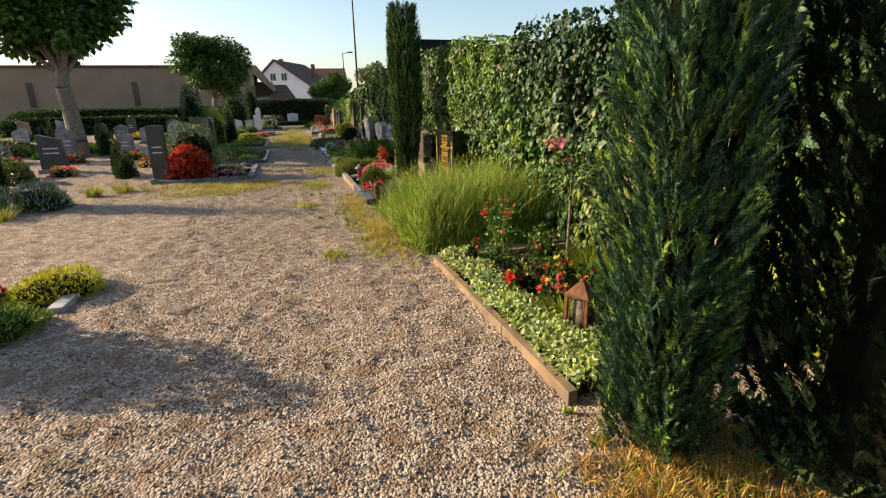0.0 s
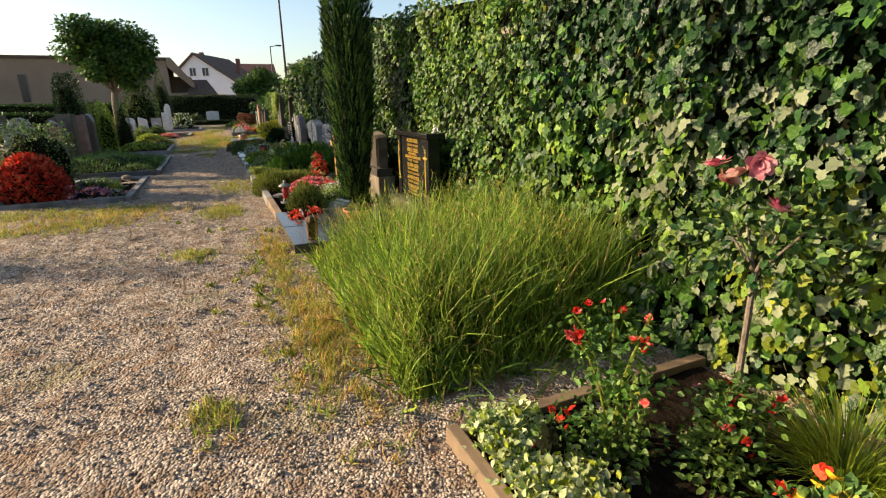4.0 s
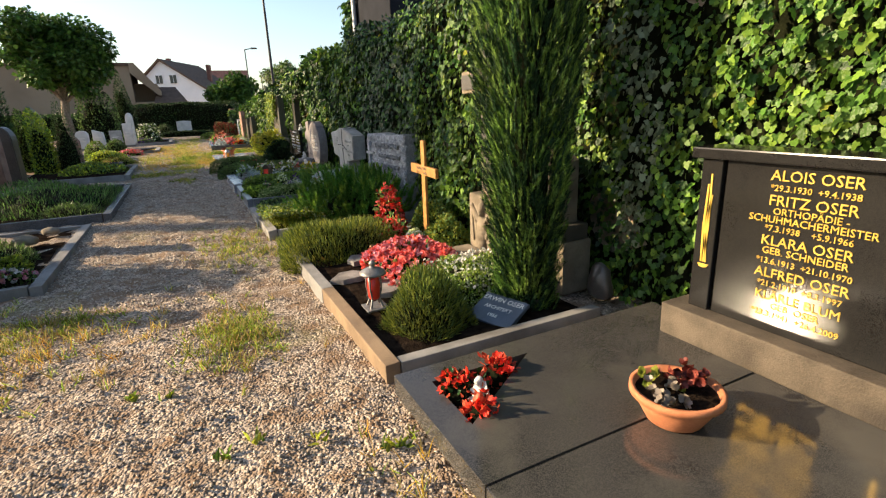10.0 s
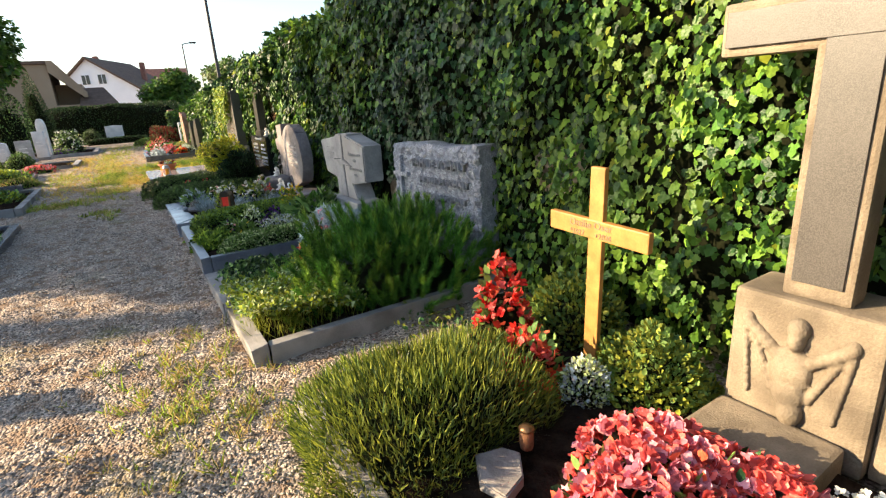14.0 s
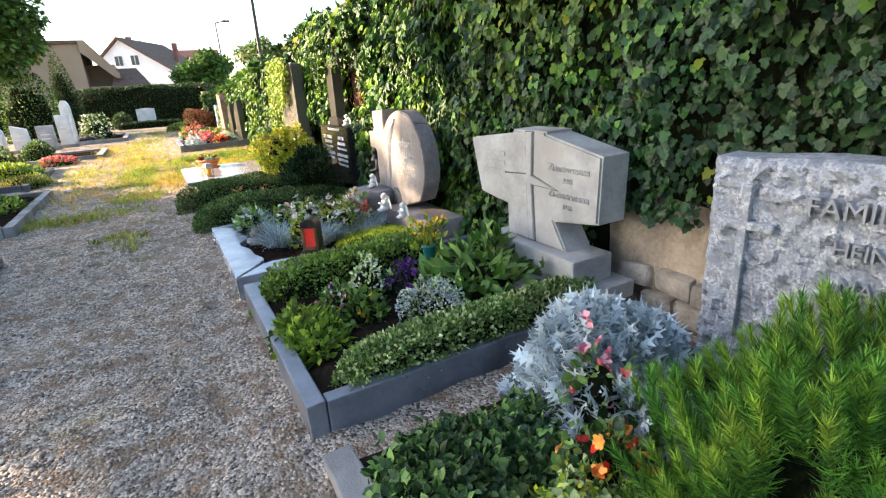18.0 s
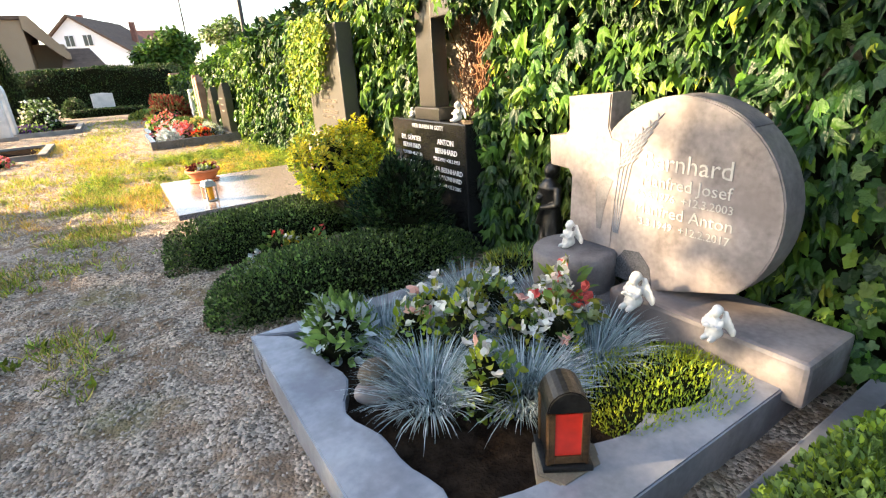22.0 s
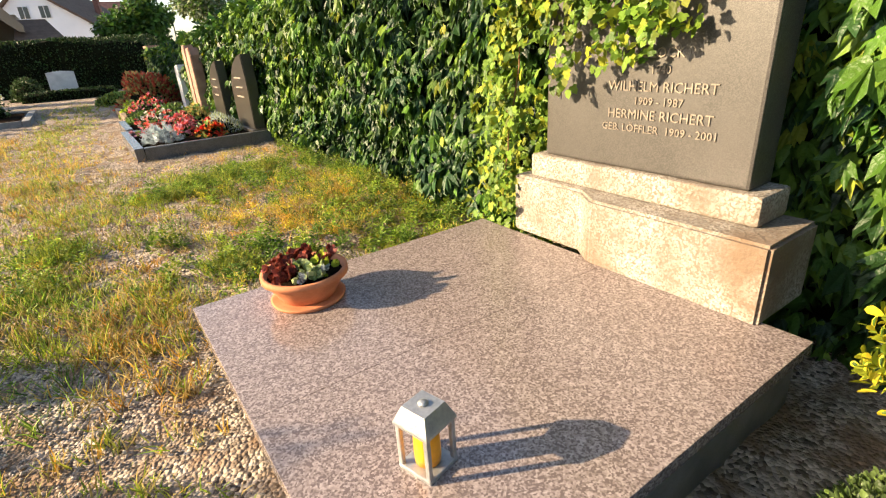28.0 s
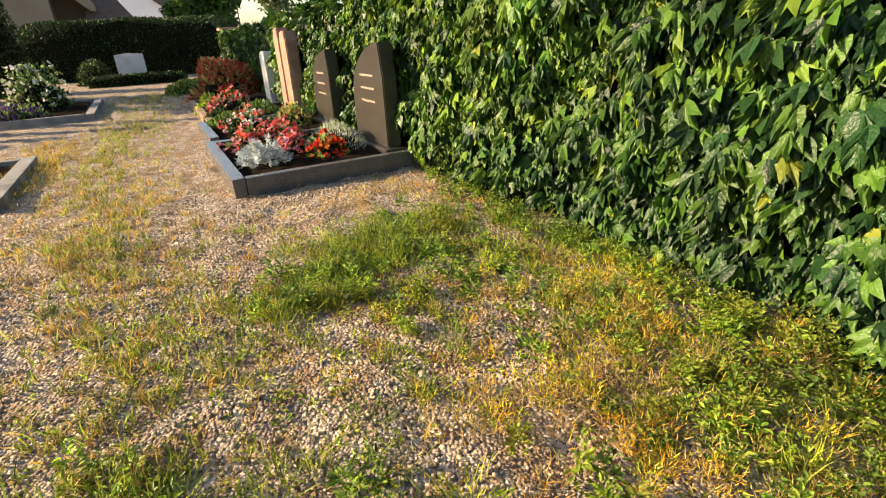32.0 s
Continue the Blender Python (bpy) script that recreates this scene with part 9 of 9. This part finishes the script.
clumps("herb_weeds", "leafy upright green weeds between the grass clumps",
       ((1.4, 22.95, 0.16, 0.12, 26), (1.5, 22.65, 0.14, 0.1, 16), (2.17, 22.62, 0.1, 0.14, 20), (1.08, 23.64, 0.07, 0.08, 8), (2.6, 22.6, 0.15, 0.25, 44), (2.75, 23.4, 0.1, 0.5, 60), (2.78, 24.6, 0.08, 0.6, 60), (2.2, 24.2, 0.3, 0.4, 40), (1.8, 25.0, 0.35, 0.3, 60), (2.8, 26.0, 0.06, 0.3, 20), (1.75, 23.1, 0.3, 0.3, 40), (2.2, 25.3, 0.3, 0.3, 40), (1.3, 24.9, 0.2, 0.2, 26), (0.4, 23.7, 0.16, 0.3, 30), (2.3, 23.2, 0.3, 0.4, 50)),
       [WEED, GRASS, GRASS_DARK, IVY_LIGHT], 522, "herb", 0.11, 0.034, 0.42, 44)
clumps("dry_grass_mat", "thin dry straw-coloured grass over the untended gravel",
       ((1.7, 24.3, 0.6, 0.8, 240), (2.2, 23.2, 0.45, 0.6, 160), (1.0, 25.6, 0.6, 0.7, 90), (0.4, 23.4, 0.4, 0.8, 160), (2.6, 25.5, 0.2, 0.8, 120), (0.2, 27.0, 0.5, 1.2, 160)),
       [DRY, WEED, ORANGE_MOSS, DRY], 523, "grass", 0.06, 0, 0.0035, 12, 0.03)
clumps("low_weed_mat", "tiny pale green weeds creeping over the gravel",
       ((1.7, 24.3, 0.6, 0.8, 420), (2.4, 23.6, 0.3, 0.8, 420), (0.5, 24.2, 0.4, 1.0, 140)),
       [WEED, LIME, GRASS], 524, "herb", 0.035, 0.02, 0.55, 14)
orange = flower_plant("marigold", "low orange flowers in the shade of the yew", "flower", 2.25, 1.55, 0.16, 0.1, [IVY_DARK], [ORANGE_P], 90, 7, 503, 0.05, 0.03)
ground_cover("groundcover_plant", "dark leafy growth under the large yew", "groundcover", 1.8, 2.9, 0.7, 1.8, 0.1, [IVY_DARK, COTON], 900, 0.06, 504, 0.0, gaps=0.2)

# loose stones of the path
OCTA = np.array(((1, 0, 0), (0, 1, 0), (-1, 0, 0), (0, -1, 0), (0, 0, 1), (0, 0, -1)), float)
OF = np.array(((0, 1, 4), (1, 2, 4), (2, 3, 4), (3, 0, 4), (1, 0, 5), (2, 1, 5), (3, 2, 5), (0, 3, 5)))
rng = np.random.default_rng(600)


def pebbles(name, x0, x1, y0, y1, n, lo, hi):
    c = np.stack((rng.uniform(x0, x1, n), rng.uniform(y0, y1, n)), axis=1)
    patch = np.array([noise.noise((a * 1.7, b * 1.7, 6)) for a, b in c])
    c = c[patch + rng.normal(0, 0.35, n) > -0.28]
    k = len(c)
    z = np.interp(c[:, 1], GROUND_Y, GROUND_Z) + np.array([relief(a, b) for a, b in c])
    s = rng.uniform(lo, hi, (k, 1, 1)) * rng.uniform(0.6, 1.1, (k, 1, 3)) * (1, 1, 0.7)
    v = OCTA[None] * s * (1 + rng.normal(0, 0.16, (k, 6, 1)))
    a = rng.uniform(0, 6.283, k)
    ca, sa = np.cos(a)[:, None], np.sin(a)[:, None]
    tilt = rng.normal(0, 0.35, (k, 1))
    x, y, w = v[..., 0], v[..., 1], v[..., 2]
    y, w = y * np.cos(tilt) - w * np.sin(tilt), y * np.sin(tilt) + w * np.cos(tilt)
    v = np.stack((x * ca - y * sa + c[:, :1], x * sa + y * ca + c[:, 1:], w + z[:, None] + s[:, :, 2] * 0.35), axis=2)
    loops = (OF.ravel()[None] + (np.arange(k) * 6)[:, None]).ravel()
    ob = raw_mesh(name, v.reshape(-1, 3), np.full(k * 8, 3), loops, PEBBLE)
    return tagged(ob, "loose mixed grey and brown gravel stones of the path", "gravel", kind="stuff")


pebbles("gravel", -1.6, 1.3, 0.5, 12.0, 46000, 0.006, 0.014)
pebbles("gravel", -0.9, 1.05, 12.0, 21.0, 30000, 0.006, 0.014)
pebbles("gravel", -0.4, 2.8, 21.5, 27.0, 26000, 0.006, 0.013)
pebbles("gravel", 1.2, 2.9, 11.9, 13.1, 2500, 0.006, 0.013)
pebbles("gravel", 1.05, 1.8, 18.4, 18.75, 900, 0.006, 0.014)

# single large leaves on the outside of the creeper where the path runs nearest to it
rng = np.random.default_rng(700)
one = leaf_arrays(VINE, np.zeros((1, 3)), np.array(((0.0, 0.0, -1.0),)), np.array(((-1.0, 0.0, 0.0),)), np.array((0.15,)), np.array((0.12,)))
leaf_meshes = []
for m in (IVY_DARK, IVY_MID, IVY_LIGHT):
    me = bpy.data.meshes.new("leaf")
    me.from_pydata([tuple(v) for v in one[0].reshape(-1, 3)], [], [tuple(f) for f in np.split(np.asarray(one[2]), np.cumsum(one[1])[:-1])])
    me.materials.append(m)
    leaf_meshes.append(me)
for i in range(240):
    y, z = rng.uniform(18.3, 25.5), rng.uniform(0.25, 1.75)
    if 18.75 < y < 20.05 or 20.6 < y < 21.85:
        z = rng.uniform(1.35, 1.85) if y > 20.3 else 0.2
    x = float(np.clip(ivy_front(np.array((y,)), np.array((z,)), rng)[0], 2.74, 3.0)) - rng.uniform(0.0, 0.05)
    ob = new("leaf", leaf_meshes[int(rng.choice(3, p=(0.35, 0.45, 0.2)))])
    k = rng.uniform(0.75, 1.2)
    ob.matrix_basis = pose(x, y, z + gz(y), rng.normal(0, 22), rng.normal(28, 14), rng.normal(0, 25)) @ Matrix.Scale(k, 4)
    ob.parent = ivy
